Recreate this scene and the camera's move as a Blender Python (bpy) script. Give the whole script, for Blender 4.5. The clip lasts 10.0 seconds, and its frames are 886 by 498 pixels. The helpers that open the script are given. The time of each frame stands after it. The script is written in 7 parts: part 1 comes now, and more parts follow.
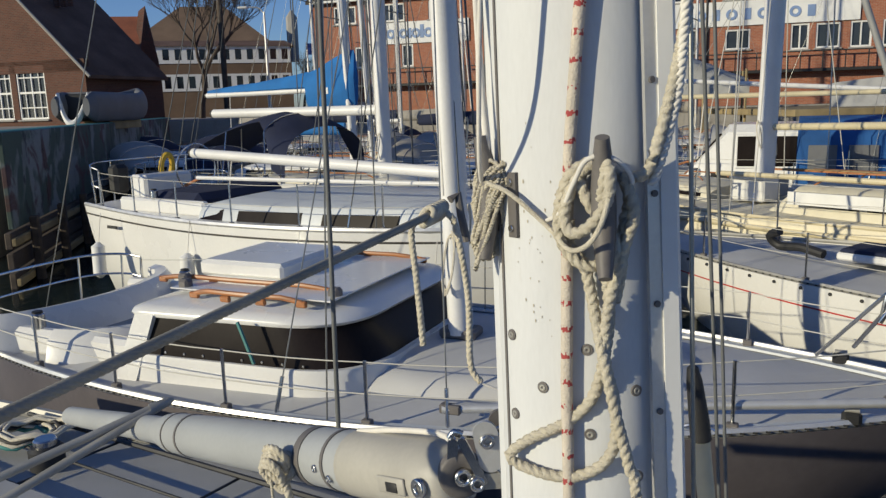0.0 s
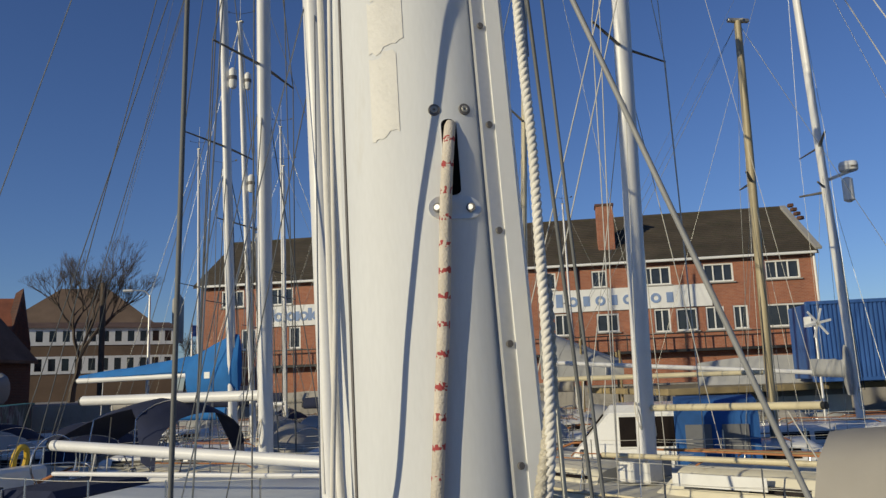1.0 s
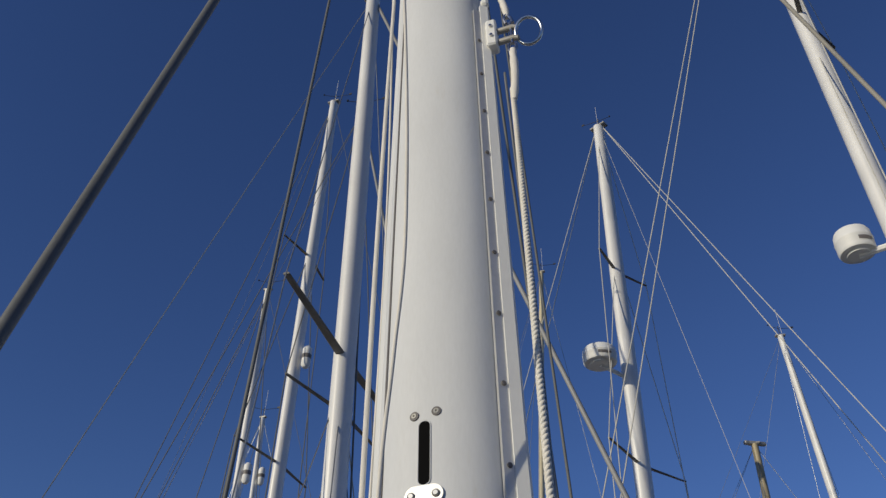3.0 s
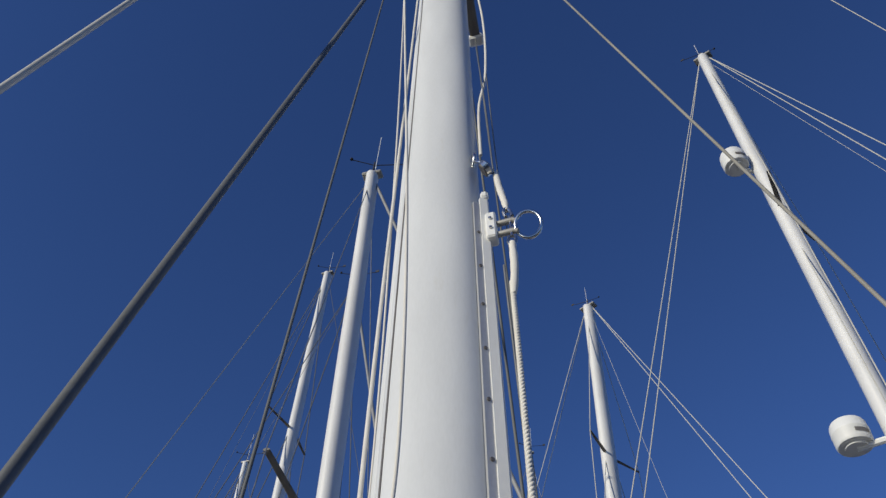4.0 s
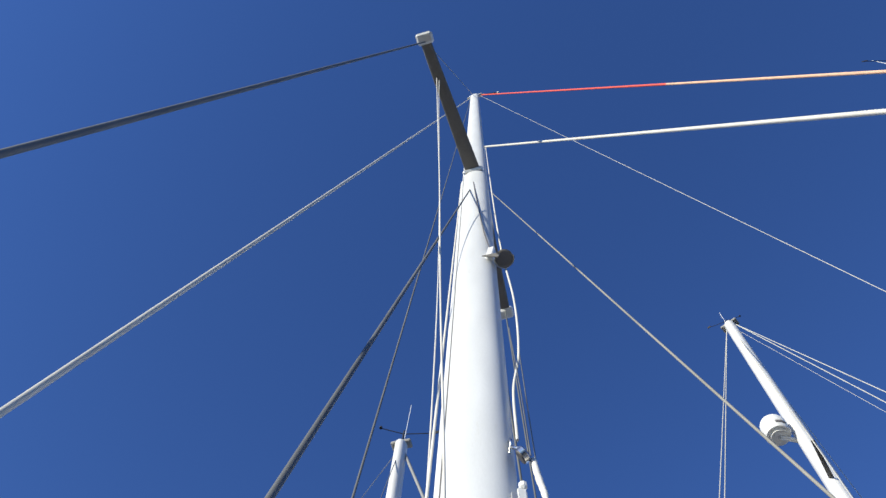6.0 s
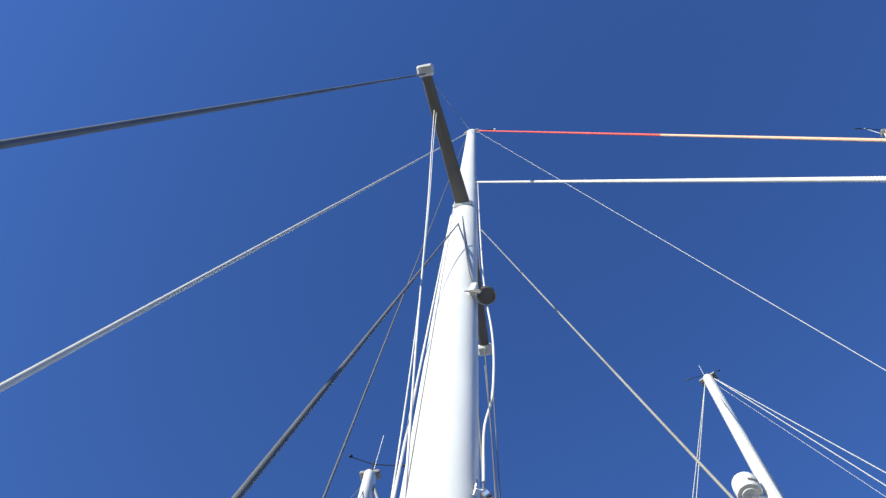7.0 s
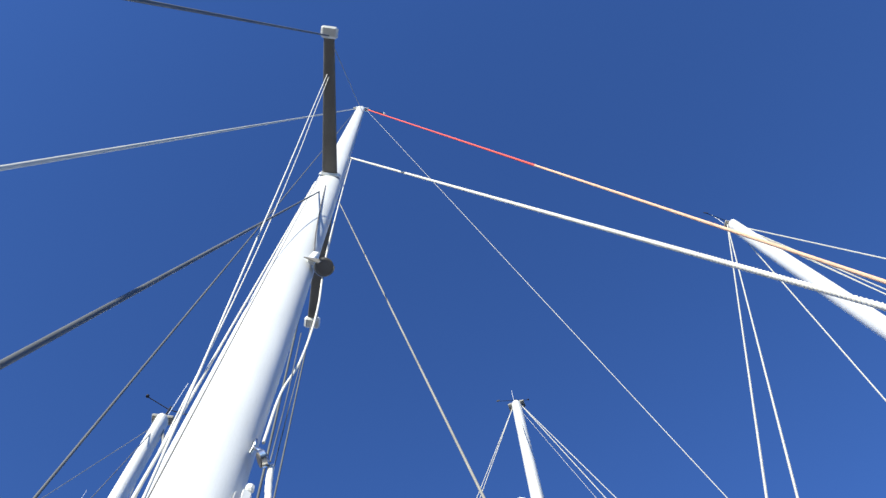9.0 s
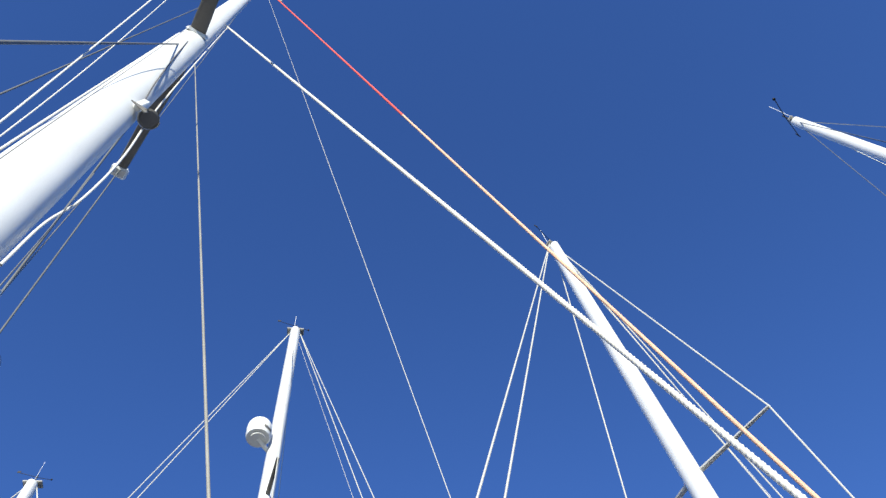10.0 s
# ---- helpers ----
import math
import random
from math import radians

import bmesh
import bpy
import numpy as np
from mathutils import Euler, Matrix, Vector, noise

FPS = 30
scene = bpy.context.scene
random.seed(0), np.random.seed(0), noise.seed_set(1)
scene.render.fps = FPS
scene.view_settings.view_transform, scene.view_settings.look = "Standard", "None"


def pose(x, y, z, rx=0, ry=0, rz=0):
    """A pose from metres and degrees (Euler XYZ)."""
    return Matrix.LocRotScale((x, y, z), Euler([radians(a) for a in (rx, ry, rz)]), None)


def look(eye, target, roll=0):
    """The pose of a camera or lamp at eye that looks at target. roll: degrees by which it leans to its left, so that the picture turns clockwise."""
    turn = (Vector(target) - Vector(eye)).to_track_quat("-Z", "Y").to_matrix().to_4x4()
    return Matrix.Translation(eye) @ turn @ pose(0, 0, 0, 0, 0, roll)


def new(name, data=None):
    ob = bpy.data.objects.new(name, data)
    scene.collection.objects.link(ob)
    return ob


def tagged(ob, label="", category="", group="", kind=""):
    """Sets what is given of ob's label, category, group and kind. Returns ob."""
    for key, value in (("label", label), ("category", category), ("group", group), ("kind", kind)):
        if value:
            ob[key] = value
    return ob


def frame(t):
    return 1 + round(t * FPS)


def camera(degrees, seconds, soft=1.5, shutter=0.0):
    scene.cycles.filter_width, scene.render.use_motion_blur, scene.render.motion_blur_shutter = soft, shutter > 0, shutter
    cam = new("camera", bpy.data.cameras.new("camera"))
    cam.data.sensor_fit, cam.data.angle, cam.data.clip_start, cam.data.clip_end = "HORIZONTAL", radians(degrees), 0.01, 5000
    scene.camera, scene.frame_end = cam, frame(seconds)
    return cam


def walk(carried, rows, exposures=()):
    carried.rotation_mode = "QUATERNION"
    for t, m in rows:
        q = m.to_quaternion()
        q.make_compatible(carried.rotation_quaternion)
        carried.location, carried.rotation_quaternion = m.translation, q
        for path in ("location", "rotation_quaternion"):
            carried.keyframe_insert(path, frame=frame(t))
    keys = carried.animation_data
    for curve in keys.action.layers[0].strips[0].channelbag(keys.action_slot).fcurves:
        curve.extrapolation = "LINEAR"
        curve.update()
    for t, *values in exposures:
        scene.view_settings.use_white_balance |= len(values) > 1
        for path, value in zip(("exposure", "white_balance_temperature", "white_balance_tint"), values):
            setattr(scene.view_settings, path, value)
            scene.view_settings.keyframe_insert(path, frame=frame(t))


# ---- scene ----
cam = camera(59.5, 10.0, soft=1.4)
PATH = [
    (0, (0.004, 0.028, 3.012), (-0.001, 1.995, 2.646), -1.6),
    (0.5, (0.022, 0.047, 3.051), (0.176, 2.041, 3.071), -2.1),
    (1, (0.035, 0.087, 3.101), (0.332, 2.036, 3.435), -2.1),
    (1.5, (0.027, 0.062, 3.128), (0.311, 1.956, 3.703), -2.0),
    (2, (0.023, 0.034, 3.156), (0.287, 1.831, 3.994), -1.3),
    (2.5, (0.011, 0.013, 3.178), (0.217, 1.704, 4.226), -0.2),
    (2.7, (0.006, 0.011, 3.187), (0.204, 1.648, 4.319), 0.7),
    (3.8, (-0.004, 0.03, 3.246), (0.196, 1.333, 4.75), 2.2),
    (4, (-0.008, 0.028, 3.256), (0.163, 1.265, 4.818), 3.3),
    (4.5, (-0.016, 0.02, 3.264), (0.095, 1.093, 4.948), 5.1),
    (5, (-0.022, 0.011, 3.263), (0.075, 0.95, 5.026), 6.3),
    (5.5, (-0.027, 0.001, 3.267), (0.012, 0.804, 5.098), 8.0),
    (5.7, (-0.027, -0.002, 3.27), (-0.024, 0.737, 5.129), 9.8),
    (6.8, (-0.018, 0.004, 3.293), (-0.043, 0.611, 5.198), 14.6),
    (7, (-0.016, 0.0, 3.294), (-0.021, 0.589, 5.205), 15.1),
    (7.5, (-0.011, -0.004, 3.29), (0.097, 0.533, 5.213), 10.3),
    (8, (-0.01, 0.002, 3.285), (0.18, 0.515, 5.209), 5.0),
    (8.5, (-0.006, 0.005, 3.286), (0.22, 0.517, 5.206), 2.2),
    (9, (0.021, 0.002, 3.287), (0.365, 0.478, 5.199), -4.0),
    (9.5, (0.047, -0.005, 3.29), (0.579, 0.363, 5.182), -10.3),
    (10, (0.059, -0.009, 3.304), (0.804, 0.264, 5.14), -13.3),
]
EXPOSURES = [(0, -0.03, 7250, 1), (0.5, -0.04, 7450, 1), (1, -0.22, 7600, 1), (1.5, -0.34, 7500, 3), (2.5, -0.46, 7200, 5), (4, -0.24, 6450, 5), (4.5, -0.04, 6400, 5), (5.5, 0.36, 6350, 4), (7.0, 0.86, 6300, 2), (10, 0.88, 6200, 2)]
walk(cam, [(t, look(eye, target, roll)) for t, eye, target, roll in PATH], EXPOSURES)

# ---- light: low winter sun from behind the camera's left shoulder, clear sky ----
SUN_AZ = radians(-119)     # from +y, clockwise positive: behind and to the left
SUN_EL = radians(16)
sun_dir = Vector((math.sin(SUN_AZ) * math.cos(SUN_EL), math.cos(SUN_AZ) * math.cos(SUN_EL), math.sin(SUN_EL)))
world = bpy.data.worlds.new("sky")
scene.world = world
world.use_nodes = True
wn = world.node_tree.nodes
sky = wn.new("ShaderNodeTexSky")
sky.sky_type = "NISHITA"
sky.sun_disc = False
sky.sun_elevation = SUN_EL
sky.sun_rotation = SUN_AZ
sky.air_density, sky.dust_density, sky.ozone_density = 1.0, 0.08, 3.0
wn["Background"].inputs["Strength"].default_value = 0.075
tint = wn.new("ShaderNodeVectorMath")      # the clear winter blue of this sky
tint.operation = "MULTIPLY"
tint.inputs[1].default_value = (0.785, 0.98, 1.66)
world.node_tree.links.new(sky.outputs[0], tint.inputs[0])
world.node_tree.links.new(tint.outputs[0], wn["Background"].inputs["Color"])
sun = new("sun", bpy.data.lights.new("sun", "SUN"))
sun.data.energy, sun.data.angle, sun.data.color = 3.95, radians(0.55), (1.0, 0.905, 0.755)
sun.matrix_world = look(sun_dir * 60, (0, 0, 0))


# ---- materials ----
def mat(name, color, rough=0.5, metal=0.0, var=0.12, scale=3.0, fine=60.0, bump=0.05, dirt=None, dirt_at=0.62, coat=0.0, stretch=(1, 1, 1), spec=0.5):
    """A surface with variation at two scales, optional stains and a fine relief."""
    m = bpy.data.materials.new(name)
    m.use_nodes = True
    nt = m.node_tree
    n, ln = nt.nodes, nt.links
    b = n["Principled BSDF"]
    tc = n.new("ShaderNodeTexCoord")
    mp = n.new("ShaderNodeMapping")
    mp.inputs["Scale"].default_value = stretch
    ln.new(tc.outputs["Object"], mp.inputs["Vector"])
    big = n.new("ShaderNodeTexNoise")
    big.inputs["Scale"].default_value, big.inputs["Detail"].default_value = scale, 6
    small = n.new("ShaderNodeTexNoise")
    small.inputs["Scale"].default_value, small.inputs["Detail"].default_value = fine, 4
    for t in (big, small):
        ln.new(mp.outputs[0], t.inputs["Vector"])
    add = n.new("ShaderNodeMath")
    add.operation = "MULTIPLY_ADD"
    add.inputs[1].default_value = 0.4
    ln.new(small.outputs[0], add.inputs[0])
    ln.new(big.outputs[0], add.inputs[2])
    ramp = n.new("ShaderNodeMapRange")
    ramp.inputs["From Min"].default_value, ramp.inputs["From Max"].default_value = 0.45, 0.95
    ramp.inputs["To Min"].default_value, ramp.inputs["To Max"].default_value = 1 - var, 1 + var
    ln.new(add.outputs[0], ramp.inputs[0])
    col = n.new("ShaderNodeVectorMath")
    col.operation = "SCALE"
    col.inputs[0].default_value = color[:3]
    ln.new(ramp.outputs[0], col.inputs["Scale"])
    last = col.outputs[0]
    if dirt:
        stain = n.new("ShaderNodeTexNoise")
        stain.inputs["Scale"].default_value, stain.inputs["Detail"].default_value = scale * 2.3, 9
        stain.inputs["Roughness"].default_value = 0.7
        ln.new(mp.outputs[0], stain.inputs["Vector"])
        k = n.new("ShaderNodeMapRange")
        k.inputs["From Min"].default_value, k.inputs["From Max"].default_value = dirt_at, dirt_at + 0.22
        k.inputs["To Max"].default_value = 0.7
        ln.new(stain.outputs[0], k.inputs[0])
        mix = n.new("ShaderNodeMix")
        mix.data_type = "RGBA"
        ln.new(k.outputs[0], mix.inputs["Factor"])
        ln.new(last, mix.inputs[6])
        mix.inputs[7].default_value = (*dirt, 1)
        last = mix.outputs[2]
    ln.new(last, b.inputs["Base Color"])
    rr = n.new("ShaderNodeMapRange")
    rr.inputs["To Min"].default_value, rr.inputs["To Max"].default_value = max(rough - 0.1, 0.02), min(rough + 0.12, 1)
    ln.new(big.outputs[0], rr.inputs[0])
    ln.new(rr.outputs[0], b.inputs["Roughness"])
    b.inputs["Metallic"].default_value = metal
    b.inputs["Coat Weight"].default_value = coat
    b.inputs["Specular IOR Level"].default_value = spec
    if bump:
        bp = n.new("ShaderNodeBump")
        bp.inputs["Strength"].default_value, bp.inputs["Distance"].default_value = min(bump * 4, 1), bump * 0.02
        ln.new(add.outputs[0], bp.inputs["Height"])
        ln.new(bp.outputs[0], b.inputs["Normal"])
    return m


def brick_mat(name, a, b_, mortar, scale=1.0, row=0.075, width=0.225, rough=0.9):
    """Courses of brick in the wall's own axes (x along, z up)."""
    m = mat(name, (1, 1, 1), rough, var=0.1, bump=0.1)
    nt = m.node_tree
    n, ln = nt.nodes, nt.links
    p = n["Principled BSDF"]
    tc = n.new("ShaderNodeTexCoord")
    sw = n.new("ShaderNodeSeparateXYZ")
    cb = n.new("ShaderNodeCombineXYZ")
    ln.new(tc.outputs["Object"], sw.inputs[0])
    ad = n.new("ShaderNodeMath")
    ln.new(sw.outputs[0], ad.inputs[0])
    ln.new(sw.outputs[1], ad.inputs[1])
    ln.new(ad.outputs[0], cb.inputs[0])
    ln.new(sw.outputs[2], cb.inputs[1])
    br = n.new("ShaderNodeTexBrick")
    br.inputs["Color1"].default_value, br.inputs["Color2"].default_value, br.inputs["Mortar"].default_value = (*a, 1), (*b_, 1), (*mortar, 1)
    br.inputs["Scale"].default_value = scale
    br.inputs["Row Height"].default_value, br.inputs["Brick Width"].default_value, br.inputs["Mortar Size"].default_value = row, width, 0.008
    ln.new(cb.outputs[0], br.inputs["Vector"])
    ns = n.new("ShaderNodeTexNoise")
    ns.inputs["Scale"].default_value, ns.inputs["Detail"].default_value = 0.6, 8
    ln.new(tc.outputs["Object"], ns.inputs["Vector"])
    mr = n.new("ShaderNodeMapRange")
    mr.inputs["To Min"].default_value, mr.inputs["To Max"].default_value = 0.65, 1.3
    ln.new(ns.outputs[0], mr.inputs[0])
    sc = n.new("ShaderNodeVectorMath")
    sc.operation = "SCALE"
    ln.new(br.outputs[0], sc.inputs[0])
    ln.new(mr.outputs[0], sc.inputs["Scale"])
    ln.new(sc.outputs[0], p.inputs["Base Color"])
    return m


def fleck_mat(name, base, fleck, pitch=95.0):
    """Braided cordage with coloured flecks along its length."""
    m = mat(name, base, 0.85, var=0.15, scale=40, fine=500, bump=0.2)
    nt = m.node_tree
    n, ln = nt.nodes, nt.links
    p = n["Principled BSDF"]
    link = [k for k in ln if k.to_socket == p.inputs["Base Color"]][0]
    src = link.from_socket
    tc = n.new("ShaderNodeTexCoord")
    mp = n.new("ShaderNodeMapping")
    mp.inputs["Scale"].default_value = (420, 420, 240)
    ln.new(tc.outputs["Object"], mp.inputs[0])
    v = n.new("ShaderNodeTexVoronoi")
    v.inputs["Scale"].default_value = 1.0
    ln.new(mp.outputs[0], v.inputs["Vector"])
    lt = n.new("ShaderNodeMath")
    lt.operation = "LESS_THAN"
    lt.inputs[1].default_value = 0.25
    ln.new(v.outputs["Color"], lt.inputs[0])
    band = n.new("ShaderNodeTexWave")           # tracers come round at even steps along the line
    band.bands_direction = "Z"
    band.inputs["Scale"].default_value, band.inputs["Distortion"].default_value, band.inputs["Detail"].default_value = 13.0, 1.6, 1.0
    ln.new(tc.outputs["Object"], band.inputs["Vector"])
    near = n.new("ShaderNodeMath")
    near.operation = "MULTIPLY_ADD"
    near.inputs[1].default_value, near.inputs[2].default_value = -2.2, 1.86
    ln.new(band.outputs["Fac"], near.inputs[0])
    both = n.new("ShaderNodeMath")
    ln.new(v.outputs["Color"], both.inputs[0])
    ln.new(near.outputs[0], both.inputs[1])
    ln.new(both.outputs[0], lt.inputs[0])
    mix = n.new("ShaderNodeMix")
    mix.data_type = "RGBA"
    ln.new(lt.outputs[0], mix.inputs["Factor"])
    ln.new(src, mix.inputs[6])
    mix.inputs[7].default_value = (*fleck, 1)
    ln.new(mix.outputs[2], p.inputs["Base Color"])
    return m


def glass_mat(name, color=(0.02, 0.022, 0.025), rough=0.06):
    m = mat(name, color, rough, var=0.3, scale=2, fine=20, bump=0.0, spec=0.6)
    return m


def mural_mat(name):
    """Faded spray painting: grey-blue ground with green, maroon and dark patches."""
    m = mat(name, (0.17, 0.19, 0.20), 0.75, var=0.25, scale=0.9, fine=20, bump=0.1)
    nt = m.node_tree
    n, ln = nt.nodes, nt.links
    p = n["Principled BSDF"]
    link = [k for k in ln if k.to_socket == p.inputs["Base Color"]][0]
    src = link.from_socket
    tc = n.new("ShaderNodeTexCoord")
    for color, scale, edge, shift in (((0.03, 0.06, 0.04), 0.7, 0.47, 3.0), ((0.07, 0.025, 0.025), 1.0, 0.56, 11.0), ((0.025, 0.025, 0.03), 1.6, 0.60, 23.0)):
        mp = n.new("ShaderNodeMapping")
        mp.inputs["Location"].default_value = (shift, 0, shift)
        mp.inputs["Scale"].default_value = (1, 1, 0.8)
        ln.new(tc.outputs["Object"], mp.inputs[0])
        no = n.new("ShaderNodeTexNoise")
        no.inputs["Scale"].default_value, no.inputs["Detail"].default_value, no.inputs["Distortion"].default_value = scale, 5, 1.2
        ln.new(mp.outputs[0], no.inputs["Vector"])
        st = n.new("ShaderNodeMapRange")
        st.inputs["From Min"].default_value, st.inputs["From Max"].default_value = edge, edge + 0.06
        st.inputs["To Max"].default_value = 0.85
        ln.new(no.outputs[0], st.inputs[0])
        mix = n.new("ShaderNodeMix")
        mix.data_type = "RGBA"
        ln.new(st.outputs[0], mix.inputs["Factor"])
        ln.new(src, mix.inputs[6])
        mix.inputs[7].default_value = (*color, 1)
        src = mix.outputs[2]
    ln.new(src, p.inputs["Base Color"])
    return m


M_MAST = mat("mast paint", (0.60, 0.612, 0.62), 0.58, 0.0, var=0.07, scale=5, fine=120, bump=0.03, dirt=(0.52, 0.50, 0.45), dirt_at=0.60, stretch=(3, 3, 0.6), spec=0.35)
M_ALU = mat("anodised aluminium", (0.62, 0.62, 0.61), 0.38, 0.55, var=0.1, scale=6, fine=200, bump=0.03)
M_SPAR = mat("white spar paint", (0.70, 0.695, 0.68), 0.4, var=0.08, scale=1.5, fine=40, bump=0.02, dirt=(0.5, 0.46, 0.38), dirt_at=0.68)
M_GOLD = mat("buff spar paint", (0.57, 0.50, 0.335), 0.45, var=0.14, scale=2, fine=40, bump=0.03, dirt=(0.3, 0.22, 0.1))
M_BUFFMAST = mat("weathered varnished spar", (0.36, 0.30, 0.185), 0.5, var=0.2, scale=3, fine=60, bump=0.04, dirt=(0.22, 0.17, 0.09), stretch=(1, 1, 0.25))
M_STEEL = mat("stainless steel", (0.58, 0.57, 0.55), 0.22, 1.0, var=0.12, scale=12, fine=200, bump=0.02)
M_WIRE = mat("rigging wire", (0.30, 0.30, 0.28), 0.42, 0.8, var=0.15, scale=9, fine=200, bump=0.05)
M_WIREDARK = mat("weathered rigging wire", (0.12, 0.125, 0.125), 0.65, 0.1, var=0.2, scale=9, fine=300, bump=0.08)
M_DULLALU = mat("dull aluminium", (0.36, 0.35, 0.32), 0.5, 0.4, var=0.15, scale=6, fine=200, bump=0.03)
M_FOIL = mat("grey luff foil", (0.27, 0.272, 0.27), 0.6, 0.1, var=0.12, scale=4, fine=120, bump=0.03)
M_GRIME = mat("brown grime", (0.42, 0.37, 0.28), 0.8, var=0.3, scale=60, fine=300, bump=0.02)
M_TAPE = mat("old tape residue", (0.59, 0.58, 0.55), 0.6, 0.1, var=0.10, scale=40, fine=300, bump=0.1, dirt=(0.46, 0.42, 0.34), dirt_at=0.62)
M_CABINBLUE = mat("pale blue-grey cabin paint", (0.50, 0.53, 0.55), 0.4, var=0.08, scale=1.2, fine=30, bump=0.02, dirt=(0.42, 0.42, 0.38), dirt_at=0.66)
M_WIREPALE = mat("pale covered wire", (0.53, 0.515, 0.46), 0.6, 0.05, var=0.08, scale=9, fine=200, bump=0.04)
M_STAY = mat("old galvanised wire", (0.27, 0.258, 0.225), 0.7, 0.1, var=0.2, scale=9, fine=300, bump=0.08)
M_ROPE = mat("weathered cream rope", (0.67, 0.615, 0.495), 0.9, var=0.15, scale=25, fine=900, bump=0.3, dirt=(0.45, 0.39, 0.28), dirt_at=0.66)
M_ROPEWHITE = mat("white rope", (0.68, 0.655, 0.60), 0.9, var=0.10, scale=20, fine=300, bump=0.10)
M_FLECK = fleck_mat("red-flecked braid", (0.57, 0.51, 0.43), (0.36, 0.06, 0.06))
M_RED = mat("red line", (0.75, 0.10, 0.07), 0.75, var=0.15, scale=20, fine=600, bump=0.3)
M_PEACH = mat("faded pink line", (0.82, 0.50, 0.33), 0.8, var=0.12, scale=20, fine=600, bump=0.3)
M_GEL = mat("white gelcoat", (0.71, 0.705, 0.68), 0.28, var=0.06, scale=1.2, fine=30, bump=0.02, dirt=(0.52, 0.48, 0.40), dirt_at=0.66, coat=0.2)
M_CREAM = mat("cream gelcoat", (0.78, 0.72, 0.56), 0.35, var=0.08, scale=1.2, fine=30, bump=0.02, dirt=(0.5, 0.42, 0.28), dirt_at=0.64, coat=0.1)
M_DECK = mat("grey non-slip deck", (0.37, 0.37, 0.355), 0.75, var=0.13, scale=1.6, fine=220, bump=0.25, dirt=(0.27, 0.26, 0.23), dirt_at=0.58)
M_DECKPALE = mat("pale grey deck paint", (0.49, 0.49, 0.48), 0.7, var=0.12, scale=1.6, fine=220, bump=0.2, dirt=(0.42, 0.40, 0.36), dirt_at=0.6)
M_DECKCREAM = mat("cream painted deck", (0.62, 0.58, 0.46), 0.7, var=0.15, scale=1.6, fine=160, bump=0.2, dirt=(0.4, 0.30, 0.16), dirt_at=0.58)
M_NAVYHULL = mat("dark hull paint", (0.12, 0.108, 0.112), 0.3, var=0.2, scale=1, fine=20, bump=0.02, coat=0.3)
M_BLACK = mat("black plastic", (0.018, 0.018, 0.019), 0.6, var=0.25, scale=8, fine=120, bump=0.1)
M_SLOTSHADE = mat("slot shade black", (0.006, 0.006, 0.006), 0.95, var=0.2, bump=0.0, spec=0.05)
M_SPREADER = mat("weathered grey spreader", (0.17, 0.16, 0.145), 0.65, 0.2, var=0.2, scale=6, fine=90, bump=0.1)
M_BOOM = mat("dulled boom paint", (0.36, 0.375, 0.38), 0.42, var=0.08, scale=5, fine=90, bump=0.03, dirt=(0.36, 0.34, 0.29), dirt_at=0.64)
M_CAST = mat("beige casting", (0.38, 0.365, 0.325), 0.5, var=0.1, scale=8, fine=120, bump=0.05, dirt=(0.35, 0.32, 0.26), dirt_at=0.64)
M_GREYPL = mat("grey nylon", (0.13, 0.12, 0.115), 0.55, var=0.2, scale=14, fine=200, bump=0.1)
M_ACRYL = mat("smoked acrylic", (0.016, 0.012, 0.011), 0.3, var=0.3, scale=2, fine=40, bump=0.02, spec=0.1)
M_TEAK = mat("varnished teak", (0.33, 0.13, 0.045), 0.4, var=0.35, scale=5, fine=90, bump=0.1, stretch=(1, 7, 7))
M_BLUE = mat("blue canvas", (0.012, 0.14, 0.40), 0.85, var=0.18, scale=2.2, fine=160, bump=0.5)
M_NAVY = mat("navy canvas", (0.014, 0.02, 0.05), 0.9, var=0.25, scale=2.2, fine=160, bump=0.5)
M_BEIGE = mat("beige canvas", (0.34, 0.315, 0.275), 0.9, var=0.1, scale=1.2, fine=160, bump=0.5, dirt=(0.42, 0.38, 0.3))
M_GREYCAN = mat("grey canvas", (0.36, 0.36, 0.35), 0.9, var=0.15, scale=2, fine=160, bump=0.4)
M_RUBBER = mat("grey dinghy rubber", (0.13, 0.135, 0.145), 0.6, var=0.2, scale=2, fine=60, bump=0.05)
M_TEAL = mat("teal paint", (0.05, 0.22, 0.20), 0.6, var=0.2, scale=2, fine=60)
M_YELLOW = mat("yellow plastic", (0.55, 0.36, 0.04), 0.5, var=0.15, scale=4, fine=60)
M_REDPAINT = mat("red stripe paint", (0.45, 0.03, 0.03), 0.4, var=0.1, scale=4, fine=60)
M_BROWNSTRIPE = mat("dark boot stripe", (0.05, 0.045, 0.04), 0.4, var=0.1, scale=4, fine=60)
M_WATER = mat("harbour water", (0.012, 0.020, 0.020), 0.08, var=0.2, scale=0.4, fine=3, bump=1.2)
M_QUAY = mat("quay concrete", (0.30, 0.28, 0.25), 0.9, var=0.2, scale=0.6, fine=20, bump=0.4, dirt=(0.1, 0.09, 0.08), dirt_at=0.55)
M_PLANK = mat("wet quay timber", (0.075, 0.058, 0.046), 0.85, var=0.4, scale=1.5, fine=50, bump=0.5, stretch=(1, 1, 6))
M_PLANKTAN = mat("bleached timber", (0.30, 0.23, 0.12), 0.85, var=0.35, scale=1.5, fine=50, bump=0.4)
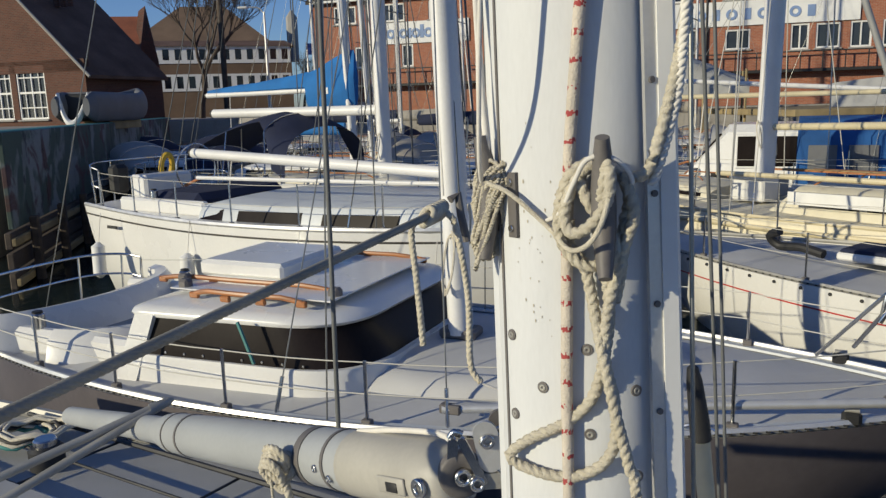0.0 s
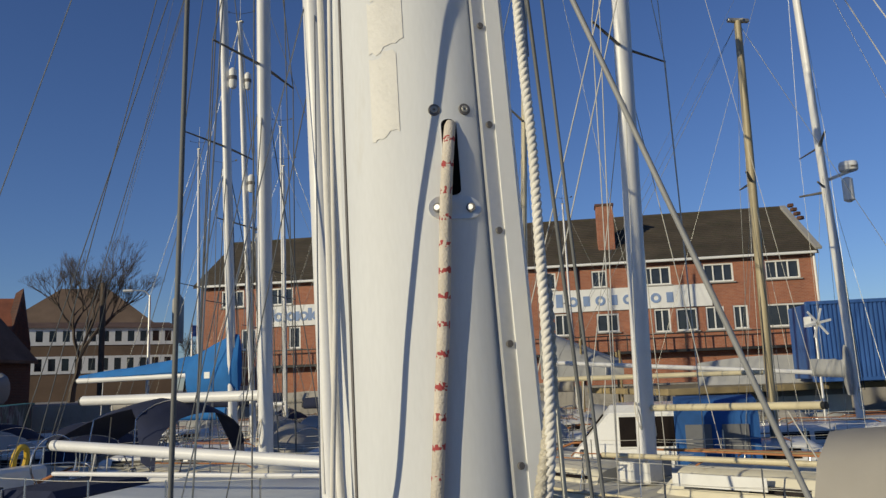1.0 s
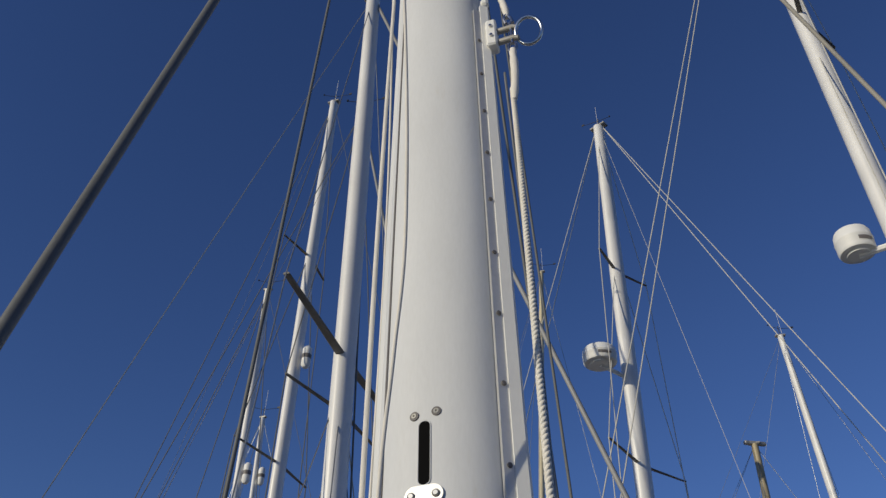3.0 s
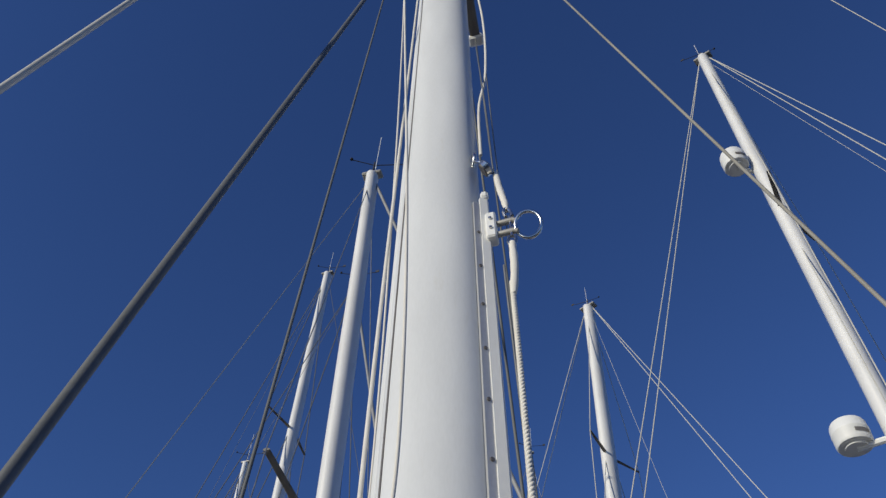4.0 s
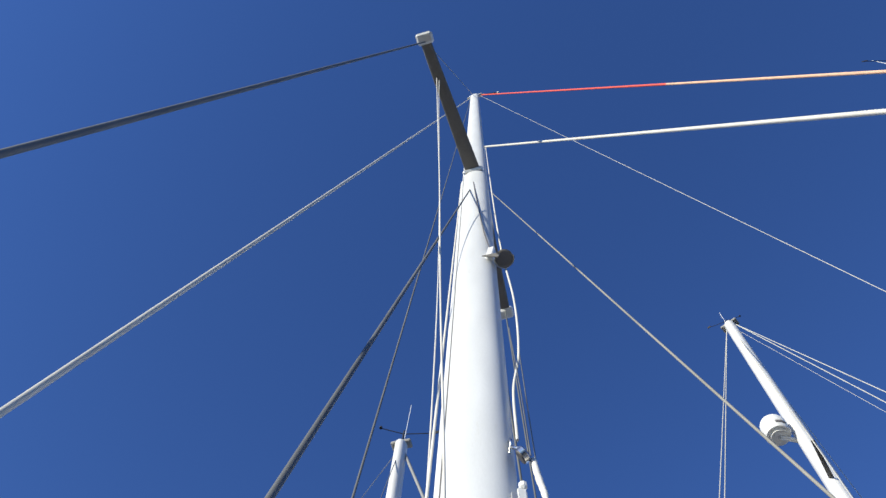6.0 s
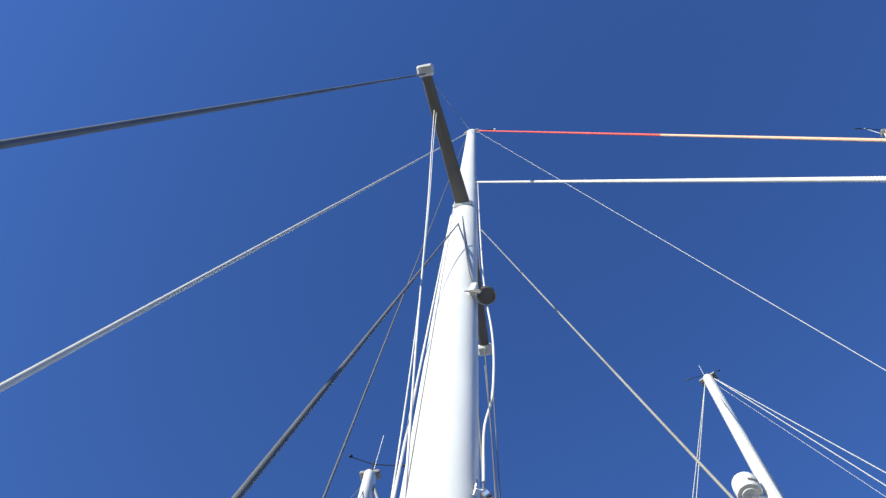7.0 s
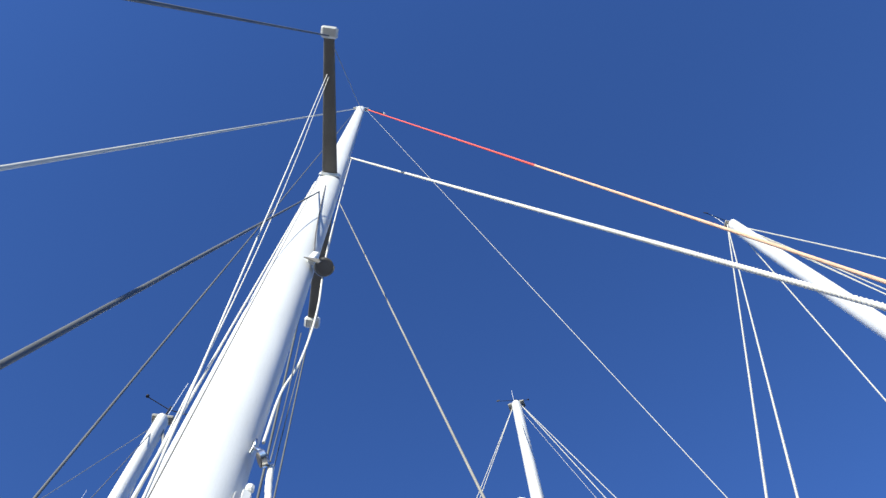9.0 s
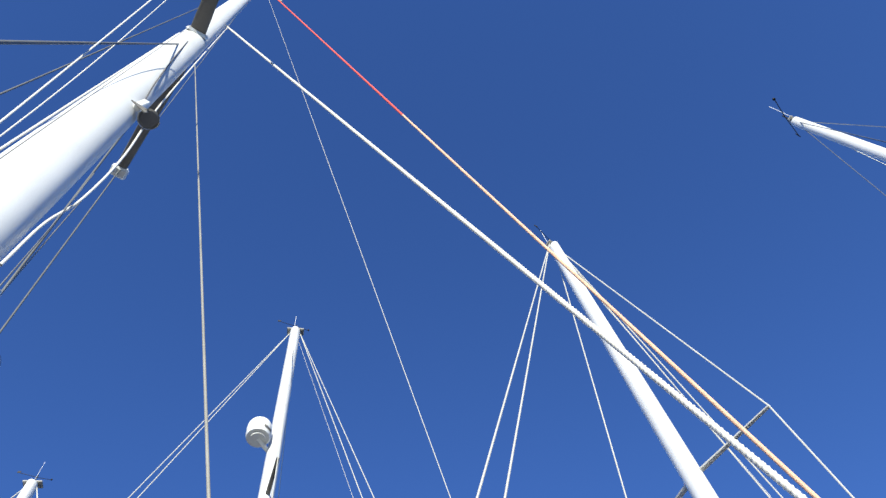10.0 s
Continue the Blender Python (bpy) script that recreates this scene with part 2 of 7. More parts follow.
M_BRICK = brick_mat("red brick", (0.36, 0.125, 0.068), (0.28, 0.085, 0.048), (0.34, 0.24, 0.18))
M_BRICKDARK = brick_mat("brown brick", (0.125, 0.045, 0.027), (0.088, 0.034, 0.022), (0.105, 0.082, 0.066))
M_ROOF = mat("brown roof tile", (0.060, 0.048, 0.036), 0.9, var=0.35, scale=0.8, fine=14, bump=1.0, dirt=(0.03, 0.04, 0.015), dirt_at=0.52)
M_ROOFDARK = mat("dark brown tile", (0.15, 0.095, 0.07), 0.95, var=0.3, scale=0.8, fine=14, bump=0.6, spec=0.15)
M_ROOFRED = mat("red clay tile", (0.26, 0.085, 0.045), 0.9, var=0.3, scale=0.8, fine=14, bump=0.8)
M_ROOFBROWN = mat("weathered brown tile", (0.165, 0.11, 0.073), 0.95, var=0.25, scale=0.5, fine=10, bump=0.8)
M_WHITE = mat("white paint", (0.72, 0.72, 0.70), 0.5, var=0.06, scale=3, fine=60, bump=0.02)
M_BANNER = mat("white sign board", (0.74, 0.74, 0.72), 0.6, var=0.08, scale=1.5, fine=30, dirt=(0.45, 0.36, 0.3), dirt_at=0.6)
M_SIGNBLUE = mat("faded blue lettering", (0.20, 0.29, 0.48), 0.6, var=0.1, scale=2, fine=30)
M_PANE = glass_mat("window glass", (0.03, 0.034, 0.04), 0.05)
M_STONE = mat("grey stone", (0.30, 0.29, 0.27), 0.9, var=0.15, scale=0.7, fine=15, bump=0.3)
# darker copy of M_BLUE, with shade put into the canvas colour
M_BLUEDARK = mat("shaded blue canvas", (0.014, 0.085, 0.26), 0.9, var=0.3, scale=1.6, fine=160, bump=0.5)
M_CONTAINER = mat("blue container steel", (0.03, 0.10, 0.30), 0.55, var=0.2, scale=0.8, fine=20, bump=0.1, dirt=(0.12, 0.07, 0.05), dirt_at=0.64)
M_BARK = mat("bare bark", (0.085, 0.065, 0.05), 0.95, var=0.3, scale=4, fine=40, bump=0.6)
M_MURAL = mural_mat("faded painted boards")
M_FLAGBLUE = mat("blue flag cloth", (0.04, 0.12, 0.4), 0.9, var=0.2, scale=3, fine=60)


# ---- mesh helpers ----
class Geo:
    """Collects vertices and faces of one mesh."""

    def __init__(self):
        self.v, self.f = [], []

    def add(self, verts, faces):
        k = len(self.v)
        self.v += [tuple(p) for p in verts]
        self.f += [tuple(i + k for i in f) for f in faces]
        return self

    def box(self, c, s, m=None, bev=None):
        """A box with chamfered edges: centre, size, optional turn."""
        hx, hy, hz = (a / 2 for a in s)
        b = min(hx, hy, hz) * 0.25 if bev is None else min(bev, min(hx, hy, hz) * 0.9)
        m = (Matrix.Translation(c) @ m) if m is not None else Matrix.Translation(c)
        if b <= 0:
            vs = [m @ Vector((x * hx, y * hy, z * hz)) for x in (-1, 1) for y in (-1, 1) for z in (-1, 1)]
            return self.add(vs, [(0, 1, 3, 2), (4, 6, 7, 5), (0, 4, 5, 1), (2, 3, 7, 6), (0, 2, 6, 4), (1, 5, 7, 3)])
        vs, idx = [], {}
        for x in (-1, 1):
            for y in (-1, 1):
                for z in (-1, 1):
                    for a in range(3):
                        p = [x * (hx - b), y * (hy - b), z * (hz - b)]
                        p[a] = (x, y, z)[a] * (hx, hy, hz)[a]
                        idx[x, y, z, a] = len(vs)
                        vs.append(m @ Vector(p))
        fs = []
        for a in range(3):
            o = [i for i in range(3) if i != a]
            for s_ in (-1, 1):
                q = []
                for d in ((-1, -1), (1, -1), (1, 1), (-1, 1)):
                    k = [0, 0, 0]
                    k[a], k[o[0]], k[o[1]] = s_, d[0], d[1]
                    q.append(idx[(*k, a)])
                flip = (s_ > 0) == (a == 1)
                fs.append(tuple(reversed(q)) if flip else tuple(q))
        for a in range(3):
            o = [i for i in range(3) if i != a]
            for s1 in (-1, 1):
                for s2 in (-1, 1):
                    k0, k1 = [0, 0, 0], [0, 0, 0]
                    k0[a], k1[a] = -1, 1
                    for k in (k0, k1):
                        k[o[0]], k[o[1]] = s1, s2
                    q = (idx[(*k0, o[0])], idx[(*k1, o[0])], idx[(*k1, o[1])], idx[(*k0, o[1])])
                    fs.append(q)
        for x in (-1, 1):
            for y in (-1, 1):
                for z in (-1, 1):
                    fs.append((idx[x, y, z, 0], idx[x, y, z, 1], idx[x, y, z, 2]))
        return self.add(vs, fs)

    def tube(self, pts, r, seg=8, cap=True, closed=False, flat=1.0):
        """A round bar along points; r is one radius or one for each point."""
        pts = [Vector(p) for p in pts]
        n = len(pts)
        rs = r if isinstance(r, (list, tuple)) else [r] * n
        tang = [((pts[(i + 1) % n] if closed or i + 1 < n else pts[i]) - (pts[i - 1] if closed or i else pts[i])).normalized() for i in range(n)]
        up = Vector((0, 0, 1)) if abs(tang[0].z) < 0.9 else Vector((1, 0, 0))
        a = tang[0].cross(up).normalized()
        vs = []
        for p, t, q in zip(pts, tang, rs):
            a = (a - a.dot(t) * t)
            a = a.normalized() if a.length > 1e-6 else t.orthogonal().normalized()
            b = t.cross(a)
            vs += [p + q * (math.cos(w) * a + flat * math.sin(w) * b) for w in (2 * math.pi * k / seg for k in range(seg))]
        fs = [(i * seg + k, i * seg + (k + 1) % seg, (i + 1) % n * seg + (k + 1) % seg, (i + 1) % n * seg + k) for i in range(n if closed else n - 1) for k in range(seg)]
        if cap and not closed:
            fs += [tuple(reversed(range(seg))), tuple(range((n - 1) * seg, n * seg))]
        return self.add(vs, fs)

    def loft(self, rings, closed=True, cap=True):
        """Faces between rings of equally many points."""
        k, n = len(rings[0]), len(rings)
        vs = [p for ring in rings for p in ring]
        fs = [(i * k + j, i * k + (j + 1) % k, (i + 1) * k + (j + 1) % k, (i + 1) * k + j) for i in range(n - 1) for j in range(k if closed else k - 1)]
        if cap and closed:
            fs += [tuple(reversed(range(k))), tuple(range((n - 1) * k, n * k))]
        return self.add(vs, fs)

    def disc(self, c, axis, r, h, seg=16, hole=0.0):
        """A flat round plate or ring with thickness along axis."""
        c, axis = Vector(c), Vector(axis).normalized()
        a = axis.orthogonal().normalized()
        b = axis.cross(a)
        ring = lambda q, z: [c + axis * z + q * (math.cos(w) * a + math.sin(w) * b) for w in (2 * math.pi * k / seg for k in range(seg))]  # noqa: E731
        e = min(h, r) * 0.18
        if hole:
            return self.loft([ring(hole, 0), ring(r, 0), ring(r, h - e), ring(r - e, h), ring(hole + e, h), ring(hole, h - e), ring(hole, 0)], cap=False)
        return self.loft([ring(r, 0), ring(r, h - e), ring(r - e, h)])

    def extrude(self, outline, m, depth):
        """A flat outline (x, y) pushed along its z by depth, at the pose m."""
        k = len(outline)
        lo = [m @ Vector((x, y, 0)) for x, y in outline]
        hi = [m @ Vector((x, y, depth)) for x, y in outline]
        return self.add(lo + hi, [tuple(reversed(range(k))), tuple(range(k, 2 * k))] + [(i, (i + 1) % k, (i + 1) % k + k, i + k) for i in range(k)])


def thing(name, m, label, category, group="", kind=""):
    ob = new(name)
    ob.empty_display_size = 0.1
    ob.matrix_world = m
    ob["pose"] = [v for row in m for v in row]
    return tagged(ob, label, category, group, kind)


def root_pose(ob):
    while ob.parent:
        ob = ob.parent
    p = ob.get("pose")
    return Matrix([p[i:i + 4] for i in (0, 4, 8, 12)]) if p else ob.matrix_world.copy()


def make_mesh(name, geo, material, sharp=35):
    me = bpy.data.meshes.new(name)
    me.from_pydata(geo.v, [], geo.f)
    bm = bmesh.new()
    bm.from_mesh(me)
    bmesh.ops.recalc_face_normals(bm, faces=bm.faces)
    bm.to_mesh(me)
    bm.free()
    me.polygons.foreach_set("use_smooth", [True] * len(me.polygons))
    me.set_sharp_from_angle(angle=radians(sharp))
    me.materials.append(material)
    return me


def part(name, geo, material, parent, label="", world_coords=False, sharp=35, kind=""):
    """One mesh under a thing or under a part; in the thing's own axes unless world_coords."""
    if world_coords:
        inv = root_pose(parent).inverted()
        geo.v = [tuple(inv @ Vector(p)) for p in geo.v]
    ob = new(name, make_mesh(name, geo, material, sharp))
    ob.parent = parent
    return tagged(ob, label, kind=kind)


def solo(name, geo, material, label, category, kind="", group="", sharp=35, at=None):
    """A thing of one mesh, its geometry in the world's axes round the point at."""
    m = at if at is not None else Matrix()
    inv = m.inverted()
    geo.v = [tuple(inv @ Vector(p)) for p in geo.v]
    ob = new(name, make_mesh(name, geo, material, sharp))
    ob.matrix_world = m
    return tagged(ob, label, category, group, kind)


def smooth_path(pts, step):
    """Catmull-Rom through the points, evenly cut."""
    pts = [Vector(p) for p in pts]
    ext = [2 * pts[0] - pts[1]] + pts + [2 * pts[-1] - pts[-2]]
    out = []
    for i in range(1, len(ext) - 2):
        a, b, c, d = ext[i - 1:i + 3]
        k = max(2, int((c - b).length / step))
        for j in range(k):
            t = j / k
            out.append(0.5 * ((2 * b) + (c - a) * t + (2 * a - 5 * b + 4 * c - d) * t * t + (3 * b - a - 3 * c + d) * t ** 3))
    return out + [pts[-1]]


def twisted(geo, pts, r, lobes, seg, pitch, depth, step):
    """One rope along points: a lobed section that turns as it goes."""
    path = smooth_path(pts, step)
    a, run, rings = None, 0.0, []
    for i, p in enumerate(path):
        t = (path[min(i + 1, len(path) - 1)] - path[max(i - 1, 0)]).normalized()
        a = t.orthogonal().normalized() if a is None else (a - a.dot(t) * t).normalized()
        b = t.cross(a)
        run += (p - path[i - 1]).length if i else 0.0
        ring = []
        for k in range(seg):
            w = 2 * math.pi * k / seg
            q = r * (1 - depth + depth * abs(math.cos(w * lobes / 2)) ** 0.8)
            w += 2 * math.pi * run / pitch
            ring.append(p + q * (math.cos(w) * a + math.sin(w) * b))
        rings.append(ring)
    return geo.loft(rings)


def laid(geo, pts, r, step=None, turns=4.9):
    """Three-strand laid rope along points."""
    return twisted(geo, pts, r * 1.04, 3, 15, r * turns, 0.30, step or r * 0.6)


def sag(a, b, drop=0.0, n=14):
    a, b = Vector(a), Vector(b)
    return [a.lerp(b, i / n) - Vector((0, 0, drop * 4 * (i / n) * (1 - i / n))) for i in range(n + 1)]


# ---- water, land and quay ----
g = Geo().add([(-3000, -3000, 0), (3000, -3000, 0), (3000, 3000, 0), (-3000, 3000, 0)], [(0, 1, 2, 3)])
solo("water", g, M_WATER, "dark rippled harbour water between the moored boats", "water", "structure")
QZ = 2.55
shore = [(40, 30.5), (24.9, 35), (-8, 45.3), (-14.5, 42), (-9.6, 16.2), (-30, 14), (-400, 10), (-900, 900), (900, 900), (400, -60), (60, 0)]
g = Geo().extrude(shore, pose(0, 0, -2), QZ + 2)
solo("ground", g, M_QUAY, "grey concrete quay and land behind the basin", "ground", "structure")

# quay wall facing on the near left side: painted boards above dark timber fendering
QA, QB = Vector((-8.35, 15.9, 0)), Vector((-13.3, 38.0, 0))
QD = (QB - QA).normalized()
quay_m = Matrix.Translation(QA) @ Matrix.Rotation(math.atan2(QD.y, QD.x), 4, "Z")
qwall = thing("quay_wall", quay_m, "quay wall with painted graffiti boards over dark timber fendering", "quay wall", kind="structure")
for i in range(-1, 9):
    x = 2.45 * i
    g = Geo().box((x + 1.22, -0.18, 1.9), (2.42, 0.08, 1.7), bev=0.01)
    part("board", g, M_MURAL, qwall, "grey-blue board with faded spray paint")
for k in range(4):
    g = Geo().box((10.2, -0.16, 0.86 - 0.36 * k), (25.6, 0.12, 0.3), bev=0.02)
    part("waling", g, M_PLANK, qwall, "dark wet timber waling")
    if k in (0, 2):
        g = Geo().box((10.2, -0.25, 0.84 - 0.36 * k), (25.6, 0.09, 0.15), bev=0.02)
        part("batten", g, M_PLANKTAN, qwall, "bleached timber batten")
for i in range(-1, 12):
    g = Geo().box((i * 2.0 + 0.3, -0.38, 0.2), (0.16, 0.16, 2.0), bev=0.03)
    part("pile", g, M_PLANK, qwall, "dark timber pile")
g = Geo().box((10.2, 0.05, 2.72), (25.6, 0.5, 0.1), bev=0.02)
part("coping", g, M_TEAL, qwall, "worn teal-painted coping")


# ---- brick works building behind the basin ----
FO, FU, FN = Vector((25.45, 37.1, 0)), Vector((-0.954, 0.2995, 0)), Vector((-0.2995, -0.954, 0))
FLEN, FDEPTH, EAVE, RIDGE = 34.4, 10.5, 9.0, 12.4
bm_ = Matrix.Translation(FO) @ Matrix(((FU.x, FN.x, 0, 0), (FU.y, FN.y, 0, 0), (0, 0, 1, 0), (0, 0, 0, 1)))
works = thing("brick_building", bm_, "long red-brick works building with brown tiled roof and white signboard", "building")
upper = [(1.68, 1.75, 1.0), (4.94, 1.55, 1.0), (8.18, 1.55, 1.0), (11.2, 0.85, 0.95), (14.0, 0.9, 0.95), (17.2, 1.55, 1.0), (20.4, 1.55, 1.0), (23.6, 1.55, 1.0), (26.5, 1.55, 1.0), (29.4, 1.4, 1.0), (32.4, 1.4, 1.0)]
lower = [(1.6, 2.3, 1.2), (4.0, 0.75, 1.25), (5.3, 0.95, 1.25), (6.75, 1.1, 1.2), (8.02, 0.85, 1.25), (10.9, 1.2, 1.0), (13.3, 0.9, 1.2), (16.5, 1.0, 1.2), (19, 1.0, 1.2), (22, 1.0, 1.2), (26.1, 1.0, 1.25), (28.6, 0.7, 1.25), (31.4, 0.9, 1.2)]
WZ, LZ = 8.25, 5.84


def wall_with_holes(x0, x1, z0, z1, thick, holes):
    """A wall in the x-z plane from y=0 back to -thick, with rectangular openings."""
    gg = Geo()
    xs = sorted({x0, x1, *[c - w / 2 for c, z, w, h in holes], *[c + w / 2 for c, z, w, h in holes]})
    zs = sorted({z0, z1, *[z - h / 2 for c, z, w, h in holes], *[z + h / 2 for c, z, w, h in holes]})
    solid = {}
    for i in range(len(xs) - 1):
        for j in range(len(zs) - 1):
            cx, cz = (xs[i] + xs[i + 1]) / 2, (zs[j] + zs[j + 1]) / 2
            solid[i, j] = not any(abs(cx - c) < w / 2 and abs(cz - z) < h / 2 for c, z, w, h in holes)
    for (i, j), s in solid.items():
        if not s:
            continue
        a, b, c, d = xs[i], xs[i + 1], zs[j], zs[j + 1]
        gg.add([(a, 0, c), (b, 0, c), (b, 0, d), (a, 0, d)], [(0, 1, 2, 3)])
        gg.add([(a, -thick, c), (b, -thick, c), (b, -thick, d), (a, -thick, d)], [(3, 2, 1, 0)])
        for (di, dj), q in (((-1, 0), [(a, 0, c), (a, 0, d), (a, -thick, d), (a, -thick, c)]), ((1, 0), [(b, 0, c), (b, -thick, c), (b, -thick, d), (b, 0, d)]),
                            ((0, -1), [(a, 0, c), (a, -thick, c), (b, -thick, c), (b, 0, c)]), ((0, 1), [(a, 0, d), (b, 0, d), (b, -thick, d), (a, -thick, d)])):
            if not solid.get((i + di, j + dj), False):
                gg.add(q, [(0, 1, 2, 3)])
    return gg


def window(parent, c, z, w, h, panes=2, y=0.0):
    """A white casement set into the wall: frame bars, sill and panes."""
    wf = part("window", Geo().box((c, y - 0.14, z), (w - 0.1, 0.02, h - 0.1), bev=0), M_PANE, parent, "white-framed window with dark glass")
    fg = Geo()
    for s in (-1, 1):
        fg.box((c + s * (w / 2 - 0.045), y - 0.08, z), (0.09, 0.09, h), bev=0.01)
        fg.box((c, y - 0.08, z + s * (h / 2 - 0.045)), (w - 0.18, 0.09, 0.09), bev=0.01)
    part("frame", fg, M_WHITE, wf)
    for k in range(1, panes):
        part("mullion", Geo().box((c - w / 2 + w * k / panes, y - 0.09, z), (0.07, 0.08, h - 0.18), bev=0.01), M_WHITE, wf)
    part("sill", Geo().box((c, y + 0.03, z - h / 2 - 0.04), (w + 0.14, 0.2, 0.07), bev=0.01), M_STONE, wf)


holes = [(c, WZ, w, h) for c, w, h in upper] + [(c, LZ, w, h) for c, w, h in lower]
part("front_wall", wall_with_holes(0, FLEN, QZ, EAVE, 0.25, holes), M_BRICK, works, "red brick wall")
for x in (0.0, FLEN):
    g = Geo()
    d = -0.25 if x == 0 else 0.25
    ring = [(-0.25, QZ), (-FDEPTH, QZ), (-FDEPTH, EAVE), (-FDEPTH / 2, RIDGE - 0.15), (-0.25, EAVE)]
    k = len(ring)
    vs = [(x, a, b) for a, b in ring] + [(x - d, a, b) for a, b in ring]
    g.add(vs, [tuple(range(k)), tuple(range(2 * k - 1, k - 1, -1))] + [(i, (i + 1) % k, (i + 1) % k + k, i + k) for i in range(k)])
    part("gable_wall", g, M_BRICK, works, "red brick gable wall")
part("back_wall", Geo().box((FLEN / 2, -FDEPTH, (QZ + EAVE) / 2), (FLEN, 0.25, EAVE - QZ), bev=0), M_BRICK, works)
for s in (0, 1):
    y0, y1 = (0.35, -FDEPTH / 2) if s == 0 else (-FDEPTH - 0.35, -FDEPTH / 2)
    e = EAVE - 0.05
    g = Geo().add([(-0.1, y0, e), (FLEN + 0.3, y0, e), (FLEN + 0.3, y1, RIDGE), (-0.1, y1, RIDGE), (-0.1, y0, e + 0.16), (FLEN + 0.3, y0, e + 0.16), (FLEN + 0.3, y1, RIDGE + 0.16), (-0.1, y1, RIDGE + 0.16)],
                  [(0, 1, 2, 3), (7, 6, 5, 4), (0, 4, 5, 1), (1, 5, 6, 2), (2, 6, 7, 3), (3, 7, 4, 0)])
    part("roof_slope", g, M_ROOF, works, "brown tiled roof")
n_course = 24
for k in range(n_course):
    t = (k + 0.5) / n_course
    y, z = 0.35 + (-FDEPTH / 2 - 0.35) * t, EAVE - 0.05 + (RIDGE - EAVE + 0.05) * t + 0.17
    part("tile_course", Geo().box((FLEN / 2 + 0.1, y, z), (FLEN + 0.4, 0.06, 0.035), bev=0), M_ROOF, works)
part("gutter", Geo().box((FLEN / 2, 0.4, EAVE + 0.02), (FLEN, 0.12, 0.14), bev=0.03), M_WHITE, works, "white gutter")
part("ridge", Geo().tube([(-0.1, -FDEPTH / 2, RIDGE + 0.16), (FLEN + 0.3, -FDEPTH / 2, RIDGE + 0.16)], 0.13, 8), M_ROOF, works)
for s in (0, 1):
    y0, y1 = (0.42, -FDEPTH / 2) if s == 0 else (-FDEPTH - 0.42, -FDEPTH / 2)
    rise = Vector((0, y1 - y0, RIDGE - EAVE)).normalized()
    up_ = Vector((0, -rise.z, rise.y)) if s == 0 else Vector((0, rise.z, -rise.y))
    a_, b_ = Vector((-0.1, y0, EAVE + 0.16)), Vector((-0.1, y1, RIDGE + 0.3))
    part("verge_coping", Geo().box((a_ + b_) / 2, (0.34, (b_ - a_).length, 0.16), m=Matrix.Rotation(math.atan2(rise.z, rise.y), 4, "X"), bev=0.02), M_STONE, works, "pale stone coping on the gable verge")
for k in range(4):
    part("corbel", Geo().box((-0.42, -FDEPTH / 2 + 0.5 + 0.55 * k, RIDGE + 0.18 - 0.36 * k), (0.3, 0.32, 0.2), m=pose(0, 0, 0, 0, 0, 12 * k), bev=0.03), M_BRICKDARK, works, "dark weathered corbel on the gable")
part("downpipe", Geo().tube([(0.08, 0.1, QZ), (0.08, 0.1, EAVE)], 0.07, 8), M_WHITE, works, "white corner downpipe")
ch = part("chimney", Geo().box((10.6, -1.6, 10.6), (0.95, 0.95, 3.9), bev=0.02), M_BRICK, works, "tall brick chimney")
part("chimney_cap", Geo().box((10.6, -1.6, 12.62), (1.06, 1.06, 0.14), bev=0.02), M_BRICKDARK, ch)
for c, w, h in upper:
    window(works, c, WZ, w, h, 3 if w > 1.2 else 2)
for c, w, h in lower:
    window(works, c, LZ, w, h, 2)
for a, b in ((5.4, 14.3), (24.9, 30.6)):
    sg = part("signboard", Geo().box(((a + b) / 2, 0.06, 7.1), (b - a, 0.08, 1.2), bev=0.01), M_BANNER, works, "white signboard with faded blue bars")
    n_bar = 9
    for k in range(n_bar):
        x = b - 0.5 - (b - a - 2.3) * (k + 0.5) / n_bar
        h = 0.72 if k in (0, 3, 6) else 0.55
        part("letter_bar", Geo().disc((x, 0.112, 6.78 + 0.27), (0, 1, 0), 0.27, 0.02, 20, hole=0.13) if k % 2 else Geo().box((x, 0.112, 6.78 + h / 2), ((b - a) / n_bar * 0.36, 0.02, h), bev=0.005), M_SIGNBLUE, sg)
for x in range(0, 35):
    part("rail_post", Geo().box((x, 0.5, 4.65), (0.05, 0.05, 0.9), bev=0), M_BLACK, works)
part("handrail", Geo().box((17, 0.5, 5.1), (34, 0.06, 0.06), bev=0), M_BLACK, works, "dark iron handrail")
part("walkway", Geo().box((17, 0.3, 4.2), (34, 0.9, 0.14), bev=0), M_BLACK, works, "dark iron walkway")
for x in (3.0, 9.4, 12.4, 16.0, 22.0):
    part("downpipe", Geo().tube([(x, 0.09, QZ), (x, 0.09, EAVE)], 0.06, 8), M_BLACK, works)

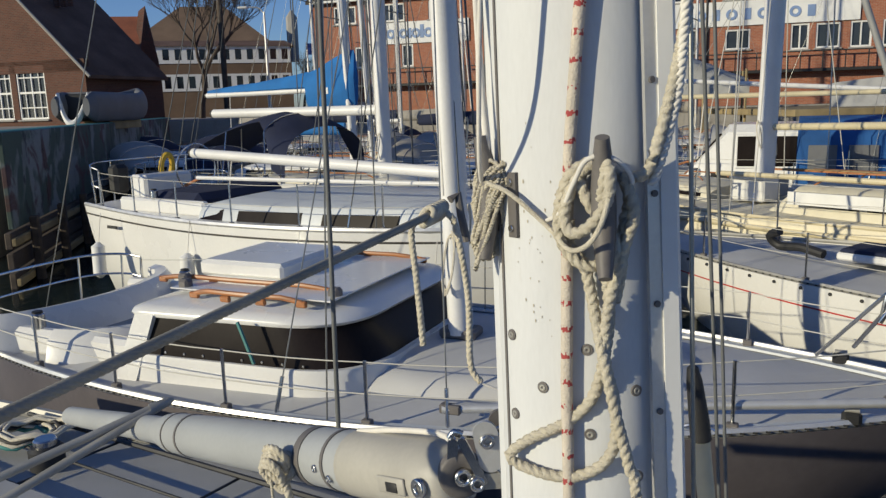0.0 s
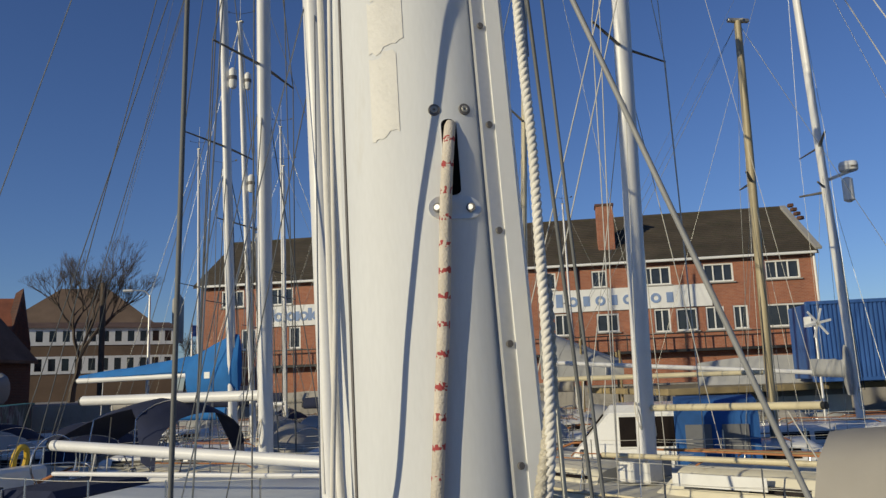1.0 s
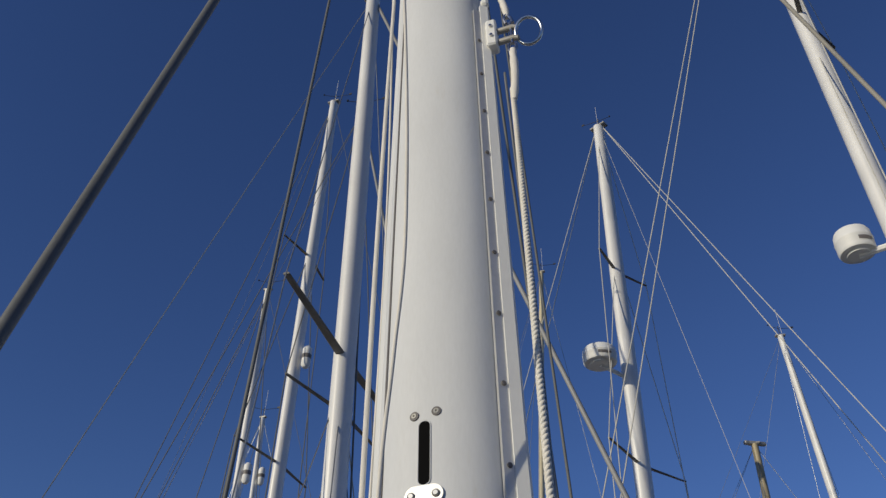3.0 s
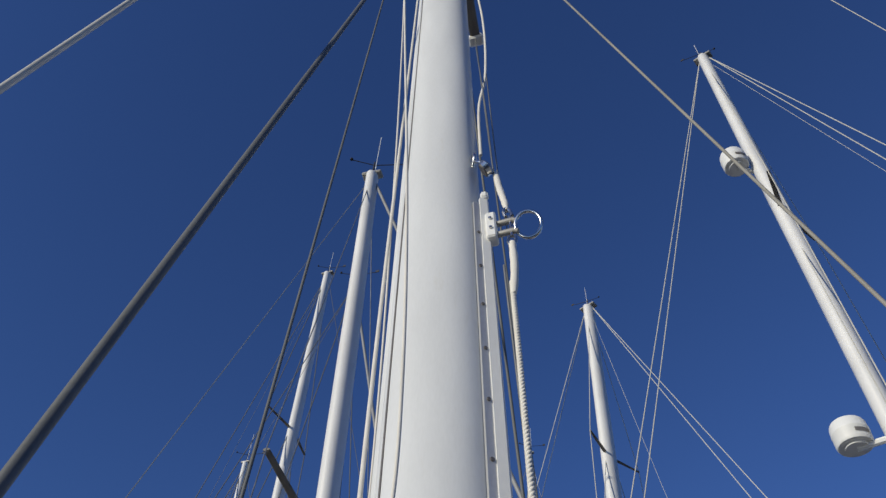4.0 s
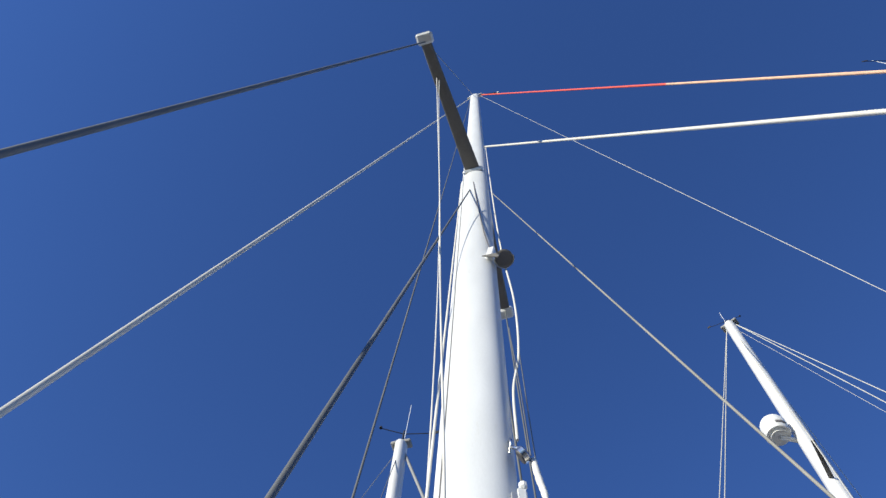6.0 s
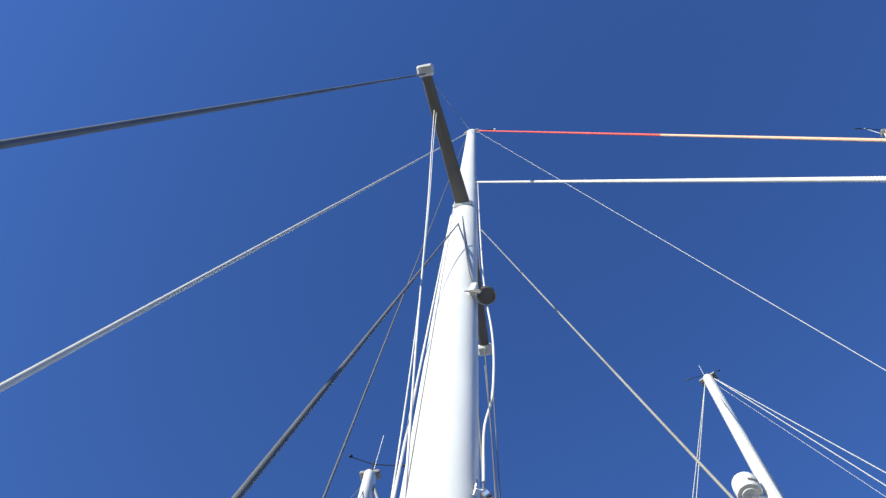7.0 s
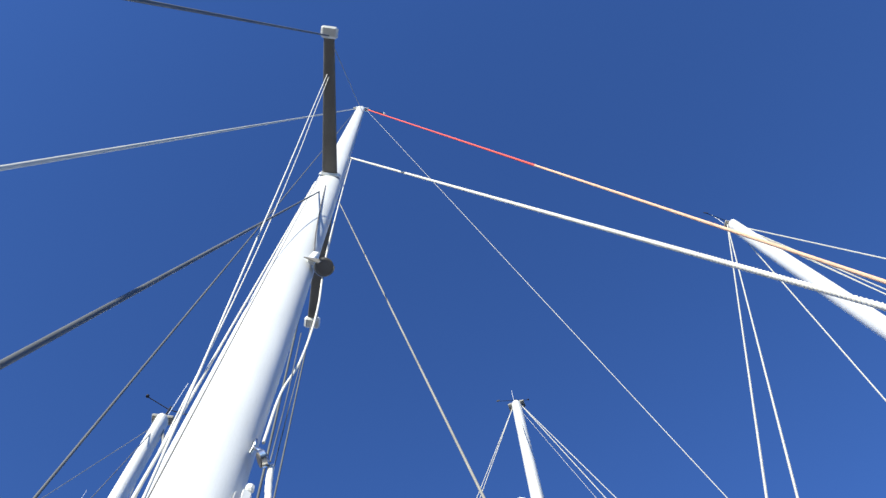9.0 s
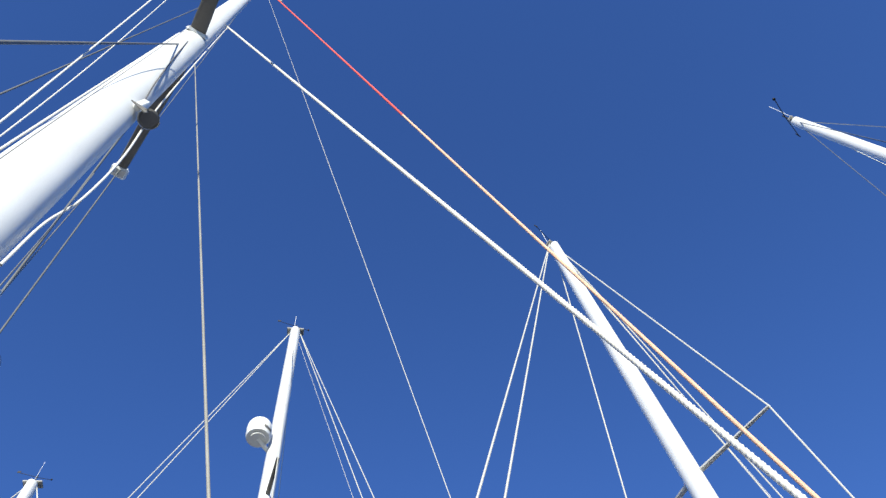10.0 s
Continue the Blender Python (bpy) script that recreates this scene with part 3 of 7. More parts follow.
# corrugated container beside the basin
cm = Matrix.Translation((15.9, 23.9, 0)) @ pose(0, 0, 0, 0, 0, -17.5)
cont = thing("shipping_container", cm, "blue corrugated steel shipping container standing on the quay edge", "container")
ring = []
for i in range(45):
    x = i * 0.14
    ring += [(x, 0.0), (x + 0.05, 0.0), (x + 0.07, 0.045), (x + 0.12, 0.045)]
g = Geo().loft([[(x, y, z) for x, y in ring] for z in (2.7, 5.15)], closed=False)
part("side_wall", g, M_CONTAINER, cont)
g = Geo().box((3.15, 1.25, 3.95), (6.28, 2.35, 2.5), bev=0.02)
part("body", g, M_CONTAINER, cont)
for x in (0.0, 6.3):
    part("corner_post", Geo().box((x, 0.03, 3.93), (0.14, 0.14, 2.62), bev=0.01), M_CONTAINER, cont)
for z in (2.66, 5.2):
    part("rail", Geo().box((3.15, 0.03, z), (6.4, 0.12, 0.12), bev=0.01), M_CONTAINER, cont)
g = Geo()
for x in (18.8, 13.5, 25.0, 31.0):
    g.tube([(x, 27, -1), (x, 27, 2.45)], 0.2, 10)
g.box((24, 28.5, 2.45), (26, 8, 0.22), bev=0.02)
solo("jetty", g, M_PLANKTAN, "timber jetty on round piles carrying the container", "jetty", "structure")


# ---- gabled brick house on the quay ----
hm = Matrix.Translation((-20.3, 37.8, 0)) @ pose(0, 0, 0, 0, 0, 162.5)
house = thing("brick_house", hm, "brown brick gabled house with dark roof and white windows", "house")
W2, HL, HE, HR = 4.2, 5.2, 5.0, 9.2
# gable end faces -y, ridge along +y
wins = [(-1.0, 4.1, 1.7, 2.5), (0.95, 4.1, 1.5, 2.5)]
part("gable_wall", wall_with_holes(-W2, W2, QZ, HE + 0.55, 0.3, wins), M_BRICKDARK, house)
g = Geo().add([(-W2, 0, HE), (W2, 0, HE), (0, 0, HR), (-W2, -0.3, HE), (W2, -0.3, HE), (0, -0.3, HR)], [(0, 1, 2), (5, 4, 3), (0, 3, 4, 1), (1, 4, 5, 2), (2, 5, 3, 0)])
part("gable_top", g, M_BRICKDARK, house)
for c, z, w, h in wins:
    window(house, c, z, w, h, 2, y=0.0)
    for k in (-0.28, 0.0, 0.28):
        part("transom", Geo().box((c, -0.085, z + k * h), (w - 0.18, 0.06, 0.06 if k else 0.1), bev=0.01), M_WHITE, house)
    for k in (-0.25, 0.25):
        part("glazing_bar", Geo().box((c + k * w, -0.085, z), (0.045, 0.05, h - 0.18), bev=0.005), M_WHITE, house)
for s in (-1, 1):
    part("side_wall", Geo().box((s * (W2 - 0.15), -HL / 2 - 0.3, (QZ + HE) / 2), (0.3, HL, HE - QZ), bev=0), M_BRICKDARK, house)
    g = Geo().add([(s * (W2 + 0.4), 0.15, HE - 0.35), (s * (W2 + 0.4), -HL - 0.3, HE - 0.35), (0, -HL - 0.3, HR + 0.05), (0, 0.15, HR + 0.05),
                   (s * (W2 + 0.4), 0.15, HE - 0.2), (s * (W2 + 0.4), -HL - 0.3, HE - 0.2), (0, -HL - 0.3, HR + 0.2), (0, 0.15, HR + 0.2)],
                  [(0, 1, 2, 3), (7, 6, 5, 4), (0, 4, 5, 1), (1, 5, 6, 2), (2, 6, 7, 3), (3, 7, 4, 0)])
    part("roof_slope", g, M_ROOFDARK, house, "dark slate roof")
    part("barge_board", Geo().tube([(s * (W2 + 0.4), 0.18, HE - 0.28), (0, 0.18, HR + 0.12)], 0.07, 6), M_STONE, house)
part("back_wall", Geo().box((0, -HL - 0.15, (QZ + HE) / 2), (2 * W2 - 0.6, 0.3, HE - QZ), bev=0), M_BRICKDARK, house)
CX = 0.7
cu = part("cupola", Geo().box((CX, -4.2, 8.5), (1.3, 1.3, 1.6), bev=0.02), M_BRICKDARK, house, "brick roof cupola with lead dome")
g = Geo()
for x in (-0.5, 0.5):
    for y in (-0.5, 0.5):
        g.box((x + CX, -4.2 + y, 9.55), (0.22, 0.22, 0.6), bev=0.01)
part("lantern_post", g, M_STONE, cu)
prof = [(0.85, 9.8), (0.8, 9.88), (0.62, 10.15), (0.35, 10.4), (0.1, 10.5), (0.04, 10.95)]
part("dome", Geo().loft([[(CX + r * math.cos(6.283 * k / 16), -4.2 + r * math.sin(6.283 * k / 16), z) for k in range(16)] for r, z in prof]), M_STONE, cu, "grey lead dome")
for k in range(3):
    part("chimney_pot", Geo().tube([(-2.0 + 0.4 * k, -2.0, 8.2), (-2.0 + 0.4 * k, -2.0, 10.0)], 0.14, 8), M_BRICKDARK, house)
# lower wing towards the basin
wm = Matrix.Translation((-20.4, 43.6, 0)) @ pose(0, 0, 0, 0, 0, 190)
wing = thing("brick_wing", wm, "dark brick wing with red tiled gable end behind the house", "house")
part("wall", wall_with_holes(-3.5, 3.0, QZ, 6.0, 0.3, [(-1.5, 4.4, 1.2, 1.2), (1.2, 4.4, 1.2, 1.2)]), M_BRICKDARK, wing)
for c in (-1.5, 1.2):
    window(wing, c, 4.4, 1.2, 1.2)
g = Geo().add([(-3.8, 0.3, 5.8), (3.2, 0.3, 5.8), (3.2, -3.2, 8.6), (-3.8, -3.2, 8.6), (-3.8, -6.5, 5.8), (3.2, -6.5, 5.8)], [(0, 1, 2, 3), (3, 2, 5, 4), (0, 3, 4), (1, 5, 2), (0, 4, 5, 1)])
part("roof", g, M_ROOFRED, wing, "red clay tiled roof")
part("end_wall", Geo().add([(-3.4, -0.3, QZ), (-3.4, -6.2, QZ), (-3.4, -6.2, 5.8), (-3.4, -3.2, 8.9), (-3.4, -0.3, 5.8), (-3.8, -0.3, QZ), (-3.8, -6.2, QZ), (-3.8, -6.2, 6.2), (-3.8, -3.2, 9.2), (-3.8, -0.3, 6.2)],
     [(0, 1, 2, 3, 4), (9, 8, 7, 6, 5), (0, 4, 9, 5), (4, 3, 8, 9), (3, 2, 7, 8), (2, 1, 6, 7), (1, 0, 5, 6)]), M_BRICKDARK, wing)

# long terrace with two rows of white windows
tm = Matrix.Translation((-12.4, 66.8, 0)) @ pose(0, 0, 0, 0, 0, 196)
terrace = thing("terrace_building", tm, "grey mansard terrace with two rows of white windows", "building")
TL = 12.2
hl = [(0.55 + 0.94 * i, 5.35, 0.5, 0.95) for i in range(13)] + [(0.55 + 0.94 * i, 7.55, 0.5, 0.85) for i in range(13)]
part("front_wall", wall_with_holes(0, TL, QZ, 8.2, 0.25, hl), M_ROOFBROWN, terrace)
for z in (5.35, 7.55):
    g = wall_with_holes(0.1, TL - 0.1, z - 0.7, z + 0.65, 0.06, [q for q in hl if q[1] == z])
    g.v = [(x, y + 0.065, zz) for x, y, zz in g.v]
    part("window_band", g, M_WHITE, terrace, "white painted window band")
for c, z, w, h in hl:
    part("pane", Geo().box((c, -0.16, z), (w, 0.03, h), bev=0), M_PANE, terrace)
g = Geo().add([(-0.3, 0.3, 8.2), (TL + 0.3, 0.3, 8.2), (TL - 0.3, -2, 8.8), (0.3, -2, 8.8), (-0.3, -8, 8.2), (TL + 0.3, -8, 8.2)], [(0, 1, 2, 3), (3, 2, 5, 4), (0, 3, 4), (1, 5, 2), (0, 4, 5, 1)])
part("roof", g, M_ROOFDARK, terrace)
part("side_walls", Geo().box((TL / 2, -4.2, (QZ + 8.2) / 2), (TL, 7.9, 8.2 - QZ), bev=0), M_ROOFBROWN, terrace)


# ---- yachts ----
def yacht(name, label, xy, heading, lf, la, beam, free, hull=M_GEL, deck=M_DECK, cabin=None, roof=None, mast=None, boom=None, cover=None,
          stripe=None, rails=True, stern=0.72, posts=0.45, group="moored boats", forestay=True, furler=0.0, wrap=False, toe=M_ALU, spreaders=(0.5,), wires=M_WIRE, gear=True, sprayhood=None, panes=(0.30, 0.80), wr=0.0055, sweep=0.18, fore=(), back=(), lights=(), dz=0.0, cockpit=True, grab=True, swing=0, gap=0.06, lights_at=None, side=None):
    """A moored sailing boat. Own axes: x to the bow, y to port, z up, mast foot at the origin, water at 0.
    free: freeboard amidships, at bow, at stern; mast: foot height, world top, radius, material; cabin: list of (x aft, x fore, half width aft, fore, height)."""
    m = Matrix.Translation((xy[0], xy[1], dz)) @ pose(0, 0, 0, 0, 0, heading)
    boat = thing(name, m, label, "boat", group)
    fm, fb, fs = free
    L = lf + la
    half = lambda t: beam / 2 * (stern + (1 - stern) * math.sin(math.pi / 2 * min(t / 0.42, 1)) if t < 0.42 else max(1 - ((t - 0.42) / 0.58) ** 2.3, 0.012))  # noqa: E731
    sheer = lambda t: fm + (fb - fm) * max(0, (t - 0.35) / 0.65) ** 1.7 + (fs - fm) * max(0, (0.35 - t) / 0.35) ** 1.5  # noqa: E731
    xs = lambda t: -la + L * t  # noqa: E731
    tt = lambda x: (x + la) / L  # noqa: E731
    N = 26
    rings = []
    for i in range(N + 1):
        t = i / N
        b, z, x = half(t), sheer(t), xs(t)
        row = []
        for wf, zf in ((1.0, 1.0), (0.99, 0.72), (0.95, 0.4), (0.84, 0.0), (0.6, -0.25), (0.0, -0.4)):
            zz = z * zf if zf > 0 else zf
            dx = -(1 - max(zf, 0)) * 0.22 * L * max(0, (t - 0.6) / 0.4) ** 2 * 0.6 + (1 - max(zf, 0)) * 0.35 * max(0, (0.12 - t) / 0.12)
            row.append((x + dx, b * wf, zz))
        rings.append(row + [(x_, -y_, z_) for x_, y_, z_ in reversed(row[:-1])])
    g = Geo().loft(rings, closed=False)
    g.f.append(tuple(range(len(rings[0]))))
    hull_ob = part("hull", g, hull, boat, sharp=50)
    if stripe:
        for s in (1, -1):
            g = Geo()
            for i in range(N):
                q = []
                for t in (i / N, (i + 1) / N):
                    for zf in (stripe[1], stripe[1] - stripe[2]):
                        wf = 0.99 + (zf - 0.72) / 0.28 * 0.01 if zf > 0.72 else 0.95 + (zf - 0.4) / 0.32 * 0.04
                        dx = -(1 - zf) * 0.22 * L * max(0, (t - 0.6) / 0.4) ** 2 * 0.6 + (1 - zf) * 0.35 * max(0, (0.12 - t) / 0.12)
                        q.append((xs(t) + dx, s * (half(t) * wf + 0.006), sheer(t) * zf))
                g.add([q[0], q[1], q[3], q[2]], [(0, 1, 2, 3)])
            part("stripe", g, stripe[0], hull_ob)
    rows = []
    for i in range(N + 1):
        t = i / N
        b = half(t) - 0.02
        rows.append([(xs(t), b * k / 4, sheer(t) - 0.015 + 0.06 * (1 - (k / 4) ** 2) * min(1, b)) for k in range(-4, 5)])
    part("deck", Geo().loft(rows, closed=False), deck, boat, sharp=60)
    for s in (1, -1):
        g = Geo()
        pts = [(xs(i / 40), s * (half(i / 40) - 0.02), sheer(i / 40) + 0.025) for i in range(41)]
        g.tube(pts, 0.02 if rails == "holes" else 0.03, 6, flat=1.3)
        tr = part("toe_rail", g, toe, boat)
        if rails == "holes":
            g = Geo()
            for i in range(3, 120):
                t = i / 123
                g.box((xs(t), s * (half(t) + 0.008), sheer(t) + 0.02), (0.028, 0.008, 0.013), bev=0.004)
            part("rail_slot", g, M_BLACK, tr, kind="stuff")
    top_of = {}
    for n_c, (x0, x1, w0, w1, h) in enumerate(cabin or ()):
        rings, zd = [], lambda x: sheer(tt(x))  # noqa: E731
        if wrap and n_c == 0:
            wrapped_cabin(boat, x0, x1 + 0.05, w0, w1, h, zd((x0 + x1) / 2) - 0.03)
            continue
        M = 12
        for i in range(M + 1):
            k = i / M
            x = x0 + (x1 - x0) * k
            w = w0 + (w1 - w0) * k ** 1.6
            f = min(1, 0.0 + (1 - k) * 6) if k > 0.83 else min(1, 0.75 + k * 5)
            hh = max(h * f, 0.03)
            z = zd(x) - 0.02
            half_ring = [(w, 0), (w - 0.05, hh * 0.55), (w - 0.11, hh * 0.92), (w - 0.2, hh + 0.01), (w * 0.45, hh + 0.05)]
            ring = [(x, y, z + a) for y, a in half_ring] + [(x, 0, z + hh + 0.065)] + [(x, -y, z + a) for y, a in reversed(half_ring)]
            rings.append(ring)
        g = Geo().loft(rings, closed=False)
        k_ = len(rings[0])
        g.f.append(tuple(range(k_)))
        g.f.append(tuple(range(M * k_, (M + 1) * k_)))
        cb = part("coachroof", g, deck if wrap and n_c else side or roof or hull, boat, sharp=40)
        top_of[n_c] = h
        # windows along the sides
        wx0, wx1 = x0 + 0.08 * (x1 - x0), x0 + 0.8 * (x1 - x0)
        if h > 0.25:
            nw = max(2, int((wx1 - wx0) / 0.9))
            spans = lights_at or [(wx0 + (wx1 - wx0) * (j + gap) / nw, wx0 + (wx1 - wx0) * (j + 1 - gap) / nw) for j in range(nw)]
            for s in (1, -1):
                for j, (a, b) in enumerate(spans):
                    ring_a = []
                    K = 10
                    for q in range(K + 1):
                        x = a + (b - a) * q / K
                        w = w0 + (w1 - w0) * ((x - x0) / (x1 - x0)) ** 1.6
                        z = zd(x) - 0.02
                        lo, hi = panes
                        yy = lambda e: w - 0.05 * e / 0.55 if e < 0.55 else w - 0.05 - 0.06 * (e - 0.55) / 0.37  # noqa: E731
                        pinch = (hi - lo) * 0.72 * (1 - q / K) * h if lights_at and j == 0 else 0.04 * (1 - q / K) * h
                        ring_a.append([(x, s * (yy(lo) + 0.012), z + lo * h), (x, s * (yy(hi) + 0.012), z + hi * h - pinch), (x, s * (yy(hi) - 0.02), z + hi * h - pinch), (x, s * (yy(lo) - 0.02), z + lo * h)])
                    part("window", Geo().loft(ring_a), M_ACRYL, cb, "dark tinted window")
            # grab rails
            for s in (1, -1):
                z = zd((x0 + x1) / 2) + h + 0.06
                w = (w0 + w1) / 2 - 0.28
                a, b = x0 + 0.2 * (x1 - x0), x0 + 0.75 * (x1 - x0)
                pts = [(a + (b - a) * q / 12, s * w, z + (0.05 if 0 < q < 12 else -0.02)) for q in range(13)]
                if not wrap and grab:
                    part("grab_rail", Geo().tube(smooth_path(pts, 0.04), 0.014, 6), M_TEAK, cb, "varnished teak grab rail")
    # stanchions and lifelines
    if rails:
        ts = [0.06 + 0.88 * i / 7 for i in range(8)]
        for s in (1, -1):
            tops = []
            for t in ts:
                x, y, z = xs(t), s * (half(t) - 0.06), sheer(t)
                st = part("stanchion", Geo().tube([(x, y, z), (x, y, z + posts)], 0.012, 8), M_STEEL, boat)
                part("stanchion_base", Geo().box((x, y, z + 0.03), (0.07, 0.05, 0.07)), M_GREYPL, st)
                tops.append((x, y, z))
            for hz in (0.98, 0.52):
                pts = [Vector((x, y, z + posts * hz)) for x, y, z in tops]
                out = []
                for a, b in zip(pts, pts[1:]):
                    out += sag(a, b, 0.012, 4)[:-1]
                part("lifeline", Geo().tube(out + [pts[-1]], 0.0045, 6), M_WIREPALE, boat)
        # pulpit and pushpit
        for t0, t1, nm in ((0.94, 0.995, "pulpit"), (0.06, 0.005, "pushpit")):
            g = Geo()
            a = [(xs(t0), half(t0) - 0.06, sheer(t0) + posts * 1.05), (xs((t0 + t1) / 2), half((t0 + t1) / 2) - 0.04, sheer(t1) + posts * 1.15), (xs(t1), 0.6 * half(t1), sheer(t1) + posts * 1.2)]
            b = [(x, -y, z) for x, y, z in reversed(a)]
            g.tube(smooth_path(a + b, 0.06), 0.014, 8)
            mid = [(x, y, z - posts * 0.5) for x, y, z in a + b]
            g.tube(smooth_path(mid, 0.06), 0.012, 8)
            pu = part(nm, g, M_STEEL, boat, "stainless tube rail")
            for x, y, z in a + b:
                part("rail_leg", Geo().tube([(x, y, z), (x, y * 0.97, sheer(tt(x)) - 0.02)], 0.012, 8), M_STEEL, pu)
    inv = m.inverted()
    if mast:
        z0, top, r, mm = mast
        foot, tip = Vector((0, 0, z0)), inv @ Vector(top)
        g = Geo()
        n = 10
        pts = [foot.lerp(tip, i / n) for i in range(n + 1)]
        rs = [r * (1 if i < n * 0.7 else 1 - 0.14 * (i / n - 0.7) / 0.3) for i in range(n + 1)]
        g.tube(pts, rs, 14, flat=0.72)
        ms = part("mast", g, mm, boat, sharp=60)
        tang = (tip - foot).normalized()
        part("masthead_fitting", Geo().box(tip + tang * 0.03, (r * 2.1, r * 1.0, 0.05), bev=0.012), M_DULLALU, ms)
        if gear:
            h = tip + tang * 0.08
            g = Geo().tube([h, h + Vector((0, 0, 0.28))], 0.012, 6).tube([h + Vector((0, 0, 0.2)), h + Vector((0.42, 0.1, 0.24))], 0.007, 5)
            g.tube([h + Vector((0, 0, 0.2)), h + Vector((-0.3, -0.12, 0.26))], 0.007, 5).box(h + Vector((0.42, 0.1, 0.26)), (0.08, 0.012, 0.06)).disc(h + Vector((-0.3, -0.12, 0.26)), (0, 0, 1), 0.022, 0.03, 8)
            part("wind_vane", g, M_BLACK, ms, "black wind vane and anemometer")
            part("antenna", Geo().tube([h + Vector((0.05, -0.05, 0)), h + Vector((0.05, -0.05, 0.85))], 0.005, 5), M_WHITE, ms)
        bx = -0.35
        wid = half(tt(bx)) - 0.1
        for q in spreaders:
            c = foot.lerp(tip, q)
            ln = wid * (0.85 if q < 0.6 else 0.6)
            for s in (1, -1):
                e = c + Vector((-sweep, s * ln, 0.05))
                part("spreader", Geo().tube([c, e], [0.045, 0.028], 8, flat=0.45), M_SPREADER if mm is not M_GOLD else mm, ms)
                lo = Vector((bx, s * wid, sheer(tt(bx))))
                up = tip if q == spreaders[-1] else foot.lerp(tip, min(q + 0.3, 1))
                part("cap_shroud", Geo().tube([lo, e, up], wr, 6), wires, boat)
        for s in (1, -1):
            for dx in (-0.75, 0.45):
                lo = Vector((dx, s * (half(tt(dx)) - 0.12), sheer(tt(dx))))
                part("lower_shroud", Geo().tube([lo, foot.lerp(tip, spreaders[0] - 0.02)], wr * 0.9, 6), wires, boat)
                part("rigging_screw", Geo().tube([lo, lo.lerp(foot.lerp(tip, spreaders[0]), 0.045)], 0.014, 8), M_STEEL, boat)
        bow = Vector((lf - 0.12, 0, sheer(0.985)))
        st = Vector((-la + 0.08, 0, sheer(0)))
        for p in fore:
            part("forestay", Geo().tube([inv @ Vector(p), tip + Vector((0.1, 0, 0))], wr, 6), wires, boat)
        for p in back:
            part("backstay", Geo().tube([inv @ Vector(p), tip + Vector((-0.1, 0, 0))], wr, 6), wires, boat)
        for q in lights:
            c = foot.lerp(tip, q) + Vector((r + 0.1, 0, 0))
            lt = part("mast_light", Geo().tube([c + Vector((0, 0, -0.26)), c + Vector((0, 0, -0.2)), c + Vector((0, 0, 0.2)), c + Vector((0, 0, 0.26))], [0.06, 0.1, 0.1, 0.05], 12), M_WHITE, ms, "white steaming light")
            part("lens", Geo().tube([c + Vector((0, 0, -0.05)), c + Vector((0, 0, 0.05))], 0.104, 12), M_GREYPL, lt)
        if forestay and not fore:
            part("forestay", Geo().tube([bow, tip], [0.006 + furler] * 2, 12), M_FOIL if furler else wires, boat, sharp=80)
            if furler:
                part("furling_drum", Geo().disc(bow + Vector((0, 0, 0.2)), (tip - bow), 0.09, 0.14, 14), M_BLACK, boat)
        if not back:
            part("backstay", Geo().tube([st, tip], wr, 6), wires, boat)
        rgm = random.Random(len(name) + int(lf * 10))
        for k in range(6):
            a = Vector((rgm.uniform(-0.12, 0.14), rgm.uniform(-0.16, 0.16), z0 + 0.7 + 0.1 * k))
            part("halyard", Geo().tube(sag(a, tip.lerp(foot, rgm.choice((0.01, 0.02, 0.3, 0.5))), 0.0), 0.009, 5), rgm.choice((M_ROPEWHITE, M_WIREDARK, M_NAVY)), boat)
        for k in range(3):
            c = Vector((-0.02, (k - 1) * (r + 0.04), z0 + 0.75 + 0.08 * k))
            pts = [(c.x + 0.05 * math.sin(6.283 * j / 14), c.y + (0.05 + 0.0007 * j) * math.cos(6.283 * j / 14) * 0.6, c.z - 0.16 + (0.2 + 0.0014 * j) * math.sin(6.283 * j / 14 + 1.2)) for j in range(43)]
            part("coiled_halyard", Geo().tube(pts, 0.009, 5), M_ROPE, boat, "coiled rope hung on the mast")
        if boom:
            bz, bl, br, bmat, up = boom
            a = foot.lerp(tip, (bz - z0) / (tip.z - z0)) + Vector((-0.12, 0, 0))
            b = a + Vector((-bl * math.cos(radians(swing)), bl * math.sin(radians(swing)), up))
            bo = part("boom", Geo().tube([a, b], br, 14), bmat, boat, sharp=60)
            part("boom_end", Geo().tube([b, b + (b - a).normalized() * 0.06], br * 0.9, 12), M_BLACK, bo)
            part("gooseneck", Geo().box(a + Vector((0.05, 0, 0)), (0.14, 0.06, 0.09)), M_STEEL, bo)
            part("mainsheet", Geo().tube([a.lerp(b, 0.82), (a.x - bl * 0.85, 0, sheer(tt(max(a.x - bl * 0.85, -la))) + 0.1)], 0.012, 6), M_ROPEWHITE, bo)
            part("topping_lift", Geo().tube([b, tip], 0.004, 5), wires, bo)
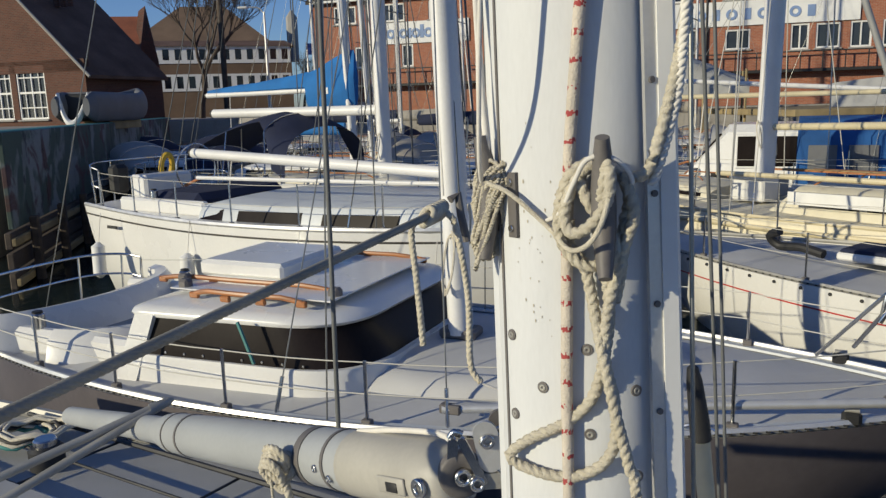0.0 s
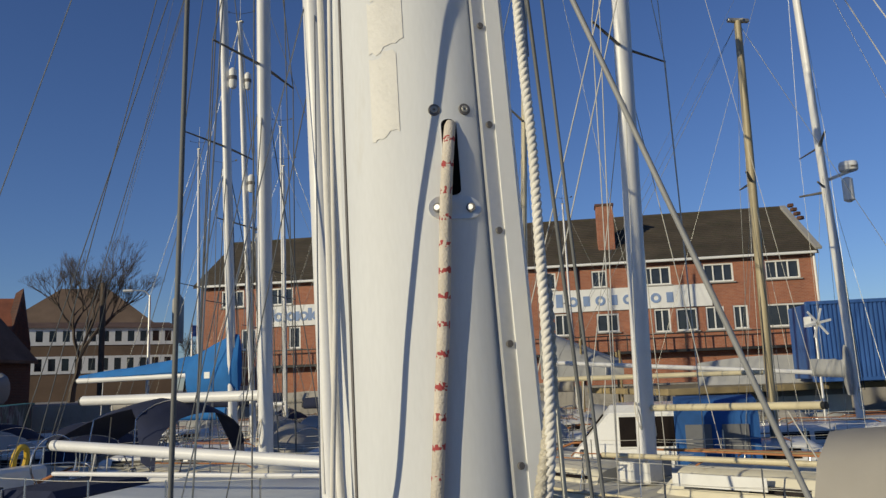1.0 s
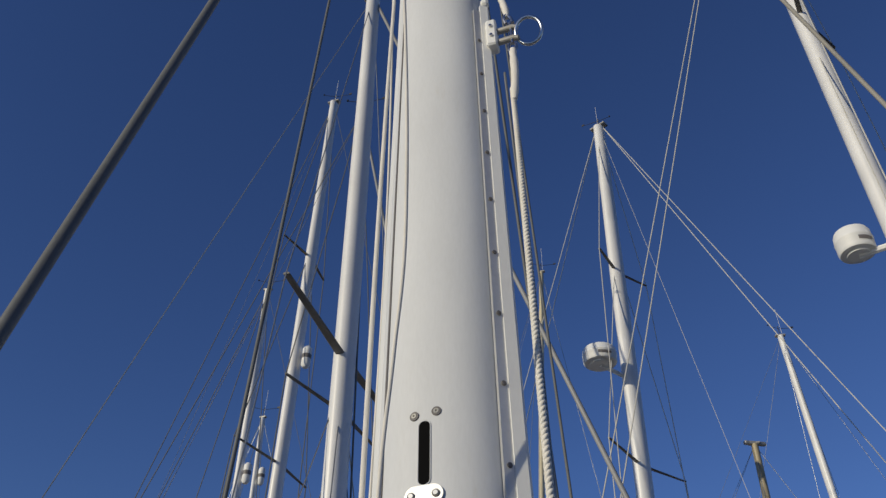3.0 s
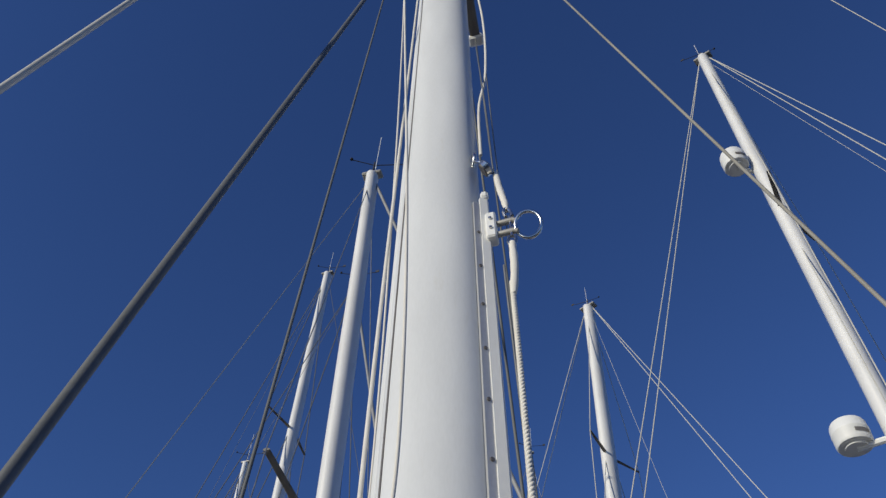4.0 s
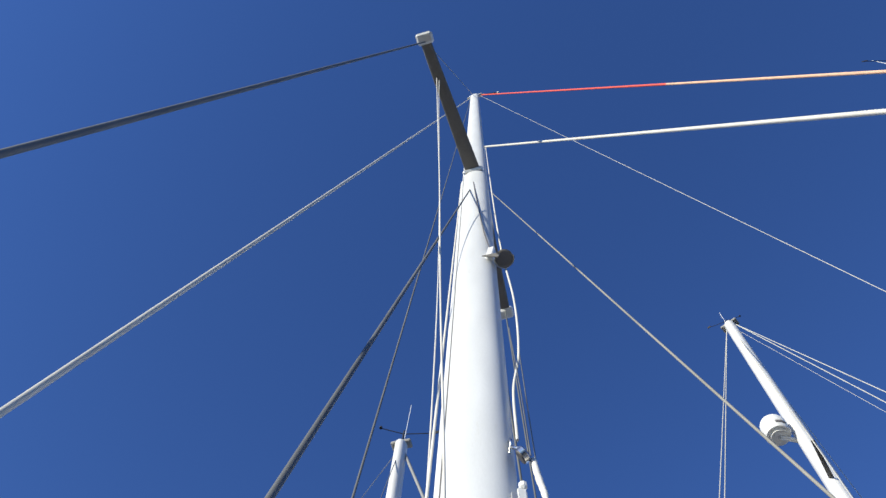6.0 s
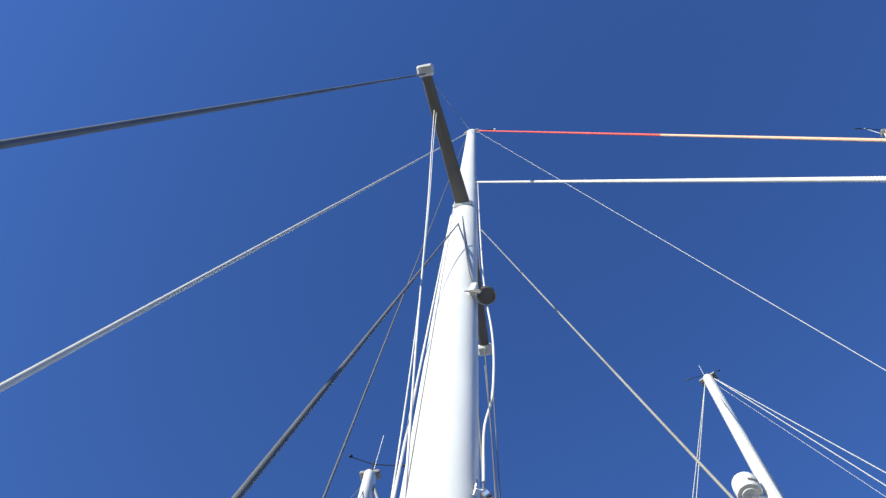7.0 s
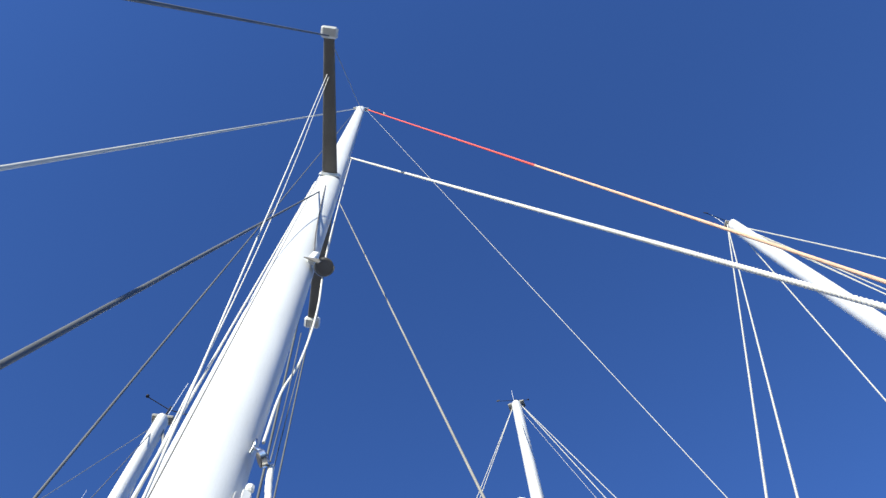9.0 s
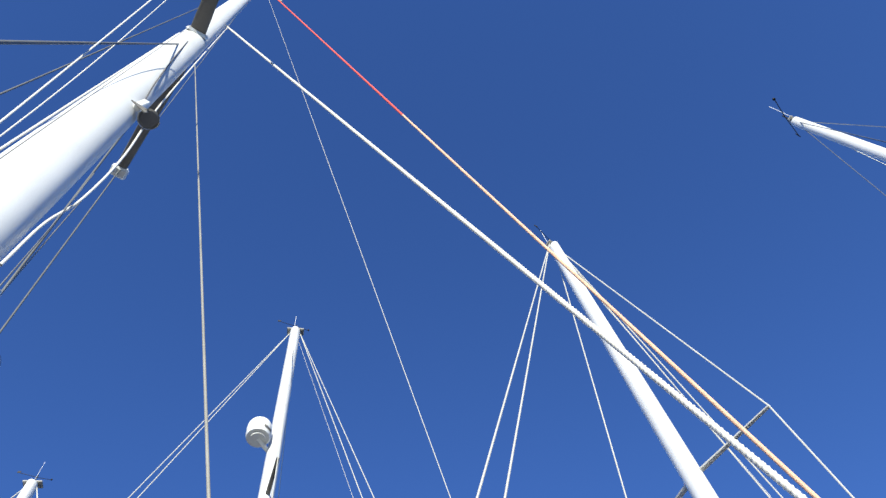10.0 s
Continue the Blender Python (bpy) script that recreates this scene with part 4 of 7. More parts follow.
            if cover:
                rings = []
                nn = 16
                rc = random.Random(3)
                for i in range(nn + 1):
                    k = i / nn
                    p = a.lerp(b, k)
                    big = cover[1] > 0.9 and k < (cover[2] if len(cover) > 2 else 0.2)
                    if len(cover) > 2:
                        k *= cover[2]
                        p = a.lerp(b, k)
                    hgt = (cover[1] * (0.76 - 1.8 * k if big else 0.36 - 0.2 * k) if cover[1] > 0.9 else cover[1] * (0.9 - 0.4 * k)) * (1 + 0.05 * rc.uniform(-1, 1))
                    low = 0.42 if big else 0.03
                    wd = (0.3 if big else 0.13) * (1 - 0.3 * k) * (1 + 0.08 * rc.uniform(-1, 1))
                    rings.append([p + Vector((0, y * wd, -br * 0.8 - low + z * (hgt + br + low))) for y, z in ((-0.3, -0.05), (-1, 0.2), (-0.9, 0.5), (-0.35, 0.92), (0, 1), (0.35, 0.92), (0.9, 0.5), (1, 0.2), (0.3, -0.05))])
                part("sail_cover", Geo().loft(rings), cover[0], bo, "canvas sail cover over the boom", sharp=70)
    if sprayhood:
        x0, x1, w, h, mt = sprayhood
        rings = []
        for i in range(9):
            k = i / 8
            x = x0 + (x1 - x0) * k
            hh = h * math.cos((k * 0.94) * math.pi / 2) ** 0.6
            z = sheer(tt(x0)) + 0.25
            rings.append([(x, w * math.cos(math.pi * j / 12), z + hh * math.sin(math.pi * j / 12) ** 0.7) for j in range(13)])
        part("sprayhood", Geo().loft(rings, closed=False), mt, boat, "canvas sprayhood on hoops", sharp=70)
        for k in (0, 4):
            part("hoop", Geo().tube(rings[k], 0.013, 6), M_STEEL, boat)
    # cockpit coamings, winches, hatch
    if cabin and cockpit:
        cx0 = cabin[0][0]
        a, b = max(-la + 0.3, cx0 - 2.1), cx0 - 0.05
        w = half(tt((a + b) / 2)) * 0.72
        z = sheer(tt((a + b) / 2))
        for s in (1, -1):
            part("cockpit_coaming", Geo().box(((a + b) / 2, s * w, z + 0.1), (b - a, 0.14, 0.24), bev=0.04), hull if hull is not M_NAVYHULL else M_GEL, boat)
            wc = part("winch", Geo().disc(((a + b) / 2 - 0.2, s * w, z + 0.22), (0, 0, 1), 0.06, 0.13, 14), M_STEEL, boat)
            part("winch_top", Geo().disc(((a + b) / 2 - 0.2, s * w, z + 0.35), (0, 0, 1), 0.045, 0.02, 14), M_BLACK, wc)
        part("cockpit_well", Geo().box(((a + b) / 2, 0, z - 0.0), (b - a - 0.1, 2 * w - 0.2, 0.1), bev=0.01), M_DECK, boat)
        if not wrap:
            part("tiller", Geo().tube([(a, 0, z + 0.25), (a + 0.5, 0, z + 0.42), (a + 0.95, 0, z + 0.44)], [0.03, 0.025, 0.02], 8), M_TEAK, boat)
        fx = cabin[-1][1] + 0.45
        if fx < lf - 0.8 and not wrap:
            hz = sheer(tt(fx)) + 0.07
            ht = part("fore_hatch", Geo().box((fx, 0, hz), (0.5, 0.5, 0.07), bev=0.02), M_GEL, boat)
            part("hatch_pane", Geo().box((fx, 0, hz + 0.037), (0.4, 0.4, 0.012), bev=0.004), M_ACRYL, ht)
    part("anchor_roller", Geo().box((lf - 0.1, 0, sheer(1) + 0.04), (0.4, 0.12, 0.06)), M_STEEL, boat)
    return boat, half, sheer, tt


def rounded_plan(x0, x1, w0, w1, r0, r1, n=9):
    """A closed plan outline with rounded corners, aft end x0, fore end x1."""
    corners = [((x0, w0), r0), ((x0, -w0), r0), ((x1, -w1), r1), ((x1, w1), r1)]
    out = []
    for i, (p, r) in enumerate(corners):
        p, a, b = Vector(p), Vector(corners[i - 1][0]), Vector(corners[(i + 1) % 4][0])
        a, b = p + (a - p).normalized() * r, p + (b - p).normalized() * r
        out += [a.lerp(p, k / n).lerp(p.lerp(b, k / n), k / n) for k in range(n + 1)]
    return [(q.x, q.y) for q in out]


def wrapped_cabin(boat, x0, x1, w0, w1, h, zd):
    """A low cabin with a continuous dark window band round its front and an overhanging roof."""
    ring = lambda off, rake, z: [(x, y, z + zd) for x, y in rounded_plan(x0 + off, x1 - off - rake, w0 - off, w1 - off, 0.16, 0.62 - off)]  # noqa: E731
    body = part("coachroof", Geo().loft([ring(0.0, 0.0, 0.0), ring(0.005, 0.0, h * 0.34), ring(0.012, 0.0, h * 0.40), ring(0.05, 0.0, h * 0.405)]), M_GEL, boat, "white moulded cabin side", sharp=40)
    part("window", Geo().loft([ring(0.030, 0.02, h * 0.38), ring(0.045, 0.06, h * 0.55), ring(0.085, 0.20, h * 0.93)]), M_ACRYL, body, "smoked acrylic window band round the cabin", sharp=40)
    part("roof", Geo().loft([ring(0.10, 0.20, h * 0.86), ring(0.055, 0.12, h * 0.88), ring(0.045, 0.11, h * 0.92), ring(0.06, 0.13, h * 0.97), ring(0.13, 0.2, h + 0.01), ring(0.45, 0.3, h + 0.045), ring(0.5, 0.32, h + 0.05)]), M_GEL, body, "white moulded roof with a thick rounded rim", sharp=50)
    for s in (1, -1):
        for k in range(9):
            x = x0 + 0.25 + 0.17 * k
            part("fastener", Geo().disc((x, s * (w0 + (w1 - w0) * (x - x0) / (x1 - x0) - 0.036), zd + h * 0.445), (0, s, 0.1), 0.011, 0.006, 8), M_STEEL, body)
    return body


def radome(parent, world_at, r, h, arm_to):
    """A white radar dome on a bracket."""
    c = Vector(world_at)
    prof = [(0.3, -0.5), (0.9, -0.49), (0.97, -0.4), (0.98, -0.02), (1.0, 0.0), (1.0, 0.06), (0.98, 0.08), (0.96, 0.34), (0.88, 0.45), (0.6, 0.49), (0.1, 0.5)]
    g = Geo().loft([[c + Vector((q * r * math.cos(6.283 * k / 20), q * r * math.sin(6.283 * k / 20), z * h)) for k in range(20)] for q, z in prof])
    d = part("radar_dome", g, M_WHITE, parent, "white radar dome", world_coords=True, sharp=50)
    part("bracket", Geo().tube([c + Vector((0, 0, -h * 0.56)), Vector(arm_to) + Vector((0, 0, -h * 0.56))], 0.045, 8), M_WHITE, d, world_coords=True)
    part("base_plate", Geo().disc(c + Vector((0, 0, -h * 0.58)), (0, 0, 1), r * 0.6, h * 0.1, 18), M_WHITE, d, world_coords=True)
    part("lettering_bar", Geo().loft([[c + Vector((1.005 * r * math.cos(a), 1.005 * r * math.sin(a), h * z)) for a in (4.3 + 0.05 * k for k in range(17))] for z in (-0.28, -0.12)], closed=False), M_GREYPL, d, "dark lettering bar", world_coords=True)


boat_a, boat_a_half, boat_a_sheer, _ = yacht("motor_sailer", "small dark-hulled yacht with white cabin and smoked wraparound windows", (0.115, 5.95), -24, 3.65, 4.8, 3.15, (1.05, 1.18, 1.0), hull=M_NAVYHULL, deck=M_DECKPALE,
    cabin=[(-2.35, -0.3, 1.24, 1.12, 0.6), (-0.4, 1.75, 0.95, 0.6, 0.15)], roof=M_GEL, mast=(1.3, (-0.21, 5.93, 12.01), 0.13, M_SPAR), boom=None, rails="holes", wrap=True, furler=0.014, stern=0.55, sweep=0.0, dz=-0.06, toe=M_ALU)
boat_b, *_ = yacht("white_yacht", "large white cruising yacht with black cabin windows and navy cockpit cover", (0.25, 10.6), -33, 2.7, 6.7, 3.7, (1.5, 1.6, 1.55), cabin=[(-3.7, 0.9, 1.45, 1.1, 0.28)], panes=(0.08, 0.66), deck=M_GEL,
    mast=(1.9, (-0.30, 10.6, 15.0), 0.115, M_SPAR), boom=(2.14, 5.3, 0.085, M_SPAR, 0.22), stripe=(M_BROWNSTRIPE, 0.93, 0.018), furler=0.02, posts=0.6, dz=-0.055, grab=False, wr=0.009, wires=M_WIREDARK, side=M_CABINBLUE, lights_at=[(-3.66, -3.2), (-2.9, -1.74), (-1.39, -0.2)])
boat_c, boat_c_half, boat_c_sheer, _ = yacht("racing_yacht", "white sloop with thin red hull stripe and beige boom tent", (6.75, 6.75), 129.3, 6.6, 5.2, 3.3, (1.05, 1.1, 1.0), wr=0.009, wires=M_WIREPALE, cabin=[(-2.8, 0.8, 1.0, 0.55, 0.35)], deck=M_DECKPALE,
    mast=(1.3, (6.77, 6.71, 20.33), 0.195, M_SPAR), boom=(2.4, 4.5, 0.09, M_SPAR, 0.0), stripe=(M_REDPAINT, 0.78, 0.016), rails="holes", spreaders=(0.36, 0.68), posts=0.55, dz=-0.055, toe=M_DULLALU, fore=((2.2, 11.45, 1.2), (2.5, 11.2, 1.2)), back=((9.85, 2.0, 1.2), (9.73, 2.6, 1.2)))
boat_e, boat_e_half, boat_e_sheer, _ = yacht("wooden_ketch", "old cream-decked wooden yacht with buff rubbing rail", (5.75, 13.9), 128, 5.6, 6.5, 3.5, (1.1, 1.3, 1.1), hull=M_CREAM, deck=M_DECKCREAM, toe=M_GOLD,
    cabin=[(-3.5, -0.6, 1.2, 1.0, 0.45), (0.6, 2.4, 0.8, 0.6, 0.3)], mast=(1.6, (6.01, 13.72, 19.02), 0.215, M_SPAR), boom=(2.47, 3.6, 0.06, M_GOLD, 0.09), swing=20, panes=(0.42, 0.68), roof=M_DECKCREAM, spreaders=(0.45, 0.72), posts=0.6, gear=True, wr=0.0095, wires=M_WIREPALE, fore=((1.1, 17.3, 1.3), (1.7, 17.6, 1.3)), back=((10.1, 7.6, 1.2), (9.9, 8.2, 1.2)))
boat_g, *_ = yacht("buff_masted_yacht", "white yacht with buff-painted mast and boom", (9.23, 15.5), -25, 4.5, 5.5, 3.2, (1.2, 1.4, 1.2), cabin=[(-2.6, 1.2, 1.05, 0.7, 0.4)], deck=M_DECKCREAM,
    mast=(1.5, (9.35, 15.45, 10.91), 0.125, M_BUFFMAST), boom=(3.03, 4.6, 0.055, M_GOLD, 0.0), posts=0.6, gear=False, spreaders=(0.6,))
boat_r, *_ = yacht("canvas_booted_yacht", "white yacht with grey canvas mast boot beside the container", (13.0, 17.9), -20, 4.5, 5.5, 3.2, (1.3, 1.5, 1.3), cabin=[(-2.6, 1.2, 1.05, 0.7, 0.4)],
    mast=(1.7, (12.64, 18.09, 15.82), 0.14, M_SPAR), boom=(2.9, 7.2, 0.06, M_SPAR, 0.55), posts=0.6, cover=(M_GREYCAN, 0.95, 0.12))
boat_m2, *_ = yacht("white_sloop", "white sloop with bare white boom", (-1.1, 15.0), -30, 5.0, 6.0, 3.4, (1.25, 1.45, 1.2), cabin=[(-3.0, 1.2, 1.1, 0.7, 0.42)], roof=M_CREAM,
    mast=(1.7, (-1.22, 14.80, 19.89), 0.165, M_SPAR), boom=(2.95, 4.3, 0.1, M_SPAR, 0.0), wr=0.011, wires=M_WIREDARK, posts=0.6, spreaders=(0.42, 0.7), lights=(0.55,))
boat_m3, *_ = yacht("blue_covered_yacht", "white yacht with bright blue sail cover on its boom", (-2.13, 18.95), -30, 5.0, 6.0, 3.4, (1.25, 1.45, 1.2), cabin=[(-3.0, 1.2, 1.1, 0.7, 0.42)],
    mast=(1.7, (-2.56, 18.80, 16.10), 0.125, M_SPAR), boom=(3.46, 4.6, 0.07, M_SPAR, -0.04), posts=0.6, spreaders=(0.5,), lights=(0.62,), wr=0.012, wires=M_WIREDARK, sprayhood=(-4.6, -3.2, 1.2, 0.9, M_NAVY))
m3_boom = next(c for c in boat_m3.children if c.name.startswith("boom"))
rings = []
rc = random.Random(5)
for x, lo, hi, w in ((-4.75, 3.43, 3.55, 0.07), (-4.2, 3.44, 3.60, 0.09), (-3.6, 3.45, 3.66, 0.10), (-3.0, 3.46, 3.71, 0.12), (-2.4, 3.46, 3.77, 0.13), (-1.8, 3.47, 3.84, 0.14), (-1.32, 3.47, 3.89, 0.15),
                     (-1.26, 3.02, 3.90, 0.18), (-0.95, 3.00, 3.98, 0.20), (-0.6, 3.01, 4.12, 0.20), (-0.25, 3.00, 4.27, 0.19), (0.04, 3.01, 4.36, 0.16), (0.14, 3.03, 4.34, 0.08)):
    hi += rc.uniform(-0.015, 0.015)
    rings.append([(x + rc.uniform(-0.02, 0.02), y * w * (1 + rc.uniform(-0.08, 0.08)), lo + z * (hi - lo)) for y, z in ((-0.5, 0.0), (-1, 0.16), (-0.95, 0.5), (-0.4, 0.9), (0, 1), (0.4, 0.9), (0.95, 0.5), (1, 0.16), (0.5, 0.0))])
m3_cover = part("sail_cover", Geo().loft(rings), M_BLUE, m3_boom, "bright blue canvas sail cover with a tall mast collar", sharp=40)
part("patch", Geo().box((-0.62, -0.205, 3.42), (0.16, 0.012, 0.15), bev=0.003), M_WHITE, m3_cover, "small white maker's patch")
boat_m4, *_ = yacht("small_sloop", "white sloop with aluminium mast", (-2.0, 22.5), -28, 4.5, 5.0, 3.0, (1.15, 1.35, 1.1), cabin=[(-2.6, 1.2, 1.0, 0.7, 0.4)],
    mast=(1.5, (-2.44, 22.3, 13.8), 0.105, M_SPAR), boom=(2.7, 3.6, 0.08, M_SPAR, 0.0), posts=0.55, cover=(M_NAVY, 0.5), lights=(0.6, 0.85), wr=0.01)
boat_m5, *_ = yacht("day_sailer", "small white sloop moored far inside", (-3.1, 26.5), -25, 3.5, 4.0, 2.6, (1.0, 1.2, 1.0), cabin=[(-2.0, 1.0, 0.9, 0.6, 0.35)],
    mast=(1.3, (-3.4, 26.4, 10.4), 0.06, M_SPAR), boom=(2.2, 3.0, 0.06, M_SPAR, 0.0), posts=0.5, cover=(M_BLUE, 0.4))
boat_m6, *_ = yacht("cream_sloop", "cream sloop moored near the works", (-1.4, 28.0), -24, 4.0, 5.0, 3.0, (1.1, 1.3, 1.1), hull=M_CREAM, cabin=[(-2.4, 1.0, 1.0, 0.6, 0.4)],
    mast=(1.4, (-1.5, 28.0, 11.0), 0.07, M_SPAR), boom=(2.5, 3.6, 0.07, M_SPAR, 0.0), posts=0.55)
boat_s, *_ = yacht("neighbour_yacht", "white yacht with tall white mast moored on the far side", (7.0, 0.1), 155, wr=0.0105, wires=M_WIREPALE, lf=5.3, la=4.6, beam=3.0, free=(1.2, 1.4, 1.2), cabin=[(-2.2, 1.2, 1.0, 0.7, 0.42)],
    mast=(1.6, (7.00, 0.22, 17.42), 0.135, M_SPAR), boom=(2.8, 3.6, 0.09, M_SPAR, 0.0), posts=0.6, spreaders=(0.55,), fore=((1.75, 2.55, 1.35), (2.1, 2.35, 1.35)), back=((11.0, -1.9, 1.2), (11.1, -1.6, 1.2)))
boat_t, *_ = yacht("outer_yacht", "white yacht with slim mast moored outside", (5.6, -4.4), -25, 4.5, 3.0, 2.8, (1.1, 1.3, 1.1), cabin=[(-1.9, 1.2, 1.0, 0.7, 0.4)],
    mast=(1.5, (5.77, -3.88, 14.29), 0.085, M_SPAR), boom=(2.6, 2.5, 0.08, M_SPAR, 0.0), posts=0.55)
for c in boat_s.children_recursive:
    if c.name.startswith("spreader"):
        c.data.materials[0] = M_SPAR
part("masthead_crane", Geo().box((9.35, 15.43, 10.93), (0.52, 0.1, 0.09), bev=0.02), M_DULLALU, boat_g, "grey double-armed masthead crane", world_coords=True)
radome(boat_e, (5.12, 13.40, 11.58), 0.36, 0.36, (5.85, 13.85, 11.6))
radome(boat_c, (6.33, 6.77, 15.83), 0.24, 0.42, (6.77, 6.77, 15.8))
radome(boat_c, (6.37, 7.05, 9.71), 0.24, 0.36, (6.76, 6.76, 9.75))
radome(boat_r, (13.25, 17.55, 8.12), 0.23, 0.24, (13.05, 18.15, 8.05))
part("radar_reflector", Geo().tube([(13.22, 17.62, 7.85), (13.22, 17.62, 7.8), (13.22, 17.62, 7.25), (13.22, 17.62, 7.2)], [0.05, 0.13, 0.13, 0.05], 14), M_WHITE, boat_r, "white cylindrical radar reflector", world_coords=True)
for end in ((12.45, 17.7, 7.75), (12.3, 18.3, 7.5)):
    part("mast_bracket", Geo().tube([(13.05, 18.12, 7.6), end], [0.04, 0.025], 8), M_SPREADER, boat_r, world_coords=True)
boat_w, *_ = yacht("varnished_yacht", "small yacht with brown varnished mast", (4.84, 19.5), -25, 3.6, 4.4, 2.8, (1.1, 1.3, 1.1), cabin=[(-2.2, 1.0, 0.95, 0.6, 0.4)], roof=M_GEL, deck=M_DECKCREAM, hull=M_GEL,
    mast=(1.5, (5.72, 19.17, 18.1), 0.11, M_GOLD), boom=(2.5, 3.4, 0.07, M_GOLD, 0.0), cover=(M_NAVY, 0.4), posts=0.55)

# navy hooped canopy over the bare-boomed sloop's companionway
rings = []
for k in range(11):
    t = k / 10
    x = -4.4 + 3.0 * t
    top = 3.02 - 0.75 * (1 - t) ** 2.2 - 0.35 * max(0, t - 0.7) ** 1.5 / 0.16
    j0 = 5 if t < 0.75 else 5 - int((t - 0.75) * 20)
    js = [6 + (j - 6) * (6 - max(j0 - 2, 0)) / 6 for j in range(13)]
    rings.append([(x, 1.3 * math.cos(math.pi * j / 12), top - 0.95 * (1 - math.sin(math.pi * j / 12) ** 0.6)) for j in js])
part("canopy", Geo().loft(rings, closed=False), M_NAVY, boat_m2, "navy canvas canopy on hoops", sharp=70)
for k in (0, 4, 8):
    part("hoop", Geo().tube([(rings[k][0][0] + 0.1, 1.32, 1.3)] + rings[k] + [(rings[k][0][0] + 0.1, -1.32, 1.3)], 0.014, 6), M_STEEL, boat_m2)


# ---- our own yacht: hull below, mast and rigging close to the camera ----
MX = Vector((0.9065, -0.4194, 0.0479))
MZ = Vector((-0.01708, 0.07703, 0.99688))
MY = MZ.cross(MX)
MO = Vector((0.1367, 0.8032, 3.2)) + MX * -0.011
mast_m = Matrix(((MX.x, MY.x, MZ.x, MO.x), (MX.y, MY.y, MZ.y, MO.y), (MX.z, MY.z, MZ.z, MO.z), (0, 0, 0, 1)))


def mw(x, y, z):
    """A place given along, across and up the mast."""
    return mast_m @ Vector((x, y, z))


own, *_ = yacht("own_yacht", "yacht with grey deck and white coachroof under the camera", (MO.x + 0.03, MO.y - 0.14), -32, 4.4, 5.4, 4.3, (1.15, 1.33, 1.13), cabin=[(-1.6, 1.5, 0.62, 0.5, 0.3)], toe=M_DULLALU, cockpit=False, rails=False, stern=0.86)
rig = thing("mast_and_rigging", mast_m, "weathered white aluminium mast with coiled ropes, cleats and stays", "mast")
HX, HY = 0.0775, 0.056


def section(sx, sy, n=40):
    """Oval spar section, fuller than an ellipse."""
    out = []
    for k in range(n):
        w = 2 * math.pi * k / n
        c, s = math.cos(w), math.sin(w)
        out.append((sx * math.copysign(abs(c) ** 0.9, c), sy * math.copysign(abs(s) ** 0.9, s)))
    return out


rings = []
for z, k in ((-2.0, 1), (-1, 1), (0, 1), (1, 1), (2, 1), (3, 1), (4, 1), (4.75, 1), (6, 0.96), (8, 0.90), (10, 0.85), (12.0, 0.82)):
    rings.append([(x * k, y * k, z) for x, y in section(HX, HY)])
mast = part("mast", Geo().loft(rings), M_MAST, rig, "weathered white-painted mast tube", sharp=60)


def arc_y(x, k=1.0):
    """How far the mast's camera-side face stands out at x along the section."""
    t = min(abs(x) / HX, 0.999)
    return -HY * (1 - t ** (2 / 0.9)) ** 0.45 * k


def face(x, z, out=0.0):
    return (x, arc_y(x) - out, z)


# luff groove lips at the aft edge and the seam of the groove extrusion
for s in (-1, 1):
    part("groove_lip", Geo().loft([[(-HX - 0.004, s * 0.005, z), (-HX - 0.004, s * 0.015, z), (-HX + 0.016, s * 0.025, z), (-HX + 0.016, s * 0.006, z)] for z in (-2, 4.7)]), M_MAST, mast)
for x, w in ((-0.062, 0.0016),):
    part("seam", Geo().loft([[face(x - w, z, -0.002), face(x - w, z, 0.0012), face(x + w, z, 0.0012), face(x + w, z, -0.002)] for z in (-2, 0, 2, 4.7)]), M_GREYPL, mast, "dark seam of the sail groove")
# old tape marks and grime on the paint
def tape_patch(x0, x1, z0, z1, slope, seed):
    """A thin ragged film left by old tape."""
    r = random.Random(seed)
    n = 9
    lo = [(x0 + (x1 - x0) * k / n, z0 + slope * k / n + r.uniform(-0.003, 0.003)) for k in range(n + 1)]
    hi = [(x0 + (x1 - x0) * k / n, z1 + slope * 0.4 * k / n + r.uniform(-0.004, 0.004)) for k in range(n + 1)]
    g = Geo().loft([[face(a, b, 0.0005) for a, b in lo], [face((a + c) / 2, (b + d) / 2, 0.0005) for (a, b), (c, d) in zip(lo, hi)], [face(a, b, 0.0005) for a, b in hi]], closed=False)
    part("tape_residue", g, M_TAPE, mast, "yellowed tape residue")


tape_patch(-0.026, 0.010, 0.205, 0.262, 0.012, 2)
tape_patch(-0.022, 0.006, 0.264, 0.286, -0.004, 3)
tape_patch(-0.026, 0.002, 0.12, 0.203, 0.006, 4)

rs_ = random.Random(31)
for k in range(34):
    x, z = rs_.gauss(-0.022, 0.012), rs_.gauss(-0.34, 0.05)
    if -0.06 < x < 0.0:
        r_ = rs_.uniform(0.0004, 0.0013)
        g = Geo().loft([[face(x + r_ * q * math.cos(a) * 0.6, z + r_ * q * math.sin(a) * rs_.uniform(1, 2.2), 0.0004) for a in (6.283 * j / 7 for j in range(7))] for q in (1, 0.3)])
        part("grime_spot", g, M_GRIME, mast)

# mast track on the fore face
def track_at(z):
    """The track leans a little forward of the tube below eye height."""
    return 0.009 * max(0.0, min(0.35 - z, 1.5))


def along_track(section, z1):
    return Geo().loft([[(x + track_at(z), y, z) for x, y in section] for z in (-2.0, -1.0, -0.4, 0.0, 0.35, z1)])


